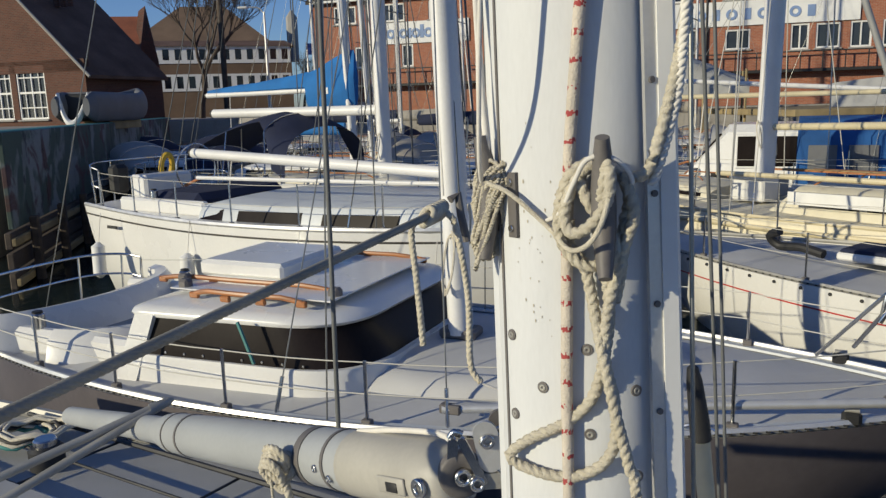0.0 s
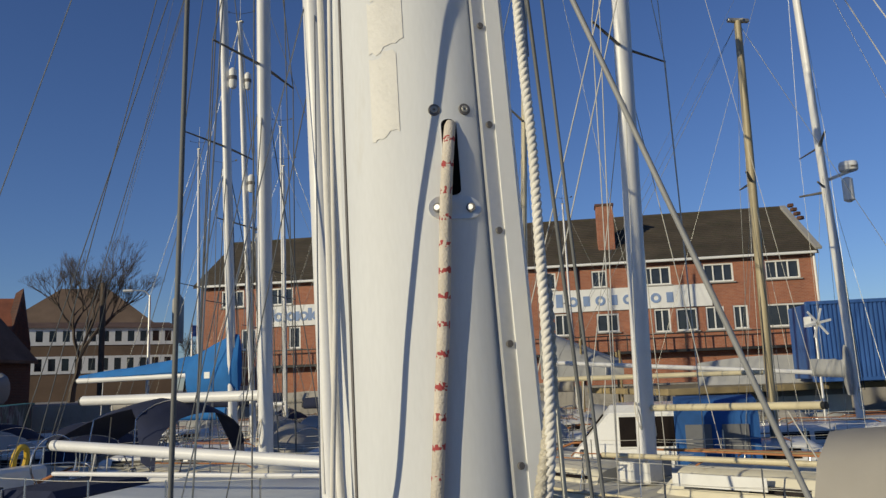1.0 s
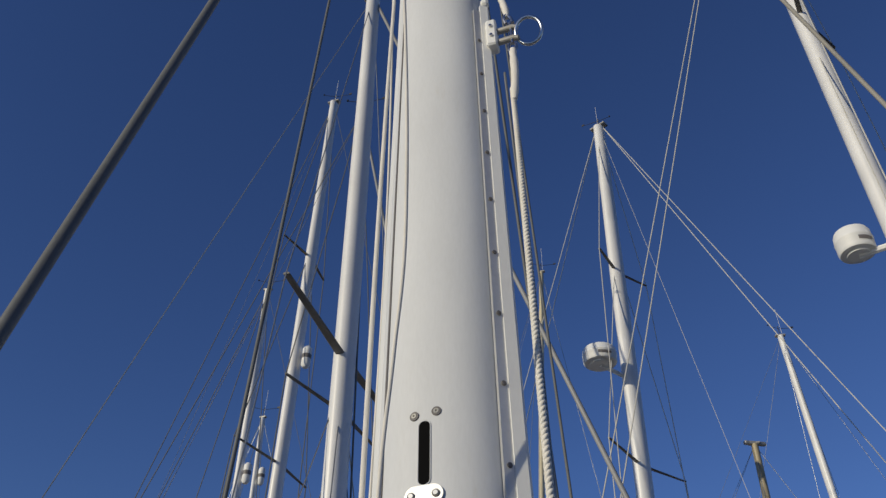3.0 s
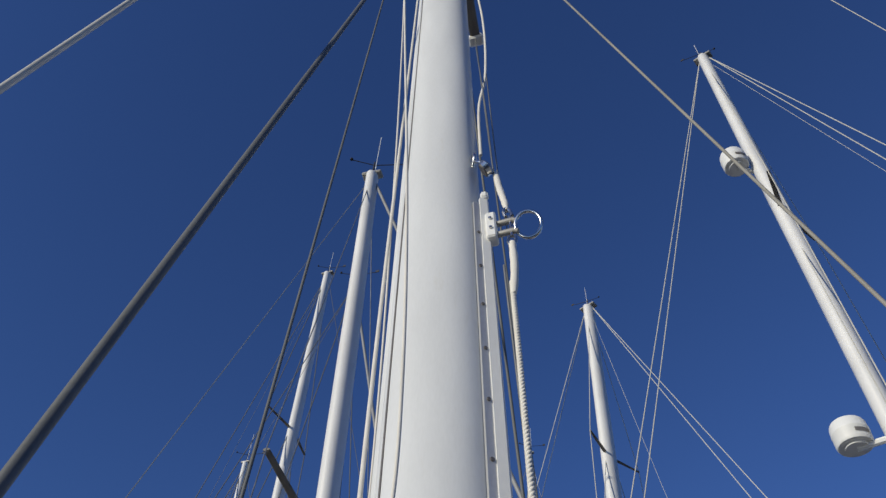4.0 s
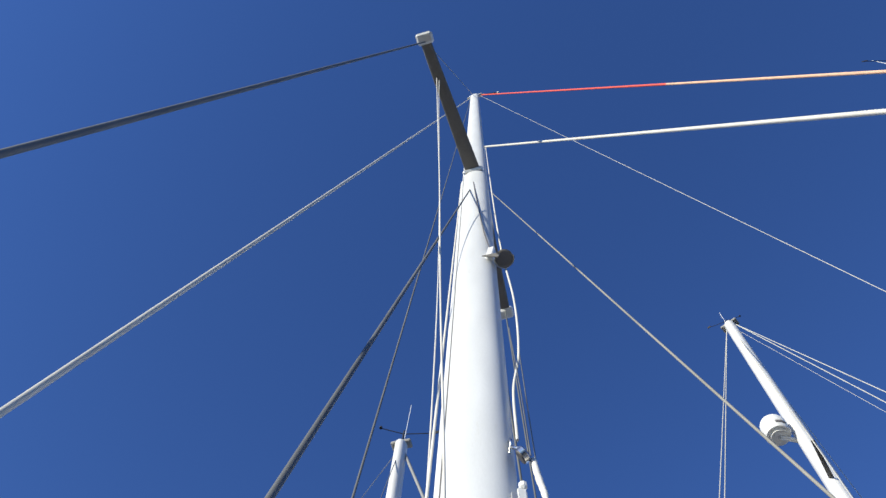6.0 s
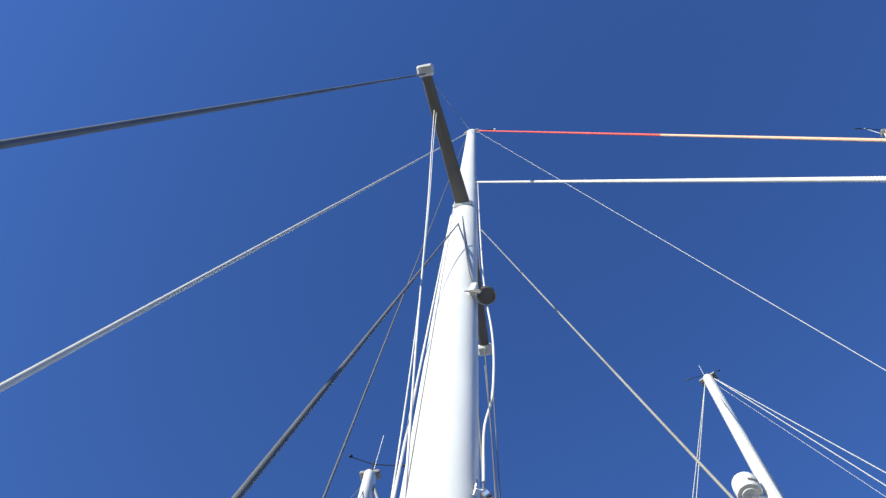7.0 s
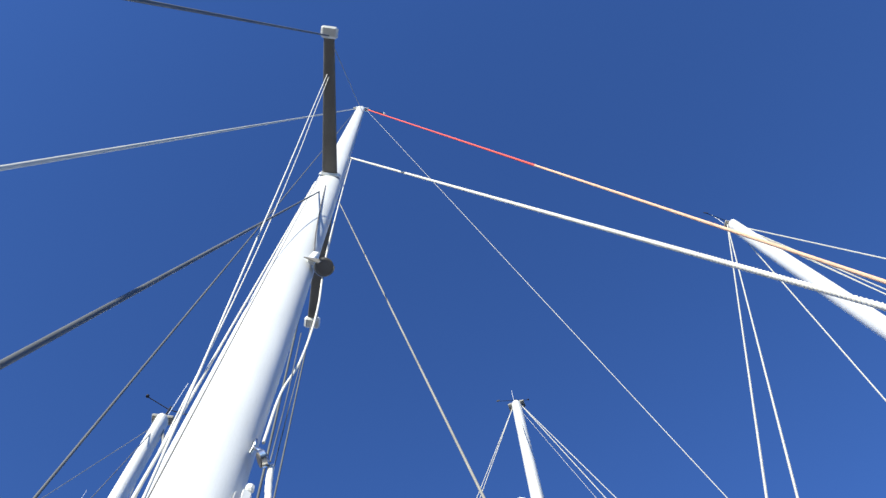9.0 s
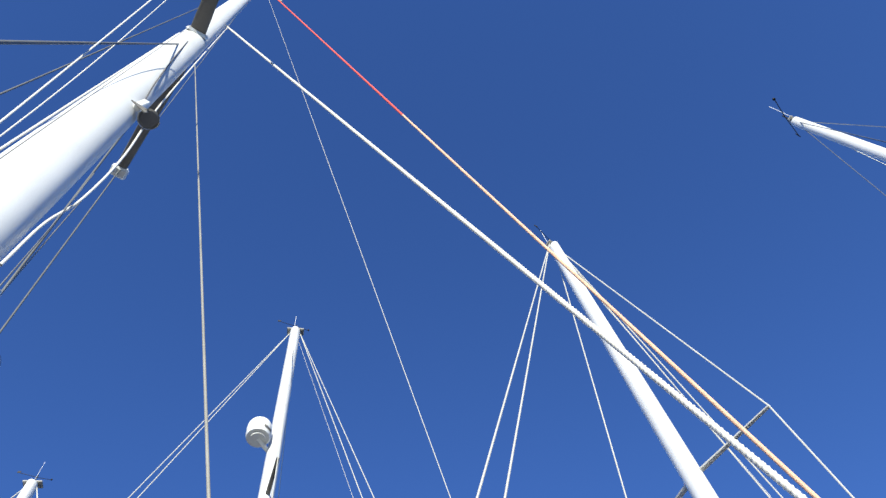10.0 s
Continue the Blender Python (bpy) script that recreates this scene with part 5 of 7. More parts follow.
track = part("mast_track", along_track(((0.069, -0.030), (0.0722, -0.0335), (0.0832, -0.0245), (0.080, -0.021)), 1.24), M_ALU, rig, "aluminium track screwed to the mast")
part("track_rail", along_track(((0.080, -0.0225), (0.083, -0.0270), (0.0955, -0.0195), (0.0965, -0.011), (0.082, -0.011)), 1.26), M_WHITE, track, "white rail bead of the track")
for k in range(25):
    z = -1.29 + 0.1265 * k * 0.8
    if z < 1.22:
        part("screw", Geo().disc((0.0775 + track_at(z), -0.0296, z), (0.67, -0.74, 0), 0.0032, 0.002, 10), M_GREYPL, track)
part("track_stop", Geo().box((0.091, -0.02, 1.272), (0.015, 0.014, 0.02), bev=0.004), M_WHITE, track, "white track end stop")

# rivets
for x, z in ((0.024, -0.42), (-0.019, -0.459), (0.064, -0.461), (0.025, -0.501), (0.064, -0.544), (-0.052, -0.412), (-0.051, -0.491), (0.034, 0.141), (0.059, 0.142), (-0.020, 0.390), (0.0055, 0.392)):
    p = Vector(face(x, z, -0.001))
    nrm = Vector((x / HX ** 2, p.y / HY ** 2, 0)).normalized()
    rv = part("rivet", Geo().disc(p, nrm, 0.0056, 0.0022, 18), M_GREYPL, mast, "dark-rimmed rivet with a bright centre")
    part("rivet_core", Geo().disc(p, nrm, 0.0034, 0.0030, 12, hole=0.0011), M_DULLALU, rv)


def halyard_slot(x, z0, z1, tilt=0.0):
    """A tall rounded slot with a wear plate under it."""
    out = []
    w = 0.0062
    for k in range(9):
        a = math.pi * k / 8
        out.append((w * math.cos(a), z1 - w + w * math.sin(a)))
    for k in range(9):
        a = math.pi + math.pi * k / 8
        out.append((w * math.cos(a), z0 + w + w * math.sin(a)))
    n = len(out)
    g = Geo()
    lo = [face(x + a + tilt * (b - z1), b, -0.003) for a, b in out]
    hi = [face(x + a + tilt * (b - z1), b, 0.0008) for a, b in out]
    # not cut through: a raised black face stands for the shade inside
    g.add(lo + hi, [tuple(range(n, 2 * n))] + [(i, (i + 1) % n, n + (i + 1) % n, n + i) for i in range(n)])
    sl = part("halyard_slot", g, M_SLOTSHADE, mast, "halyard exit slot, its inner shade a black face")
    rim = [face(x + a * 1.12 + tilt * (b - z1), b, 0.0006) for a, b in out]
    part("slot_rim", Geo().tube(rim, 0.0006, 6, closed=True), M_MAST, sl)
    c = x + tilt * (z0 - z1)
    pl = []
    for k in range(25):
        a = 2 * math.pi * k / 25
        pl.append((0.0135 * math.copysign(1, math.cos(a)) * 0.75 + 0.011 * math.cos(a), 0.0105 * math.sin(a)))
    m_ = len(pl)
    zc = z0 - 0.011
    g = Geo().add([face(c + a, zc + b, -0.004) for a, b in pl] + [face(c + a, zc + b, 0.0028) for a, b in pl], [tuple(range(m_, 2 * m_))] + [(i, (i + 1) % m_, m_ + (i + 1) % m_, m_ + i) for i in range(m_)])
    wp = part("wear_plate", g, M_ALU, sl, "small stainless wear plate")
    for s in (-1, 1):
        part("screw", Geo().disc(face(c + s * 0.0135, zc, 0.0024), (0, -1, 0), 0.0042, 0.0014, 14), M_GREYPL, sl)
        part("screw_head", Geo().disc(face(c + s * 0.0135, zc, 0.0034), (0, -1, 0), 0.0028, 0.0014, 12), M_ALU, sl)


halyard_slot(0.046, 0.058, 0.132, 0.0)
halyard_slot(-0.008, 0.307, 0.382, 0.0)


def cleat(name, c, axis_out, label, reach=1.0):
    """A two-horned cleat standing on the mast, long side upright."""
    c, o = Vector(c), Vector(axis_out).normalized()
    up = Vector((0, 0, 1))
    side = up.cross(o)
    g = Geo()
    pts, rs = [], []
    for k in range(13):
        t = k / 12 * 2 - 1
        pts.append(c + up * (t * 0.06) + o * (0.034 + 0.016 * abs(t) ** 2) * reach)
        rs.append(0.0112 * (1 - 0.45 * abs(t) ** 1.6))
    g.tube(pts, rs, 10)
    for s in (-1, 1):
        g.tube([c + up * s * 0.017, c + up * s * 0.017 + o * 0.036 * reach], [0.011, 0.009], 10)
    g.box(c + o * 0.003, (0.008, 0.02, 0.07), m=Matrix((( o.x, side.x, 0, 0), (o.y, side.y, 0, 0), (0, 0, 1, 0), (0, 0, 0, 1))), bev=0.002)
    return part(name, g, M_GREYPL, rig, label, sharp=50)


cleat("cleat", face(0.041, -0.287), (0.25, -1, 0), "dark grey horn cleat")
cleat("cleat", (-0.066, -0.024, -0.278), (-0.45, -0.85, 0), "dark grey horn cleat", 0.5)
part("cleat_plate", Geo().box((-0.045, -0.047, -0.285), (0.014, 0.006, 0.062), m=pose(0, 0, 0, 0, 0, -38)), M_GREYPL, rig, "small grey fairlead plate")
for dz in (-0.022, 0.022):
    part("screw", Geo().disc((-0.0465, -0.0495, -0.285 + dz), (-0.6, -0.8, 0), 0.0036, 0.003, 12), M_STEEL, rig)


def rope(name, pts, r, material=M_ROPE, label="", strand=True):
    g = Geo()
    if strand:
        laid(g, pts, r)
    else:
        g.tube(smooth_path(pts, r * 2.5), r, 8)
    return part(name, g, material, rig, label, sharp=80)


# halyard belayed on the near cleat: turns, coil and hanging bights
RR = 0.0057
oy = lambda x, o: arc_y(x) - o  # noqa: E731
Q = lambda x, z, o=0.02: (x + 0.002, -0.05 - o, z - 0.073)  # noqa: E731
rope("belayed_halyard", [(0.118, -0.03, -0.02), (0.113, -0.038, -0.13), (0.089, -0.058, -0.242), (0.074, -0.06, -0.262), Q(0.056, -0.186, 0.012), Q(0.046, -0.174, 0.016), Q(0.031, -0.175, 0.022), Q(0.016, -0.186, 0.026), Q(0.007, -0.208, 0.026),
      Q(0.005, -0.235, 0.026), Q(0.013, -0.255, 0.024), Q(0.029, -0.267, 0.022), Q(0.042, -0.262, 0.014), Q(0.05, -0.24, 0.012), Q(0.042, -0.222, 0.02)], RR, label="cream laid halyard belayed on the cleat")
rope("coil_loop", [Q(0.03, -0.205, 0.02), Q(0.042, -0.213, 0.03), Q(0.05, -0.199, 0.044), Q(0.054, -0.176, 0.044), Q(0.0575, -0.195, 0.05), Q(0.05, -0.216, 0.05), Q(0.035, -0.231, 0.046), Q(0.021, -0.235, 0.04), Q(0.013, -0.224, 0.036), Q(0.016, -0.206, 0.034),
      Q(0.026, -0.187, 0.032), Q(0.036, -0.178, 0.026), Q(0.046, -0.182, 0.018)], RR, label="cream laid rope turn over the cleat")
rope("coil_loop", [Q(0.022, -0.182, 0.016), Q(0.027, -0.19, 0.03), Q(0.033, -0.206, 0.034), Q(0.041, -0.221, 0.03), Q(0.049, -0.234, 0.026), Q(0.056, -0.247, 0.026), Q(0.053, -0.26, 0.026), Q(0.046, -0.272, 0.022), Q(0.046, -0.30, 0.014), Q(0.043, -0.335, 0.012),
      Q(0.03, -0.386, 0.012), Q(0.005, -0.414, 0.012), Q(-0.035, -0.437, 0.01), Q(-0.054, -0.452, 0.008), Q(-0.056, -0.458, 0.008), Q(-0.048, -0.464, 0.008), Q(-0.019, -0.469, 0.012), Q(0.009, -0.467, 0.014), Q(0.035, -0.453, 0.014), Q(0.049, -0.428, 0.016),
      Q(0.05, -0.391, 0.018), Q(0.043, -0.35, 0.022), Q(0.047, -0.305, 0.022), Q(0.062, -0.25, 0.022), Q(0.071, -0.222, 0.022), Q(0.067, -0.2, 0.022), Q(0.06, -0.186, 0.02)], RR, label="cream laid rope hanging in a long bight")
rope("rope_tail", [Q(0.012, -0.225, 0.016), Q(0.012, -0.25, 0.016), Q(0.025, -0.266, 0.018), Q(0.031, -0.30, 0.014), Q(0.042, -0.345, 0.026), Q(0.052, -0.40, 0.024), Q(0.06, -0.45, 0.012), Q(0.066, -0.5, 0.008), Q(0.067, -0.8, 0.008)], RR, label="cream laid rope tail")
rope("rope_tail", [Q(0.062, -0.196, 0.006), Q(0.065, -0.21, 0.01), Q(0.062, -0.222, 0.012), Q(0.059, -0.245, 0.012), Q(0.057, -0.27, 0.012), Q(0.05, -0.30, 0.008)], RR, label="cream laid rope tail")

# red-flecked halyard out of the slot, straight down the mast
rope("flecked_halyard", [face(0.0465, 0.128, -0.003), face(0.0455, 0.105, 0.004), face(0.0412, 0.05, 0.0085), face(0.0335, -0.05, 0.0085), face(0.0215, -0.17, 0.0085), face(0.013, -0.27, 0.0085), face(0.0085, -0.40, 0.0085), face(0.006, -0.55, 0.0085), face(0.005, -1.2, 0.009)], 0.0057, M_FLECK, "cream braided halyard flecked with red", strand=False)

# laid hoist line beside the track, from the ring car down to the cleat
g = Geo()
twisted(g, [(0.125, -0.02, 0.99), (0.124, -0.02, 0.86), (0.122, -0.03, 0.62), (0.119, -0.034, 0.40), (0.117, -0.036, 0.2), (0.119, -0.04, 0.10), (0.117, -0.042, 0.0), (0.115, -0.044, -0.1), (0.108, -0.046, -0.185), (0.093, -0.052, -0.248), (0.085, -0.054, -0.27)], 0.0047, 3, 18, 0.0205, 0.30, 0.0018)
part("hoist_line", g, M_ROPEWHITE, rig, "cream laid rope running up beside the track", sharp=80)

# thin cords on the aft cleat
rc = random.Random(8)
for k in range(14):
    pts = []
    a0 = rc.uniform(0, 6)
    for j in range(15):
        w = a0 + 9.0 * j / 14
        pts.append((-0.072 + (0.012 + 0.0026 * (k % 4)) * math.cos(w) + rc.uniform(-0.003, 0.003), -0.036 - 0.010 * math.sin(w) - 0.002 * (k % 3), -0.278 + (0.030 + 0.005 * (k % 4)) * math.sin(w + 0.9 * (k % 3)) - 0.0022 * k + rc.uniform(-0.003, 0.003)))
    g = Geo()
    twisted(g, pts, 0.0025, 2, 10, 0.011, 0.3, 0.0025)
    part("cord_turn", g, M_ROPE, rig, "thin cream cord wound on the cleat", sharp=80)
rope("cord", [(-0.088, 0.004, 4.74), (-0.098, 0.0, 2.0), (-0.098, -0.01, 0.9), (-0.09, -0.02, 0.2), (-0.084, -0.028, -0.06), (-0.078, -0.036, -0.17), (-0.072, -0.044, -0.23), (-0.074, -0.045, -0.262)], 0.0036, M_ROPEWHITE, "thin cream cord", strand=False)
rope("cord", [(-0.068, -0.058, -0.263), Q(-0.049, -0.198, 0.012), Q(-0.027, -0.215, 0.014), Q(-0.004, -0.235, 0.018), Q(0.02, -0.249, 0.046), Q(0.04, -0.243, 0.06), Q(0.052, -0.226, 0.062), Q(0.058, -0.205, 0.058)], 0.0024, M_ROPE, "thin cream cord", strand=False)
rope("cord", [Q(-0.01, -0.226, 0.012), Q(0.009, -0.217, 0.032), Q(0.024, -0.192, 0.042), Q(0.037, -0.172, 0.045), Q(0.056, -0.171, 0.04), Q(0.069, -0.184, 0.03), Q(0.071, -0.194, 0.026)], 0.0022, M_ROPEWHITE, "thin white cord", strand=False)

# ring car, spliced lines and block at the head of the track
car = part("track_car", Geo().box((0.1, -0.018, 1.157), (0.019, 0.026, 0.078), bev=0.003), M_WHITE, rig, "white slider car with stainless ring")
for z in (1.142, 1.172):
    part("bolt", Geo().disc((0.1, -0.032, z), (0, -1, 0), 0.0032, 0.003, 10), M_STEEL, car)
for z in (1.134, 1.168):
    part("lug", Geo().tube([(0.107, -0.018, z), (0.112, -0.019, z), (0.138, -0.02, z + 0.001), (0.146, -0.02, z - 0.003), (0.148, -0.02, z - 0.004)], [0.0055, 0.006, 0.006, 0.0048, 0.001], 12), M_DULLALU, car, "pale forged lug")
part("pin", Geo().tube([(0.134, -0.02, 1.118), (0.134, -0.02, 1.184)], 0.0034, 10), M_STEEL, car)
ring_pts = [(0.165 + 0.023 * math.cos(a), -0.02 - 0.010 * math.sin(a), 1.146 + 0.027 * math.sin(a)) for a in (2 * math.pi * k / 32 for k in range(32))]
part("ring", Geo().tube(ring_pts, 0.0036, 12, closed=True), M_STEEL, car, "bright stainless ring")
part("shackle", Geo().tube(smooth_path([(0.128, -0.02, 1.118), (0.127, -0.022, 1.1), (0.132, -0.022, 1.09), (0.139, -0.02, 1.1), (0.140, -0.02, 1.118)], 0.004), 0.0032, 10), M_STEEL, car, "small bow shackle")
part("shackle", Geo().tube(smooth_path([(0.127, -0.02, 1.184), (0.124, -0.022, 1.2), (0.129, -0.022, 1.21), (0.136, -0.02, 1.2), (0.139, -0.02, 1.184)], 0.004), 0.0032, 10), M_STEEL, car, "small bow shackle")


def splice(pts, r, seed):
    """A whipped eye splice: thick, uneven, drawn in at both ends."""
    rs, path = random.Random(seed), smooth_path(pts, 0.007)
    n = len(path) - 1
    radii = [r * (0.62 + 0.38 * math.sin(math.pi * min(1, 0.12 + i / n * 0.86)) ** 0.5 + rs.uniform(-0.09, 0.09)) for i in range(n + 1)]
    part("splice", Geo().tube(path, radii, 12), M_ROPEWHITE, rig, "whipped white splice", sharp=80)


splice([(0.116, -0.015, 1.362), (0.121, -0.018, 1.295), (0.128, -0.02, 1.235), (0.130, -0.02, 1.205)], 0.0068, 1)
splice([(0.133, -0.02, 1.098), (0.132, -0.02, 1.03), (0.126, -0.02, 0.96)], 0.0070, 2)
blk = part("block", Geo().disc((0.094, -0.028, 1.360), (0.88, -0.2, 0.43), 0.0175, 0.013, 22, hole=0.004), M_STEEL, rig, "small stainless turning block")
part("sheave", Geo().disc((0.0925, -0.0277, 1.3575), (0.88, -0.2, 0.43), 0.0145, 0.017, 20), M_GREYPL, blk, "dark sheave")
part("cheek", Geo().tube(smooth_path([(0.075, -0.03, 1.415), (0.08, -0.034, 1.392), (0.09, -0.038, 1.378), (0.1, -0.036, 1.372)], 0.006), 0.0038, 10), M_STEEL, blk)
part("pad_eye", Geo().tube(smooth_path([(0.071, -0.022, 1.43), (0.078, -0.036, 1.42), (0.079, -0.038, 1.402), (0.072, -0.024, 1.388)], 0.006), 0.0035, 10), M_STEEL, blk)
rope("hoist_tail", [(0.112, -0.014, 1.38), (0.108, -0.01, 1.7), (0.098, -0.01, 2.1)], 0.0016, M_WIRE, "thin wire up the mast", strand=False)
rope("hoist_tail", [(0.114, -0.012, 1.05), (0.118, -0.01, 0.5), (0.112, -0.005, -0.3), (0.11, 0, -1.0)], 0.0022, M_WIRE, "thin wire down the mast", strand=False)

# deck light with its hood, facing down the mast
LA = Vector((0.12, -0.35, -1)).normalized()
LC = Vector((0.112, -0.03, 2.735))
lamp = part("deck_light", Geo().tube([LC, LC + LA * 0.012, LC + LA * 0.034, LC + LA * 0.036], [0.018, 0.030, 0.034, 0.030], 22), M_SPREADER, rig, "weathered grey hooded deck light")
part("lens", Geo().disc(LC + LA * 0.034, LA, 0.028, 0.005, 20), M_GREYPL, lamp, "dull dark lens")
part("hood", Geo().loft([[LC + LA * z + Vector((0.036 * math.cos(w), 0.036 * math.sin(w), 0)) for w in (math.pi * (k / 14 * 1.1 - 0.05) for k in range(15))] + [LC + LA * z + Vector((0.033 * math.cos(w), 0.033 * math.sin(w), 0)) for w in (math.pi * ((14 - k) / 14 * 1.1 - 0.05) for k in range(15))] for z in (-0.004, 0.044)]), M_DULLALU, lamp, "pale curved hood")
part("bracket", Geo().box((0.070, -0.045, 2.79), (0.026, 0.03, 0.1), m=pose(0, 0, 0, 0, 6, 0), bev=0.004), M_WHITE, lamp, "white bracket")
part("side_plate", Geo().extrude([(-0.046, 0.014), (0.03, 0.0), (0.012, -0.05)], Matrix.Translation((0.085, -0.058, 2.725)) @ pose(0, 0, 0, 90), 0.004), M_SPREADER, lamp, "dark triangular side plate")
rope("lamp_cable", [(0.004, -0.056, 4.34), (0.022, -0.060, 3.8), (0.046, -0.056, 3.2), (0.068, -0.05, 2.83)], 0.0028, M_GREYPL, "grey lamp cable", strand=False)


# spreaders
def spreader(tip_world, label):
    t = mast_m.inverted() @ Vector(tip_world)
    s = -1 if t.y < 0 else 1
    a = Vector((0.0, s * HY * 0.9, 4.76))
    rings = []
    for k in range(7):
        q = k / 6
        c = a.lerp(t, q)
        w, th = 0.046 - 0.014 * q, 0.012
        rings.append([(c.x + w * math.cos(6.283 * j / 16), c.y, c.z + th * math.sin(6.283 * j / 16)) for j in range(16)])
    sp = part("spreader", Geo().loft(rings), M_SPREADER, rig, label, sharp=60)
    part("tip_cap", Geo().box(t + Vector((0, s * 0.02, 0)), (0.1, 0.07, 0.055), bev=0.012), M_WHITE, sp, "white tip cap")
    part("root_socket", Geo().box(a + Vector((0, s * 0.005, 0)), (0.13, 0.03, 0.06), bev=0.012), M_ALU, sp)
    return t


STBD, PORT = (-0.390, 0.420, 8.003), (0.397, 2.022, 7.983)
spreader(STBD, "flat grey aluminium spreader with white tip")
spreader(PORT, "flat grey aluminium spreader with white tip")
HEAD = mw(0, 0, 12.03)
part("masthead_crane", Geo().box((0.02, 0, 12.02), (0.2, 0.06, 0.05)), M_ALU, rig)
part("masthead_sheave", Geo().disc((0.1, -0.02, 12.0), (0, 1, 0), 0.035, 0.03, 14), M_STEEL, rig)
vane = part("wind_vane", Geo().tube([(0.08, 0, 12.04), (0.12, 0.01, 12.09), (0.36, 0.04, 12.15)], [0.012, 0.010, 0.008], 8), M_BLACK, rig, "dark masthead wind sensor arm")
part("cup", Geo().tube([(0.36, 0.04, 12.12), (0.36, 0.04, 12.135), (0.36, 0.04, 12.19), (0.36, 0.04, 12.2)], [0.012, 0.02, 0.016, 0.006], 10), M_WHITE, vane, "pale sensor cup")
for x_ in (-0.09, 0.13):
    part("masthead_lug", Geo().box((x_, 0, 12.03), (0.05, 0.03, 0.06), bev=0.01), M_DULLALU, rig)


def stay(name, a, b, r, material, label="", screw=True, drop=0.0):
    """A wire or line between two places in the world."""
    w = part(name, Geo().tube(sag(a, b, drop, 10 if drop else 2), r, 14), material, rig, label, world_coords=True, sharp=80)
    if screw:
        d = (Vector(a) - Vector(b)).normalized()
        part("rigging_screw", Geo().tube([Vector(b), Vector(b) + d * 0.05, Vector(b) + d * 0.06, Vector(b) + d * 0.2, Vector(b) + d * 0.21, Vector(b) + d * 0.27], [0.006, 0.006, 0.011, 0.011, 0.006, 0.006], 8), M_STEEL, w, world_coords=True)
    return w


stay("cap_shroud", STBD, (-0.54, 0.113, 1.2), 0.0046, M_WIREDARK, "dark wire shroud")
stay("cap_shroud_upper", HEAD, STBD, 0.0035, M_WIRE, "wire shroud", False)
stay("cap_shroud_upper", HEAD, PORT, 0.0035, M_WIRE, "wire shroud", False)
stay("cap_shroud", PORT, (0.734, 1.80, 1.2), 0.0042, M_WIREDARK, "dark wire shroud")
stay("lower_shroud", mw(0.0, 0.05, 4.6), (0.74, 1.85, 1.2), 0.0042, M_WIREDARK, "dark wire shroud")
stay("lower_shroud", (0.026, 1.122, 7.521), (-0.224, -0.124, 1.2), 0.0034, M_WIREDARK, "dark wire shroud")
stay("fore_lower_shroud", (0.118, 1.134, 7.608), (0.778, 0.006, 1.2), 0.0024, M_STAY, "grey wire shroud")
stay("running_backstay", mw(-0.06, 0, 12), (-0.684, 0.336, 1.2), 0.0058, M_WIREPALE, "pale plastic-covered backstay")
stay("topping_lift", mw(-0.07, 0.02, 11.9), (-0.156, 1.077, 2.56), 0.0034, M_WIREDARK, "dark braided topping lift from masthead to boom", False)
stay("forestay", mw(0.08, 0, 12), (3.591, 0.706, 1.15), 0.0021, M_WIREPALE, "thin wire forestay")
W8A, W8B = mw(0.1, 0, 12.03), Vector((3.071, -1.024, 1.2))
stay("spinnaker_halyard", W8A, W8A.lerp(W8B, 0.43), 0.0092, M_RED, "bright red halyard", False)
stay("spinnaker_halyard", W8A.lerp(W8B, 0.43), W8B, 0.0088, M_PEACH, "faded pink halyard", False)
g = Geo()
laid(g, sag(mw(0.07, 0, 6.12), (1.625, -0.894, 1.2), 0.0, 12), 0.0072, step=0.007)
part("genoa_halyard", g, M_ROPEWHITE, rig, "white laid halyard", world_coords=True, sharp=80)
rope("flag_halyard", [(-0.055, -0.64, 4.762), (-0.085, -0.47, 4.35), (-0.105, -0.26, 3.6), (-0.110, -0.07, 2.4), (-0.104, 0.03, 1.0), (-0.096, 0.015, 0.2), (-0.086, -0.03, -0.26)], 0.0021, M_ROPEWHITE, "white braided flag halyard bowed by the wind", strand=False)
rope("flag_halyard", [(-0.067, -0.652, 4.762), (-0.04, -0.53, 3.6), (-0.0135, -0.42, 2.53), (-0.004, -0.30, 1.64), (0.020, -0.25, 0.9), (0.014, -0.20, 0.55), (-0.006, -0.166, 0.40), (-0.019, -0.152, 0.294), (-0.027, -0.141, 0.167), (-0.035, -0.126, 0.056),
      (-0.042, -0.114, -0.048), (-0.053, -0.104, -0.175), (-0.066, -0.078, -0.238), (-0.080, -0.04, -0.266)], 0.0023, M_ROPEWHITE, "white braided flag halyard bowed by the wind", strand=False)
rope("flag_halyard_port", [(0.085, 0.0, 6.05), (0.093, 0.0, 4.18), (0.104, 0.0, 3.0), (0.124, 0.0, 2.36), (0.116, 0.0, 1.94), (0.091, 0.0, 1.72), (0.09, -0.02, 1.44)], 0.0035, M_ROPEWHITE, "white flag halyard led down to the block", strand=False)
rope("flag_halyard_port", [(0.117, 0.0, 1.95), (0.119, 0.0, 1.41), (0.125, 0.0, 1.1), (0.118, -0.005, 0.2)], 0.0015, M_WIRE, "thin wire", strand=False)

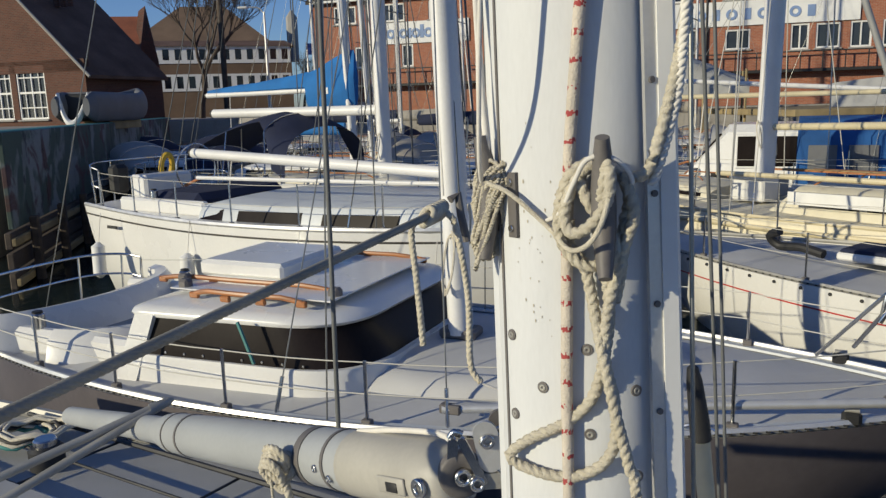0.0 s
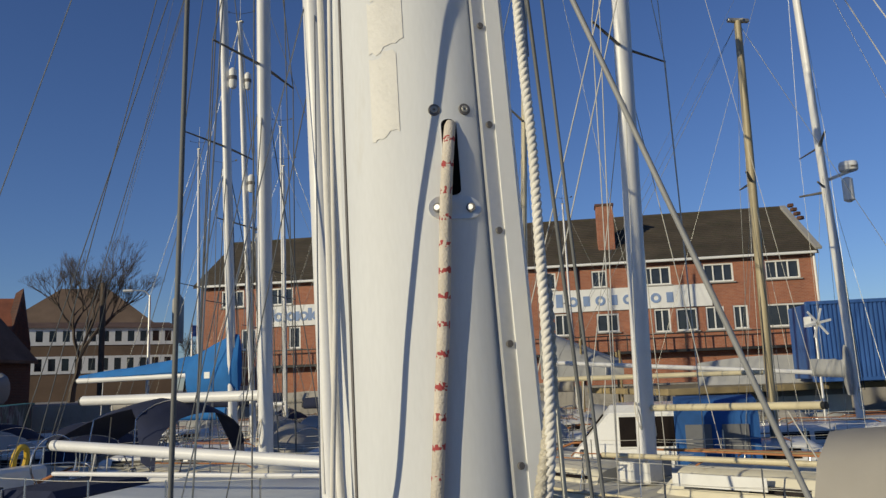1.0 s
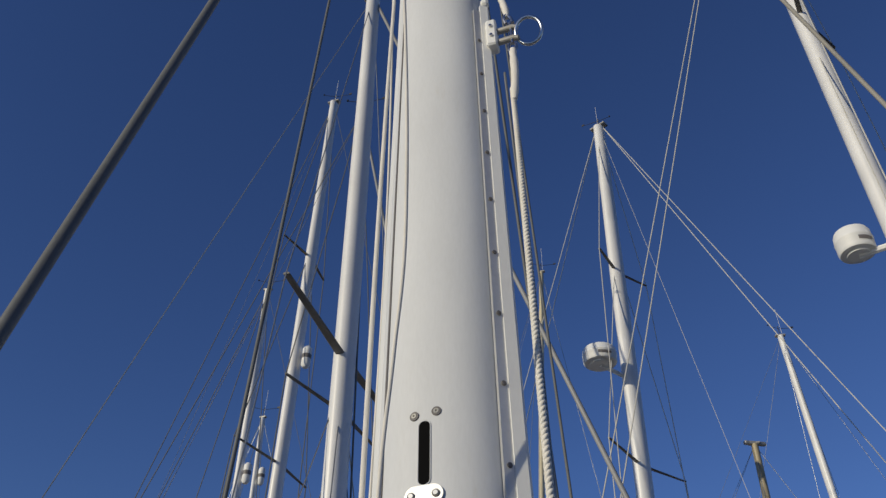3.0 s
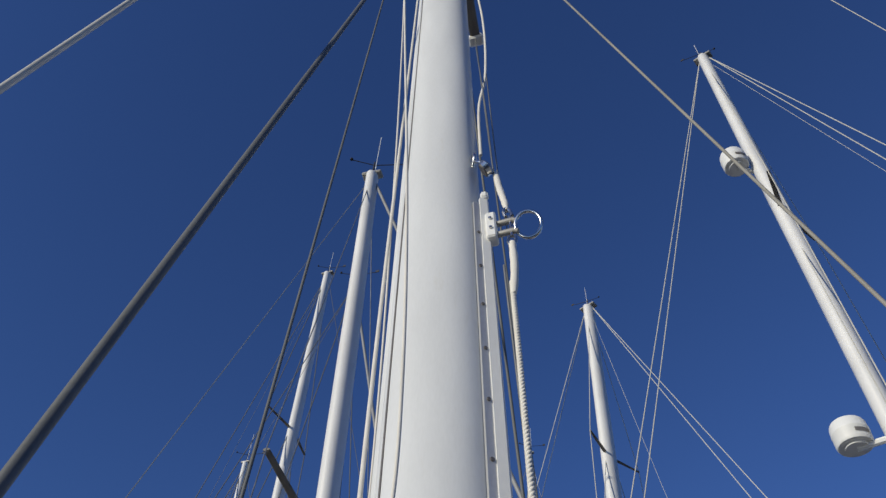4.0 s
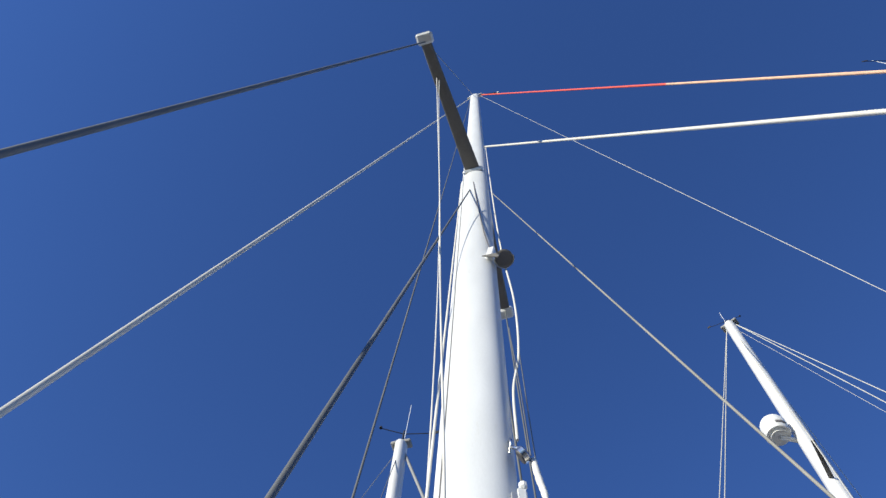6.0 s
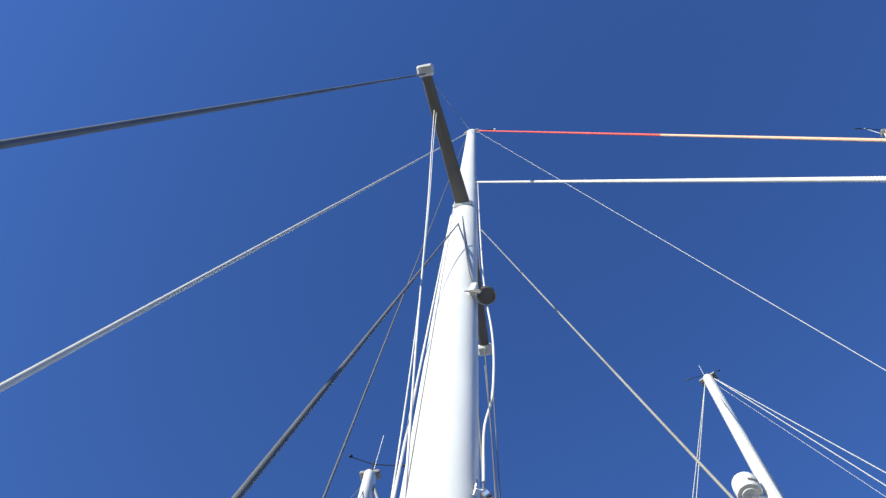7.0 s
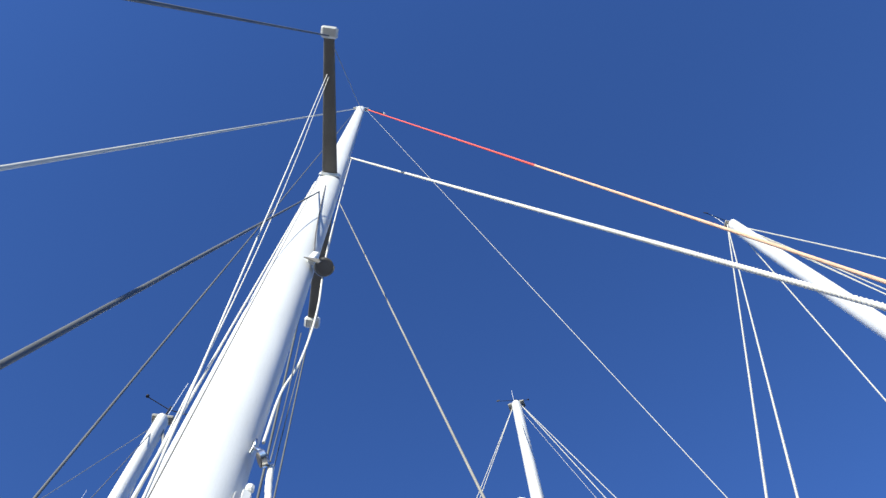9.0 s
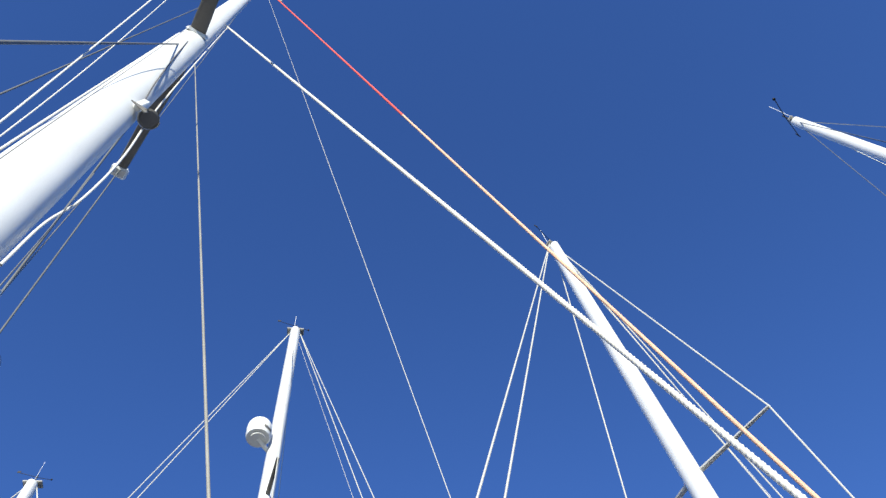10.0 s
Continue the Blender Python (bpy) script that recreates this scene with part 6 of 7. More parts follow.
# boom and gooseneck
BA, BB = Vector((-0.02, 0.955, 2.617)), Vector((-1.348, 2.64, 2.03))
bd = (BB - BA).normalized()
boom_ob = thing("boom", Matrix.Translation(BA), "weathered grey-white aluminium boom with rope lashings", "boom")


def bpart(name, geo, material, parent, label=""):
    return part(name, geo, material, parent, label, world_coords=True, sharp=55)


BR = 0.046
tube = bpart("boom_tube", Geo().tube([BA + bd * k for k in (0.17, 1.04, 1.07, 1.12, 1.14, 2.2)], [BR, BR, BR * 0.93, 0.036, 0.034, 0.032], 28), M_BOOM, boom_ob)
cap_ = bpart("end_casting", Geo().tube([BA + bd * k for k in (-0.062, -0.06, -0.05, -0.03, 0.0, 0.16, 0.176, 0.18)], [0.022, 0.031, 0.039, 0.045, 0.0475, 0.0485, 0.0485, 0.0462], 28), M_CAST, boom_ob, "beige cast boom end")
side = bd.cross(Vector((0, 0, 1))).normalized()
if side.y > 0:
    side = -side
upb = side.cross(bd).normalized()
if upb.z < 0:
    upb = -upb
for k, w_, mt in ((0.215, 0.008, M_GREYPL), (0.295, 0.02, M_GREYPL), (0.90, 0.010, M_GREYPL), (1.0, 0.006, M_GREYPL)):
    bpart("band", Geo().tube([BA + bd * k, BA + bd * (k + w_)], BR + 0.0016, 28), mt, tube)
bq = bd.to_track_quat("X", "Z").to_matrix().to_4x4()
bpart("slot_plate", Geo().box(BA + bd * 0.025 + side * 0.0485 - upb * 0.002, (0.062, 0.004, 0.022), m=bq, bev=0.0015), M_CAST, cap_)
bpart("slot", Geo().box(BA + bd * 0.022 + side * 0.0495 - upb * 0.004, (0.026, 0.0045, 0.013), m=bq, bev=0.001), M_BLACK, cap_)
bpart("bolt", Geo().disc(BA + bd * -0.035 + side * 0.0445, side, 0.0125, 0.006, 18, hole=0.005), M_STEEL, cap_)
bpart("bolt", Geo().disc(BA + bd * 0.24 + side * 0.0455, side, 0.006, 0.004, 14, hole=0.0025), M_STEEL, tube)
bpart("bolt", Geo().disc(BA + bd * 0.20 + side * 0.0455 - upb * 0.012, side, 0.006, 0.004, 14, hole=0.0025), M_STEEL, tube)
bpart("outhaul", Geo().tube(smooth_path([BA + bd * k + upb * u for k, u in ((0.17, 0.047), (0.06, 0.054), (-0.03, 0.054), (-0.055, 0.046), (-0.062, 0.034))], 0.02), 0.0042, 8), M_ROPEWHITE, tube, "thin white outhaul line")
gn = bpart("gooseneck", Geo().box((0.085, 0.945, 2.660), (0.05, 0.034, 0.05), bev=0.005), M_STEEL, boom_ob, "stainless gooseneck block")


def strap(a, b, r, y, th, material, name, parent=None):
    """A round-ended plate in an upright plane across the boom's end."""
    a, b = Vector((a[0], a[1])), Vector((b[0], b[1]))
    d = (b - a).normalized()
    w = math.atan2(d.y, d.x)
    out = [a + Vector((math.cos(w + math.pi / 2 + math.pi * k / 10), math.sin(w + math.pi / 2 + math.pi * k / 10))) * r for k in range(11)]
    out += [b + Vector((math.cos(w - math.pi / 2 + math.pi * k / 10), math.sin(w - math.pi / 2 + math.pi * k / 10))) * r for k in range(11)]
    return bpart(name, Geo().extrude([(p.x, p.y) for p in out], Matrix.Translation((0, y, 0)) @ pose(0, 0, 0, 90), th), material, parent or gn)


fs = Vector((0.18, -0.98, 0.05)).normalized()
bpart("sheave", Geo().disc((0.0154, 0.906, 2.6435), fs, 0.029, 0.014, 30, hole=0.010), M_GREYPL, gn, "dark grey fibre sheave")
bpart("sheave_hub", Geo().disc((0.0172, 0.899, 2.6425), fs, 0.0115, 0.012, 18, hole=0.0050), M_STEEL, gn)
bpart("pin", Geo().disc((0.0345, 0.889, 2.6370), fs, 0.0095, 0.008, 16, hole=0.0042), M_STEEL, gn)
strap((0.0070, 2.6860), (0.0055, 2.6600), 0.0062, 0.900, 0.008, M_STEEL, "fork")
strap((0.0180, 2.6900), (0.0420, 2.6400), 0.0052, 0.893, 0.007, M_STEEL, "fork")
strap((0.0350, 2.6370), (0.0620, 2.6380), 0.0100, 0.896, 0.006, M_DULLALU, "link")
strap((0.0455, 2.6990), (0.0520, 2.6640), 0.0148, 0.895, 0.005, M_ALU, "toggle_plate")
bpart("pin", Geo().disc((0.0470, 0.889, 2.6900), fs, 0.0090, 0.006, 18, hole=0.0040), M_STEEL, gn)
strap((0.0650, 2.7060), (0.0640, 2.6680), 0.0140, 0.915, 0.006, M_GREYPL, "toggle_plate")
bpart("pin", Geo().disc((0.0640, 0.908, 2.6960), fs, 0.0070, 0.006, 16, hole=0.0032), M_STEEL, gn)
bpart("clevis", Geo().tube(smooth_path([(0.0030, 0.900, 2.6900), (0.0090, 0.899, 2.6985), (0.0190, 0.898, 2.6960)], 0.004), 0.0042, 8), M_STEEL, gn)
bpart("hook", Geo().tube(smooth_path([(0.052, 0.897, 2.660), (0.066, 0.893, 2.648), (0.082, 0.890, 2.641), (0.088, 0.890, 2.61)], 0.006), 0.0048, 8), M_STEEL, gn)
kc = BA + bd * 0.335 + side * 0.056 - upb * 0.004
knot = bpart("lashing_knot", laid(Geo(), [kc + bd * (0.016 * math.sin(j * 0.9)) + upb * (0.022 * math.cos(j * 0.9)) + side * (0.010 * math.cos(j * 1.7) - 0.006) for j in range(9)], 0.0075), M_ROPE, boom_ob, "cream rope knot lashed to the boom")
rk = random.Random(5)
for k in range(5):
    a0, tl = rk.uniform(0, 6.28), rk.uniform(-0.9, 0.9)
    pts = []
    for j in range(8):
        w = a0 + j * 0.86
        q = bd * (0.021 * math.cos(w) * math.cos(tl) + 0.006 * math.sin(2 * w)) + upb * (0.024 * math.sin(w) - 0.006 * (k - 2)) + side * (0.004 + 0.011 * math.sin(w + tl) + 0.003 * k)
        pts.append(kc + q)
    bpart("rope_turn", laid(Geo(), pts, 0.0062), M_ROPE, knot)
for pts, r_ in (([kc - upb * 0.012 - bd * 0.01, kc - upb * 0.035 - bd * 0.018 + side * 0.006, kc - upb * 0.075 - bd * 0.022], 0.0068), ([kc - upb * 0.01 - bd * 0.002, kc - upb * 0.04 - bd * 0.005, kc - upb * 0.068 - bd * 0.012], 0.006),
                ([kc + bd * 0.02, kc + bd * 0.045 - upb * 0.012, kc + bd * 0.058 - upb * 0.045, kc + bd * 0.06 - upb * 0.085], 0.0026)):
    bpart("rope_end", laid(Geo(), pts, r_), M_ROPE, knot)

# tied-off stay crossing in front of the boom with two hanging rope tails
KN = Vector((-0.004, 1.477, 2.887))
LN = Vector((-0.416, 0.726, 2.806))
dl = (LN - KN).normalized()
tied = thing("tied_off_stay", Matrix.Translation(KN), "grey wire stay tied off with cream rope tails", "rigging")
g = Geo()
twisted(g, [KN, KN.lerp(LN, 0.5), LN, LN + dl * 0.45], 0.0074, 7, 28, 0.062, 0.14, 0.004)
part("stay", g, M_STAY, tied, "thick grey wire", world_coords=True, sharp=80)
g = Geo()
for k in range(5):
    c = KN + dl * (0.012 * k)
    pts = [c + Vector((0.013 * math.cos(1.05 * j), 0.013 * math.sin(1.05 * j) * 0.6, 0.016 * math.sin(1.05 * j + 0.6))) for j in range(8)]
    g.tube(smooth_path(pts, 0.006), 0.006, 7)
part("lashing", g, M_ROPE, tied, "knotted cream rope", world_coords=True, sharp=80)
part("shackle", Geo().tube([KN + Vector((0.02, 0, 0.02)), KN + Vector((0.035, 0.01, 0.03)), KN + Vector((0.04, 0, -0.01)), KN + Vector((0.05, 0, -0.06))], 0.008, 8), M_GREYPL, tied, world_coords=True)
for pts in (((-0.03, 1.46, 2.875), (-0.056, 1.443, 2.86), (-0.050, 1.408, 2.78), (-0.044, 1.39, 2.71), (-0.040, 1.375, 2.655)), ((0.01, 1.46, 2.885), (0.025, 1.444, 2.86), (0.044, 1.418, 2.735), (0.045, 1.383, 2.618), (0.063, 1.37, 2.584))):
    g = Geo()
    laid(g, pts, 0.0066)
    part("rope_tail", g, M_ROPE, tied, "hanging cream rope tail", world_coords=True, sharp=80)
part("cord", Geo().tube(sag((0.063, 1.37, 2.584), (0.16, 1.36, 2.56), 0.006), 0.0022, 6), M_ROPEWHITE, tied, world_coords=True)

# boat hook standing beside the mast
hook = thing("boat_hook", Matrix.Translation((0.60, 1.33, 1.2)), "wooden boat hook with a black plastic end standing on the deck", "boat hook")
part("pole", Geo().tube([(0.60, 1.33, 1.20), (0.452, 1.33, 2.42)], [0.0165, 0.0155], 14), M_GOLD, hook, "worn tan wooden pole", world_coords=True)
part("sleeve", Geo().tube([(0.4535, 1.33, 2.41), (0.449, 1.33, 2.445), (0.438, 1.33, 2.52), (0.434, 1.33, 2.545), (0.433, 1.33, 2.55)], [0.0185, 0.0180, 0.0140, 0.0100, 0.004], 14), M_BLACK, hook, "black plastic end", world_coords=True)

# poles, coil and gear on our own side deck
gear_m = Matrix.Translation((-1.4, 2.4, 1.6))
AP = Vector((-0.735, 1.965, 2.335))
fold = thing("folded_poles", gear_m, "two grey aluminium poles stowed in a narrow V", "pole")
for e in (Vector((-1.55, 1.45, 2.10)), Vector((-1.45, 1.42, 2.02))):
    pl_ = part("pole", Geo().tube([AP, AP + (e - AP).normalized() * 0.03, e], [0.008, 0.011, 0.011], 12), M_DULLALU, fold, world_coords=True)
part("pole_joint", Geo().tube([AP + Vector((0.012, 0.006, 0.004)), AP, AP - Vector((0.04, 0.025, 0.012))], [0.004, 0.012, 0.015], 12), M_DULLALU, fold, world_coords=True)
part("prop", Geo().tube([(-1.5, 1.43, 2.06), (-1.5, 1.43, 1.5)], 0.014, 8), M_ALU, fold, world_coords=True)
om = own.matrix_world.copy()
for off, r_ in ((1.93, 0.014), (1.62, 0.008), (1.32, 0.008), (1.02, 0.008)):
    pts = [om @ Vector((-4.4 + 0.5 * k, off * (0.955 + 0.045 * k / 7), 1.205)) for k in range(8)]
    part("deck_seam", Geo().tube(pts, r_, 6), M_BLACK, own, world_coords=True)
for x in (-3.55, -2.62, -1.8):
    part("deck_seam", Geo().tube([om @ Vector((x, 1.0, 1.207)), om @ Vector((x, 1.92, 1.19))], 0.007, 6), M_BLACK, own, world_coords=True)
coil = thing("rope_coil", Matrix.Translation((-2.45, 4.2, 1.25)), "dark green and cream rope coiled on the side deck", "rope")
for k in range(4):
    g = Geo()
    for q in range(2):
        n_ = 20
        g.tube([(-2.45 + (0.13 + 0.03 * q + 0.015 * k) * math.cos(6.283 * j / n_) + 0.03 * k, 4.2 + (0.12 + 0.03 * q) * math.sin(6.283 * j / n_), 1.28 + 0.018 * k + 0.012 * math.sin(j * 1.9 + k)) for j in range(n_)], 0.012, 7, closed=True)
    part("coil_turn", g, (M_TEAL, M_ROPE, M_BLACK, M_ROPE)[k], coil, world_coords=True, sharp=80)
wn_ = thing("deck_winch", Matrix.Translation((-2.15, 3.9, 1.24)), "black and chrome sheet winch on the coaming", "winch")
part("drum", Geo().disc((-2.15, 3.9, 1.24), (0, 0, 1), 0.09, 0.12, 18), M_BLACK, wn_, world_coords=True)
part("cap", Geo().disc((-2.15, 3.9, 1.36), (0, 0, 1), 0.06, 0.04, 18), M_STEEL, wn_, world_coords=True)
box_ = thing("deck_locker", Matrix.Translation((-2.15, 3.9, 1.24)), "grey deck locker lid with pale edging", "locker")
part("lid", Geo().box((-2.25, 3.45, 1.27), (0.8, 0.4, 0.04), m=pose(0, 0, 0, 0, 0, -30), bev=0.03), M_DECK, box_, world_coords=True)
part("edging", Geo().box((-2.25, 3.45, 1.255), (0.84, 0.44, 0.03), m=pose(0, 0, 0, 0, 0, -30), bev=0.01), M_WHITE, box_, world_coords=True)

for ob in (boom_ob, tied, fold, coil, wn_, box_):       # all this gear lies at the same small drop below the mast fittings
    ob.matrix_world = Matrix.Translation((0, 0, -0.071)) @ ob.matrix_world


# ---- cabin fittings of the neighbouring dark-hulled yacht ----
RZ = 1.05 + 0.6
ht = part("sliding_hatch", Geo().box((-1.85, 0.12, RZ + 0.105), (0.86, 0.95, 0.13), bev=0.025), M_GEL, boat_a, "white sliding hatch cover")
part("hatch_top", Geo().box((-1.85, 0.12, RZ + 0.172), (0.78, 0.87, 0.008), bev=0.003), M_GEL, ht)
for (a, b, y) in ((-2.5, -0.8, -0.55), (-1.83, -0.85, -0.93), (-2.3, -0.7, 0.78)):
    pts = []
    n = 12
    for j in range(n + 1):
        t = j / n
        pts.append((a + (b - a) * t, y - 0.04 * math.sin(math.pi * t), RZ + 0.045 + 0.035 * math.sin(math.pi * min(1, t * 5, (1 - t) * 5) / 2)))
    gr = part("grab_rail", Geo().tube(pts, 0.017, 8, flat=1.2), M_TEAK, boat_a, "curved varnished teak grab rail")
    for t in (0.0, 0.33, 0.66, 1.0):
        part("foot", Geo().box((a + (b - a) * t, y - 0.04 * math.sin(math.pi * t), RZ + 0.035), (0.09, 0.035, 0.05), bev=0.01), M_TEAK, gr)
for x, y in ((-2.2, -0.62), (-2.05, -0.78), (-0.72, -0.68)):
    v = part("vent", Geo().box((x, y, RZ + 0.07), (0.1, 0.09, 0.09), bev=0.02), M_GREYPL, boat_a, "small grey dorade vent")
part("roof_panel", Geo().box((-1.4, 0.0, RZ + 0.048), (1.5, 1.7, 0.012), bev=0.004), M_GEL, boat_a, "white non-slip roof panel")
part("window_strut", Geo().tube([(-1.05, -1.26, 1.32), (-1.2, -1.22, 1.6)], 0.014, 6), M_TEAL, boat_a, "teal folding strut across the window")
fx = part("mast_step", Geo().box((0, 0, 1.3), (0.3, 0.22, 0.08), bev=0.02), M_GREYPL, boat_a)
sp = part("spinnaker_pole", Geo().tube([(0.4, -1.28, 1.2), (3.0, -0.55, 1.32)], 0.03, 12), M_ALU, boat_a, "aluminium pole stowed on deck")
for k in (0.02, 0.98):
    c = Vector((0.4, -1.28, 1.2)).lerp(Vector((3.0, -0.55, 1.32)), k)
    part("pole_end", Geo().box(c, (0.14, 0.06, 0.06)), M_GREYPL, sp)
for k, (x, y) in enumerate(((1.9, -0.95), (0.9, -1.25))):
    part("deck_cleat", Geo().tube([(x - 0.1, y, 1.16), (x - 0.04, y, 1.18), (x + 0.04, y, 1.18), (x + 0.1, y, 1.16)], 0.014, 8), M_STEEL, boat_a)
part("mooring_rope", Geo().tube(smooth_path([(0.9, -1.25, 1.16), (0.5, -1.4, 1.1), (0.0, -1.5, 1.08), (-0.6, -1.75, 0.9)], 0.05), 0.012, 8), M_ROPEWHITE, boat_a)

# ---- the white yacht beyond: deck gear ----
part("side_rail_tube", Geo().tube([(-4.0, -1.15, 2.08), (0.6, -0.95, 2.1)], 0.03, 8), M_SPAR, boat_b, "white pole stowed on the coachroof")
part("life_ring", Geo().tube([(-6.45 + 0.05 * math.sin(a), 0.2 + 0.12 * math.cos(a), 2.1 + 0.22 * math.sin(a)) for a in (6.283 * k / 18 for k in range(18))], 0.05, 8, closed=True), M_YELLOW, boat_b, "yellow horseshoe lifebuoy")
part("outboard", Geo().box((-6.6, -0.7, 1.95), (0.25, 0.3, 0.5), bev=0.06), M_BLACK, boat_b, "dark outboard clamped to the rail")
part("stern_box", Geo().box((-6.1, -0.2, 1.8), (0.45, 1.0, 0.45), bev=0.05), M_GEL, boat_b)
wheel = [(-5.4, 0.42 * math.cos(a), 2.1 + 0.42 * math.sin(a)) for a in (6.283 * k / 24 for k in range(24))]
part("wheel", Geo().tube(wheel, 0.015, 8, closed=True), M_STEEL, boat_b, "stainless steering wheel")
part("deck_cover", Geo().box((-4.65, -0.2, 1.70), (1.25, 1.9, 0.26), bev=0.1), M_NAVY, boat_b, "navy cockpit cover")
for k in range(4):
    x = -5.5 + 2.1 * k
    fd = part("fender", Geo().tube([(x, -1.92, 1.1), (x, -1.94, 1.04), (x, -1.95, 0.6), (x, -1.94, 0.54)], [0.03, 0.1, 0.1, 0.03], 12), M_WHITE, boat_b, "white fender")
    part("lanyard", Geo().tube([(x, -1.92, 1.1), (x, -1.84, 1.55)], 0.006, 5), M_ROPEWHITE, fd)
part("port_hole_label", Geo().box((-5.5, -1.66, 1.3), (0.26, 0.01, 0.05), bev=0.002), M_BLACK, boat_b, "short dark lettering bars").rotation_euler = (0, 0, 0)

# ---- the red-striped yacht: foredeck gear and canvas ----
zc = 1.14
for k in range(17):
    x = 0.9 + 0.34 * k
    u = (x + 5.2) / 11.8
    part("fairlead", Geo().disc((x, boat_c_half(u) + 0.002, boat_c_sheer(u) - 0.045), (0.1, 1, 0.1), 0.019, 0.012, 10, hole=0.006), M_BLACK, boat_c, "small black fairlead below the toe rail")
part("deck_hatch", Geo().box((2.6, 0.15, zc + 0.1), (0.75, 0.7, 0.09), bev=0.02), M_GEL, boat_c)
part("hatch_cloth", Geo().box((2.6, 0.15, zc + 0.16), (0.7, 0.66, 0.05), bev=0.02), M_NAVY, boat_c, "navy hatch cover")
part("black_bag", Geo().tube(smooth_path([(3.2, 0.3, zc + 0.06), (3.5, 0.25, zc + 0.1), (3.8, 0.2, zc + 0.08), (3.9, 0.25, zc + 0.2), (3.75, 0.3, zc + 0.28)], 0.05), 0.055, 10), M_BLACK, boat_c, "black canvas roll on the foredeck")
tent = Geo()
rings = []
rt = random.Random(12)
for k in range(21):
    t = k / 20
    x = 1.9 - 2.6 * t
    z = zc + 0.25
    h = 1.15 * (0.92 + 0.08 * math.sin(3 * t))
    j = lambda q: rt.uniform(-q, q)  # noqa: E731
    rings.append([(x, -1.0 + j(0.02), z - 0.15), (x, -0.95 + j(0.015), z), (x, -0.76, z + h * 0.36 + j(0.02)), (x, -0.55 + j(0.012), z + h * 0.72), (x, 0.0, z + h + j(0.008)), (x, 0.55 + j(0.012), z + h * 0.72), (x, 0.76, z + h * 0.36 + j(0.02)), (x, 0.95 + j(0.015), z), (x, 1.0 + j(0.02), z - 0.15)])
tent.loft(rings, closed=False)
tent.f += [tuple(range(9)), tuple(range(20 * 9, 21 * 9))]
tent_ob = part("boom_tent", tent, M_BEIGE, boat_c, "beige canvas tent over the deck", sharp=70)
for q in (2, 6):
    part("seam", Geo().tube([Vector(r_[q]) + Vector((0, 0.004 if q > 4 else -0.004, 0)) for r_ in rings], 0.006, 6), M_GRIME, tent_ob)
for k in (1, 4, 7):
    x = 1.9 - 2.6 * k / 8
    part("tent_strap", Geo().tube([(x, -1.005, zc + 0.12), (x, -0.96, zc + 0.26), (x, -0.86, zc + 0.45)], 0.008, 5), M_BLACK, boat_c)

# ---- cockpit enclosure, wheelhouse and clutter beyond ----
wh_m = Matrix.Translation((6.9, 16.6, 0)) @ pose(0, 0, 0, 0, 0, 155)
wheel_boat = thing("motor_cruiser", wh_m, "white motor cruiser with wheelhouse and blue canvas enclosure", "boat", "moored boats")
rings = []
for k in range(13):
    t = k / 12
    x = -4.0 + 7.6 * t
    b = 1.5 * (0.9 + 0.1 * t if t < 0.5 else max(1 - ((t - 0.5) / 0.5) ** 2.2, 0.02))
    z = 1.2 + 0.4 * t ** 2
    rings.append([(x, b, z), (x - 0.3 * t * t, b * 0.9, 0.2), (x - 0.5 * t * t, b * 0.6, -0.3), (x - 0.5 * t * t, -b * 0.6, -0.3), (x - 0.3 * t * t, -b * 0.9, 0.2), (x, -b, z)])
g = Geo().loft(rings, closed=True)
part("hull", g, M_GEL, wheel_boat, sharp=40)
g = Geo().loft([[(-0.6, y, z) for y, z in ((-1.15, 1.25), (-1.1, 2.3), (-0.9, 2.45), (0.9, 2.45), (1.1, 2.3), (1.15, 1.25))], [(0.7, y, z) for y, z in ((-1.1, 1.25), (-1.0, 2.3), (-0.8, 2.45), (0.8, 2.45), (1.0, 2.3), (1.1, 1.25))], [(1.5, y, z) for y, z in ((-1.0, 1.3), (-0.95, 1.45), (-0.8, 1.5), (0.8, 1.5), (0.95, 1.45), (1.0, 1.3))]])
wh = part("wheelhouse", g, M_GEL, wheel_boat, "white wheelhouse")
for y in (-1.13, 1.13):
    for x in (-0.35, 0.25):
        part("window_frame", Geo().box((x, y * 0.97, 1.92), (0.58, 0.05, 0.70), bev=0.02), M_WHITE, wh)
        part("side_window", Geo().box((x, y * 0.97, 1.92), (0.50, 0.075, 0.60), bev=0.01), M_ACRYL, wh)
for y in (-0.5, 0.5):
    part("windscreen", Geo().box((1.08, y, 1.98), (0.04, 0.8, 0.75), m=pose(0, 0, 0, 0, -40, 0), bev=0.01), M_ACRYL, wh)
part("name_bar", Geo().box((0.6, 1.13, 1.42), (0.8, 0.02, 0.12), bev=0.003), M_BLACK, wh, "dark lettering bar")
g = Geo().loft([[(x, -1.25, 1.2), (x, -1.22, 2.2), (x, -0.9, 2.5), (x, 0, 2.58), (x, 0.9, 2.5), (x, 1.22, 2.2), (x, 1.25, 1.2)] for x in (-2.2, -1.8, -1.2, -0.6)], closed=False)
g.f += [tuple(range(7)), tuple(range(21, 28))]
cv = part("canvas_enclosure", g, M_BLUEDARK, wheel_boat, "blue canvas cockpit enclosure", sharp=60)
for x in (-1.75, -1.05):
    part("clear_panel", Geo().box((x, 1.265, 1.8), (0.5, 0.02, 0.5), bev=0.005), M_RUBBER, cv, "cloudy clear window panel")
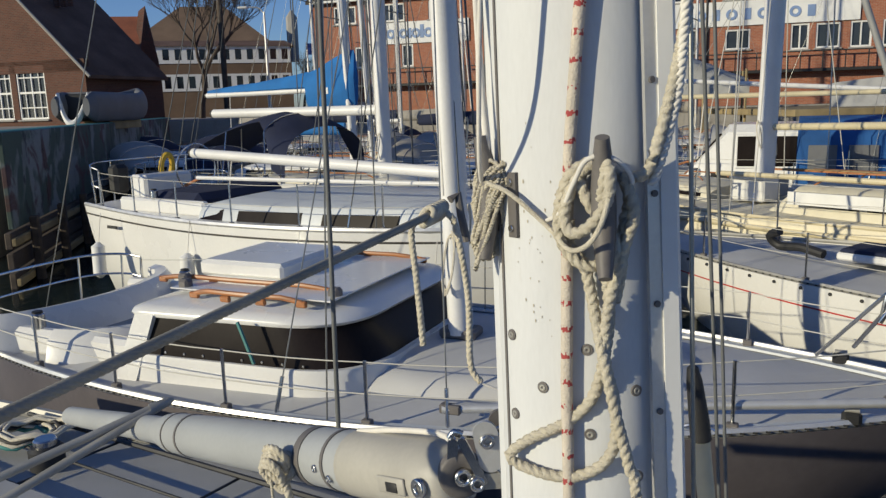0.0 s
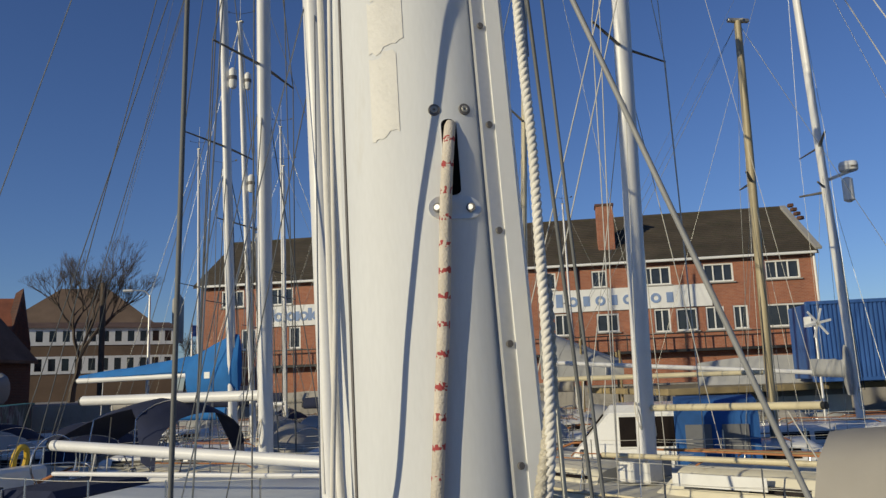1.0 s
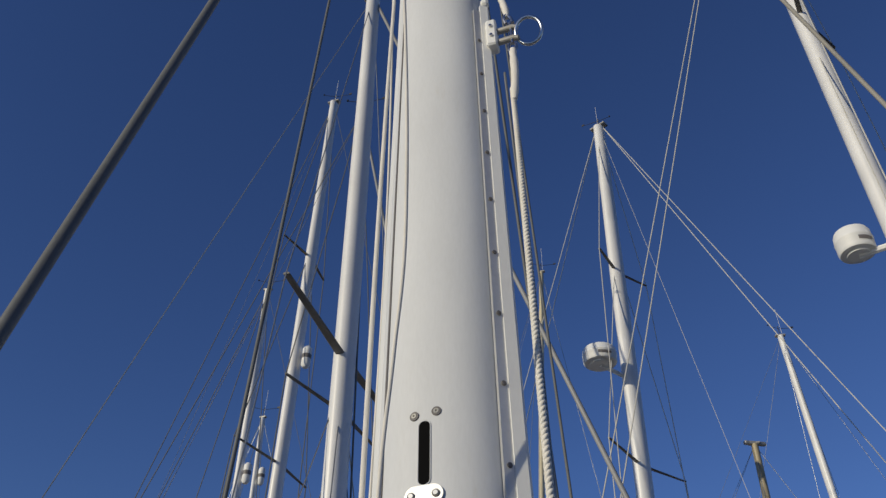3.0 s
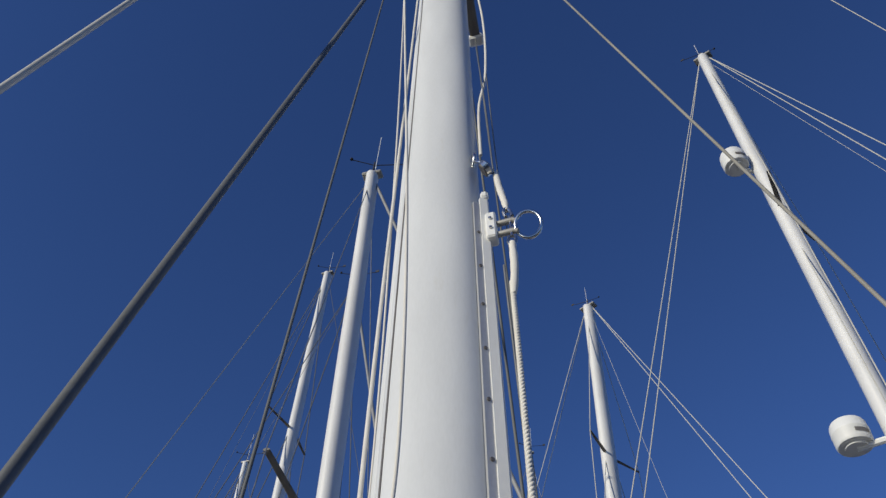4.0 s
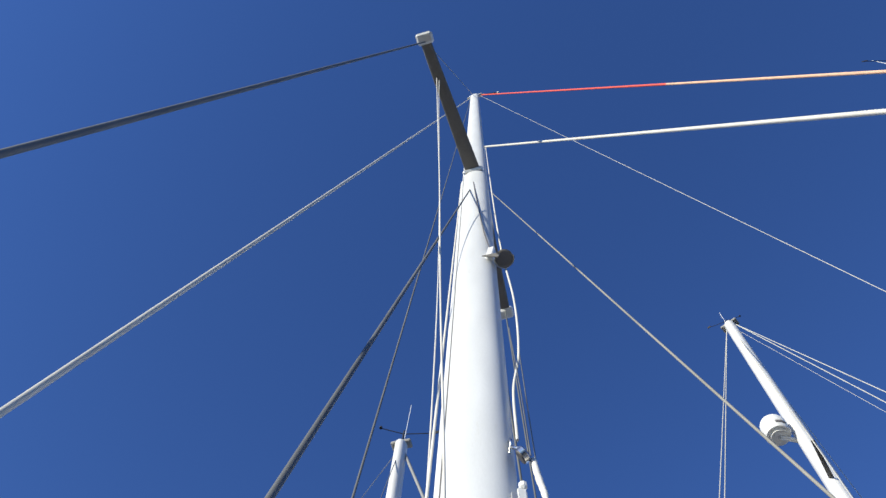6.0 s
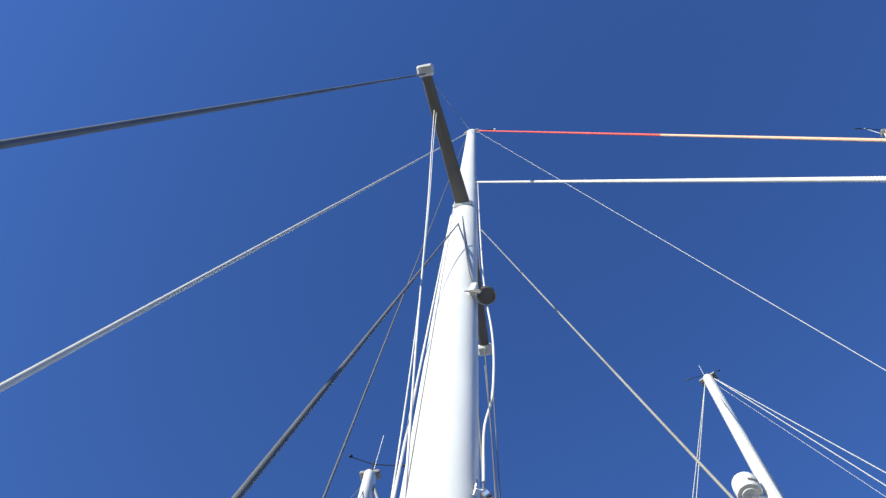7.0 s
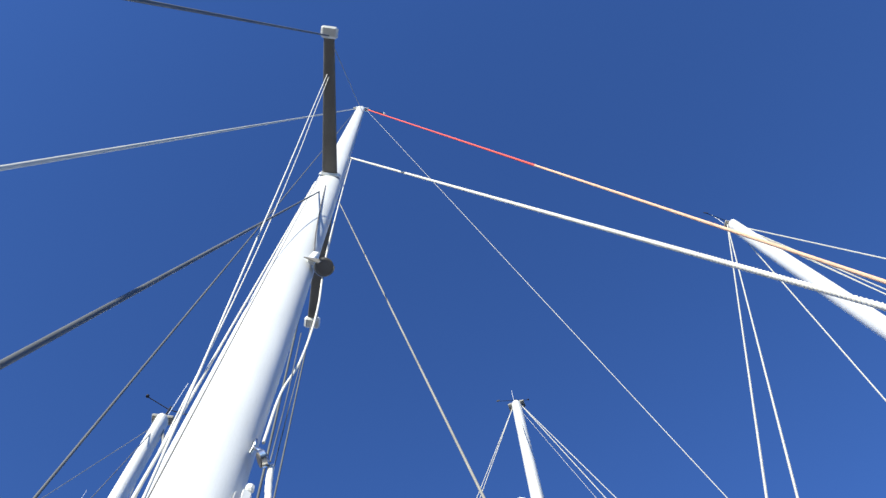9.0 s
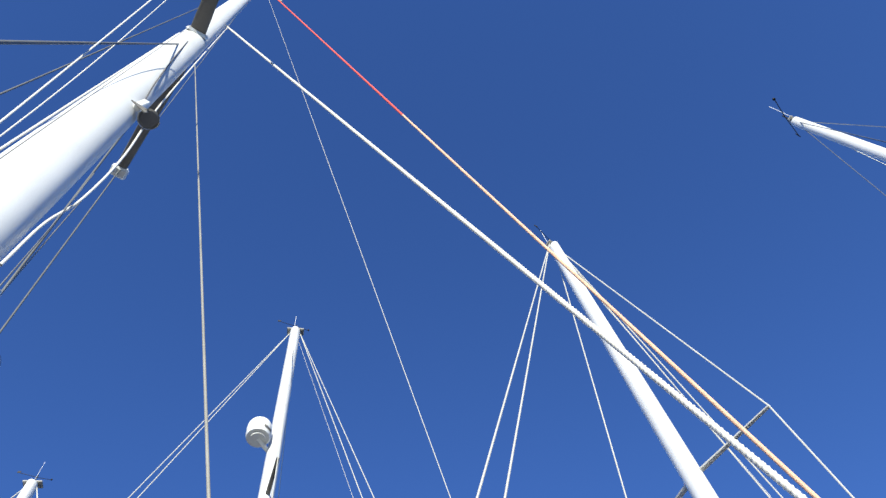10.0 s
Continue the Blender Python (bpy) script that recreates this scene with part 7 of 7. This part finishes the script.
for x in (-3.0, -1.5, 1.8, 2.8):
    for s in (-1, 1):
        part("rail_post", Geo().tube([(x, s * 1.35 * (1 if x < 2 else 0.7), 1.3), (x, s * 1.35 * (1 if x < 2 else 0.7), 1.95)], 0.015, 6), M_STEEL, wheel_boat)
part("foredeck", Geo().box((2.0, 0, 1.38), (1.8, 1.3, 0.14), bev=0.04), M_DECK, wheel_boat)

# further moored boats filling the basin towards the works
rb = random.Random(21)
spots = [(-6.5, 22.0, -30, 0), (-8.0, 27.5, -28, 0), (-4.8, 31.0, -25, 12.5), (1.6, 19.0, -28, 0), (2.6, 23.2, -25, 11.5), (0.9, 24.6, -28, 0), (4.9, 27.0, -24, 10.2), (8.4, 20.5, -24, 0), (11.2, 23.0, -22, 0),
         (8.0, 26.0, -22, 0), (1.0, 32.5, -22, 11.0), (6.0, 32.0, -20, 12.5), (11.5, 29.5, -20, 0), (15.8, 20.0, -20, 0), (-10.3, 33.5, -22, 0), (-3.0, 36.0, -20, 10.0), (-1.6, 30.8, -26, 13.4), (0.35, 38.0, -24, 12.8), (11.1, 34.3, -22, 11.0), (3.3, 29.5, -22, 0)]
for i, (x, y, hd_, mh) in enumerate(spots):
    cov = rb.choice((M_BEIGE, M_NAVY, M_GREYCAN, M_BEIGE))
    L = rb.uniform(0.85, 1.1)
    yacht("moored_yacht", rb.choice(("white moored yacht with canvas-covered boom", "white moored yacht with dark cabin windows and sprayhood", "cream moored yacht with canvas sprayhood")), (x, y), hd_ + rb.uniform(-4, 4), 3.9 * L, 4.8 * L, 3.0 * L, (1.15, 1.4, 1.1),
          hull=rb.choice((M_GEL, M_GEL, M_CREAM, M_NAVYHULL)), roof=M_GEL, cabin=[(-2.4 * L, 1.2, 1.05, 0.7, rb.uniform(0.38, 0.5))], deck=rb.choice((M_DECK, M_GEL, M_DECKCREAM)),
          mast=(1.5, (x - 0.15, y - 0.1, mh), 0.07, M_SPAR) if mh else None, boom=(2.5, 3.6, 0.08, M_SPAR, 0.0), cover=(cov, 0.4), sprayhood=(-3.3 * L, -2.2 * L, 1.1, 0.8, rb.choice((M_BEIGE, M_NAVY, M_GREYCAN))), posts=0.6, gear=bool(mh))


# ---- wind generator, lamps, poles, flag ----
wgm = Matrix.Translation((13.6, 20.2, 0))
wg = thing("wind_generator", wgm, "white six-bladed wind generator on a grey pole", "wind generator")
part("pole", Geo().tube([(0, 0, 1.3), (0, 0, 4.25)], 0.04, 10), M_ALU, wg)
part("nacelle", Geo().tube([(0.05, 0.15, 4.3), (0, 0, 4.3), (-0.06, -0.22, 4.3)], [0.05, 0.1, 0.07], 12), M_WHITE, wg)
part("tail_fin", Geo().box((0.12, 0.5, 4.38), (0.02, 0.35, 0.3), bev=0.005), M_WHITE, wg)
for k in range(6):
    a = 6.283 * k / 6 + 0.2
    part("blade", Geo().box((-0.07 + 0.22 * math.cos(a), -0.24, 4.3 + 0.22 * math.sin(a)), (0.42, 0.012, 0.07), m=Matrix.Rotation(-a, 4, "Y"), bev=0.004), M_WHITE, wg)


def street_lamp(x, y, z0, h, reach):
    m = Matrix.Translation((x, y, z0))
    lp = thing("street_lamp", m, "grey steel street lamp with curved arm", "street lamp", "lamps on the quay")
    part("pole", Geo().tube([(0, 0, 0), (0, 0, h * 0.5), (0, 0, h)], [0.11, 0.085, 0.06], 10), M_ALU, lp)
    part("arm", Geo().tube(smooth_path([(0, 0, h - 0.1), (reach * 0.3, 0, h + 0.25), (reach, 0, h + 0.3)], 0.1), 0.04, 8), M_ALU, lp)
    part("head", Geo().box((reach * 1.15, 0, h + 0.28), (0.6, 0.25, 0.14), bev=0.05), M_WHITE, lp)


street_lamp(-10.6, 49.0, QZ, 6.3, -1.1)
street_lamp(6.5, 44.5, QZ, 4.0, -0.8)
solo("mooring_post", Geo().tube([(-12.6, 46.5, 0), (-12.6, 46.5, 9.3)], 0.16, 10), M_BARK, "tall dark timber post on the quay", "post")
sig = thing("signal_post", Matrix.Translation((-9.6, 58, QZ)), "far pole with a hanging flag", "flagpole")
part("pole", Geo().tube([(0, 0, 0), (0, 0, 5.2)], 0.06, 8), M_ALU, sig)
part("flag", Geo().box((0.25, 0, 4.7), (0.5, 0.03, 0.8), bev=0.01), M_FLAGBLUE, sig)

# inflatable dinghy on the quay edge
dm = Matrix.Translation((-10.35, 24.9, 2.56)) @ pose(0, 0, 0, 0, 0, 92) @ Matrix.Diagonal((1.36, 0.6, 1.6, 1))
rib = thing("inflatable_dinghy", dm, "grey inflatable dinghy stored upside down on the quay", "dinghy")
for s in (-1, 1):
    pts = [(-1.9, s * 0.72, 0.42), (-1.0, s * 0.75, 0.42), (0.6, s * 0.72, 0.42), (1.4, s * 0.45, 0.48), (1.75, 0, 0.55)]
    part("tube", Geo().tube(smooth_path(pts, 0.15), 0.27, 14), M_RUBBER, rib)
    part("cone", Geo().tube([(-1.9, s * 0.72, 0.42), (-2.25, s * 0.72, 0.42)], [0.27, 0.16], 14), M_RUBBER, rib)
part("floor", Geo().box((-0.2, 0, 0.62), (3.2, 1.2, 0.12), bev=0.04), M_RUBBER, rib)
# solid black block in place of the shade inside the open end
part("well", Geo().box((-1.8, 0, 0.42), (0.2, 1.1, 0.46), bev=0.03), M_BLACK, rib, "black block for the shade in the open end between the tubes")
part("handle", Geo().tube(smooth_path([(-2.05, 0.72, 0.62), (-2.2, 0.35, 0.25), (-2.25, 0.0, 0.12), (-2.2, -0.35, 0.25), (-2.05, -0.72, 0.62)], 0.08), 0.075, 10), M_WHITE, rib, "white moulded end fitting")
part("trestle", Geo().box((0, 0, 0.08), (2.0, 1.3, 0.16), bev=0.02), M_PLANKTAN, rib)

# big brown hipped roof and bare tree behind the terrace
rm = Matrix.Translation((-24.5, 84.0, 0)) @ pose(0, 0, 0, 0, 0, 12)
hall = thing("hall", rm, "brown tiled hall roof rising behind the terrace", "building")
part("wall", Geo().box((0, 0, 5), (15, 12, 8.0), bev=0), M_BRICKDARK, hall)
g = Geo().add([(-8, -6.5, 8.6), (8, -6.5, 8.6), (8, 6.5, 8.6), (-8, 6.5, 8.6), (-2.2, -1, 13.6), (2.2, -1, 13.6), (2.2, 1, 13.6), (-2.2, 1, 13.6)], [(0, 1, 5, 4), (1, 2, 6, 5), (2, 3, 7, 6), (3, 0, 4, 7), (4, 5, 6, 7), (3, 2, 1, 0)])
part("roof", g, M_ROOFBROWN, hall, "weathered brown hipped roof")
cup = part("lantern", Geo().tube([(9.0, 0, 8.0), (9.0, 0, 12.6), (9.0, 0, 13.4)], [0.6, 0.6, 0.05], 8), M_STONE, hall, "small lead-capped turret")
part("vane", Geo().tube([(9, 0, 13.2), (9, 0, 14.6)], 0.06, 6), M_BLACK, cup)


def bare_tree(x, y, z0, height, seed, spread, levels=7, lift=(-0.35, 0.6)):
    """A leafless tree: tapered trunk, limbs and a crown of fine twigs."""
    r = random.Random(seed)
    m = Matrix.Translation((x, y, z0))
    tr = thing("bare_tree", m, "leafless winter tree with dense fine twigs", "tree", "bare trees")
    trunk, twigs = Geo(), Geo()

    def grow(p, d, ln, rad, depth):
        pts = [p]
        q, dd = p.copy(), d.copy()
        for _ in range(3):
            dd = (dd + Vector((r.uniform(-1, 1), r.uniform(-1, 1), r.uniform(-0.25, 0.55))) * 0.18).normalized()
            q = q + dd * ln / 3
            pts.append(q)
        (trunk if depth > 2 else twigs).tube(pts, [rad, rad * 0.88, rad * 0.76, rad * 0.62], 6 if depth > 2 else 3, cap=False)
        if depth == 0:
            return
        for _ in range(3 if depth > 1 else 4):
            nd = (dd + Vector((r.uniform(-1, 1), r.uniform(-1, 1), r.uniform(*lift))) * spread).normalized()
            grow(pts[r.choice((2, 3, 3))], nd, ln * r.uniform(0.62, 0.82), rad * 0.58, depth - 1)

    grow(Vector((0, 0, 0)), Vector((0.03, 0, 1)), height * 0.27, height * 0.022, levels)
    part("trunk", trunk, M_BARK, tr)
    part("crown", twigs, M_BARK, tr, "fine bare twigs", kind="stuff")


bare_tree(-16.7, 55.0, QZ, 11.0, 5, 0.5, 8, (-0.1, 0.7))
bare_tree(-13.5, 78.0, QZ, 7.5, 9, 0.75)
bare_tree(-8.5, 72.0, QZ, 6.5, 12, 0.75)

# pale waterway inside the toe rail of the dark-hulled yacht, and its bow fairlead
for s_ in (-1, 1):
    rings = []
    for k in range(25):
        u = 0.42 + 0.54 * k / 24
        x, w, z = -4.8 + 8.45 * u, boat_a_half(u), boat_a_sheer(u)
        rings.append([(x, s_ * (w - 0.025), z + 0.004), (x, s_ * (w - 0.03), z + 0.016), (x, s_ * max(w - 0.13, 0.005), z + 0.022), (x, s_ * max(w - 0.135, 0.0), z + 0.004)])
    part("waterway", Geo().loft(rings), M_CABINBLUE, boat_a, "pale waterway along the deck edge", sharp=40)
    u = (2.72 + 4.8) / 8.45
    c = (2.72, s_ * (boat_a_half(u) - 0.03), boat_a_sheer(u) + 0.05)
    fl = part("fairlead", Geo().box(c, (0.11, 0.06, 0.09), bev=0.02), M_BLACK, boat_a, "black mooring fairlead on the toe rail")
    part("roller", Geo().tube([(c[0] - 0.04, c[1], c[2] + 0.05), (c[0] + 0.04, c[1], c[2] + 0.05)], 0.016, 10), M_DULLALU, fl)

# curved cockpit coamings at the stern of the dark-hulled yacht
for k, (x0, w, h) in enumerate(((-4.3, 1.15, 0.34), (-3.3, 1.0, 0.28))):
    rings = []
    for j in range(11):
        a = math.pi * j / 10
        c = Vector((x0 + 0.75 * math.sin(a) * (1 if k else 0.8), w * math.cos(a), 1.0))
        rings.append([c + Vector((dx * math.sin(a), dx * math.cos(a), z)) for dx, z in ((-0.12, 0), (-0.09, h), (0.03, h + 0.02), (0.1, h * 0.8), (0.16, 0))])
    part("coaming", Geo().loft(rings, closed=True), M_GEL, boat_a, "curved white cockpit coaming", sharp=50)

# white slanted pillar and sill of the dark-hulled yacht's cabin
for s_ in (-1, 1):
    part("cabin_pillar", Geo().loft([[(-2.42, s_ * 1.25, 1.03), (-2.2, s_ * 1.25, 1.03), (-2.2, s_ * 1.21, 1.03), (-2.42, s_ * 1.21, 1.03)], [(-2.2, s_ * 1.185, 1.57), (-2.02, s_ * 1.185, 1.57), (-2.02, s_ * 1.12, 1.57), (-2.2, s_ * 1.12, 1.57)]]), M_GEL, boat_a, "white slanted cabin pillar")

# ---- clutter on the old wooden yacht's deck ----
rq = random.Random(8)
for k in range(5):
    x, y = -3.2 + 0.15 * k, -1.05 + 0.09 * k
    part("stowed_plank", Geo().box((x + 1.2, y, 1.66 + 0.012 * (k % 2)), (2.6 + 0.2 * k, 0.08, 0.035), m=pose(0, 0, 0, 0, 0, rq.uniform(-3, 3)), bev=0.006), (M_PLANKTAN, M_TEAK, M_GOLD)[k % 3], boat_e, "weathered plank lashed on the coachroof")
part("stowed_spar", Geo().tube([(-3.6, 1.0, 1.72), (0.4, 0.85, 1.7)], 0.045, 10), M_GOLD, boat_e, "buff-painted spar stowed on deck")
part("lettered_strip", Geo().box((-1.9, 1.3, 1.42), (1.5, 0.02, 0.2), bev=0.004), M_WHITE, boat_e, "white cloth strip along the rail")
for k, (x, y, s_, mt) in enumerate(((0.0, 0.3, 0.5, M_GEL), (0.15, -0.5, 0.4, M_GREYCAN), (-4.3, 0.4, 0.55, M_BEIGE), (-4.9, -0.5, 0.45, M_GEL), (3.3, 0.2, 0.4, M_BLUEDARK))):
    bx_ = part("deck_box", Geo().box((x, y, 1.2 + s_ * 0.4), (s_ * 1.3, s_, s_ * 0.8), bev=0.03), mt, boat_e, "storage box on deck")
    part("box_lid", Geo().box((x, y, 1.2 + s_ * 0.82), (s_ * 1.36, s_ * 1.06, 0.05), bev=0.015), mt, bx_)
for s_ in (-1, 1):
    part("rubbing_rail", Geo().tube([(-6.4 + 0.55 * j, s_ * (boat_e_half((-6.4 + 0.55 * j + 6.5) / 12.1) + 0.012), boat_e_sheer((-6.4 + 0.55 * j + 6.5) / 12.1) - 0.14) for j in range(20)], 0.045, 8), M_GOLD, boat_e, "buff-painted rubbing rail")

# ---- sheeted work frame and covered boat by the works ----
sf = thing("sheeted_frame", Matrix.Translation((10.4, 31.3, 0)) @ pose(0, 0, 0, 0, 0, -18), "timber frame sheeted in grey plastic over a boat", "work shelter")
for x in (-1.5, 0.0, 1.5):
    for y in (-1.2, 1.2):
        part("post", Geo().tube([(x, y, 0.9), (x, y, 4.55 - 0.35 * abs(x))], 0.05, 6), M_PLANKTAN, sf)
rows = []
for j in range(15):
    x = -1.62 + 3.24 * j / 14
    w_ = 0.03 * rq.uniform(-1, 1)
    top = 4.9 - 0.42 * (x + 1.6)
    rows.append([(x, -1.3 + w_, 3.0), (x, -1.32 - w_, 3.4), (x, -1.27 + w_, top - 0.35), (x, -0.9, top), (x, 0.0, top + 0.15 + w_), (x, 0.9, top), (x, 1.28, top - 0.35), (x, 1.3, 3.0)])
part("sheeting", Geo().loft(rows, closed=False), M_GREYCAN, sf, "slack grey plastic sheeting", sharp=70)
part("staging", Geo().box((0, 0, 0.45), (3.4, 2.7, 0.9), bev=0.03), M_PLANKTAN, sf, "floating timber staging")
cb_ = thing("covered_boat", Matrix.Translation((16.5, 27.5, 0)) @ pose(0, 0, 0, 0, 0, -28), "boat laid up under a grey winter cover", "boat", "moored boats")
rows = []
for j in range(13):
    t = j / 12
    x = -2.6 + 5.2 * t
    b = 1.25 * (1 - max(0, (t - 0.55) / 0.45) ** 2.2 * 0.95)
    rd = 3.4 + 0.2 * math.sin(3.0 * t)
    rows.append([(x, -b * 0.8, 0.0), (x, -b, 1.7), (x, -b, 2.1), (x, -b * 0.55, rd - 0.75 + 0.05 * rq.uniform(-1, 1)), (x, 0, rd), (x, b * 0.55, rd - 0.75 + 0.05 * rq.uniform(-1, 1)), (x, b, 2.1), (x, b, 1.7), (x, b * 0.8, 0.0)])
g = Geo().loft([r_[2:7] for r_ in rows], closed=False)
g.f += [tuple(range(5)), tuple(range(60, 65))]
part("cover", g, M_GREYCAN, cb_, "grey canvas winter cover", sharp=70)
g = Geo().loft([[r_[0], r_[1], r_[2]] for r_ in rows], closed=False).loft([[r_[6], r_[7], r_[8]] for r_ in rows], closed=False)
part("hull", g, M_GEL, cb_, sharp=40)

# bow rail of the dark-hulled yacht with a yellow buoy hung on it
br_ = part("bow_rail", Geo().tube(smooth_path([(2.78, 4.8, 1.61), (2.8, 4.79, 1.75), (2.88, 4.8, 1.85), (2.98, 4.8, 1.9), (3.14, 4.81, 1.89), (3.3, 4.83, 1.86), (3.48, 4.7, 1.83), (3.47, 4.45, 1.76)], 0.04), 0.017, 10), M_STEEL, boat_a, "bent stainless bow rail", world_coords=True)
part("mid_rail", Geo().tube(smooth_path([(2.77, 4.8, 1.57), (2.82, 4.77, 1.67), (2.95, 4.82, 1.67), (3.11, 4.83, 1.62), (3.29, 4.83, 1.56), (3.47, 4.71, 1.52)], 0.04), 0.016, 10), M_STEEL, br_, world_coords=True)
for leg in ([(2.82, 4.77, 1.8), (2.61, 5.28, 1.2)], [(2.86, 4.81, 1.71), (2.84, 5.22, 1.27)]):
    part("rail_strut", Geo().tube(leg, 0.014, 8), M_STEEL, br_, world_coords=True)
bc = Vector((3.12, 4.98, 1.5))
part("buoy", Geo().tube(smooth_path([bc + Vector((0.13 * math.sin(a), 0.03, 0.02 - 0.15 * math.cos(a))) for a in (-2.3, -1.6, -0.8, 0, 0.8, 1.6, 2.3)], 0.04), 0.045, 10), M_YELLOW, boat_a, "yellow horseshoe buoy in a grey holder", world_coords=True)
part("buoy_holder", Geo().tube(smooth_path([bc + Vector((0.16 * math.sin(a), -0.03, -0.1 - 0.16 * math.cos(a))) for a in (-1.5, -0.8, 0, 0.8, 1.5)], 0.04), 0.05, 8), M_GREYCAN, boat_a, "", world_coords=True)
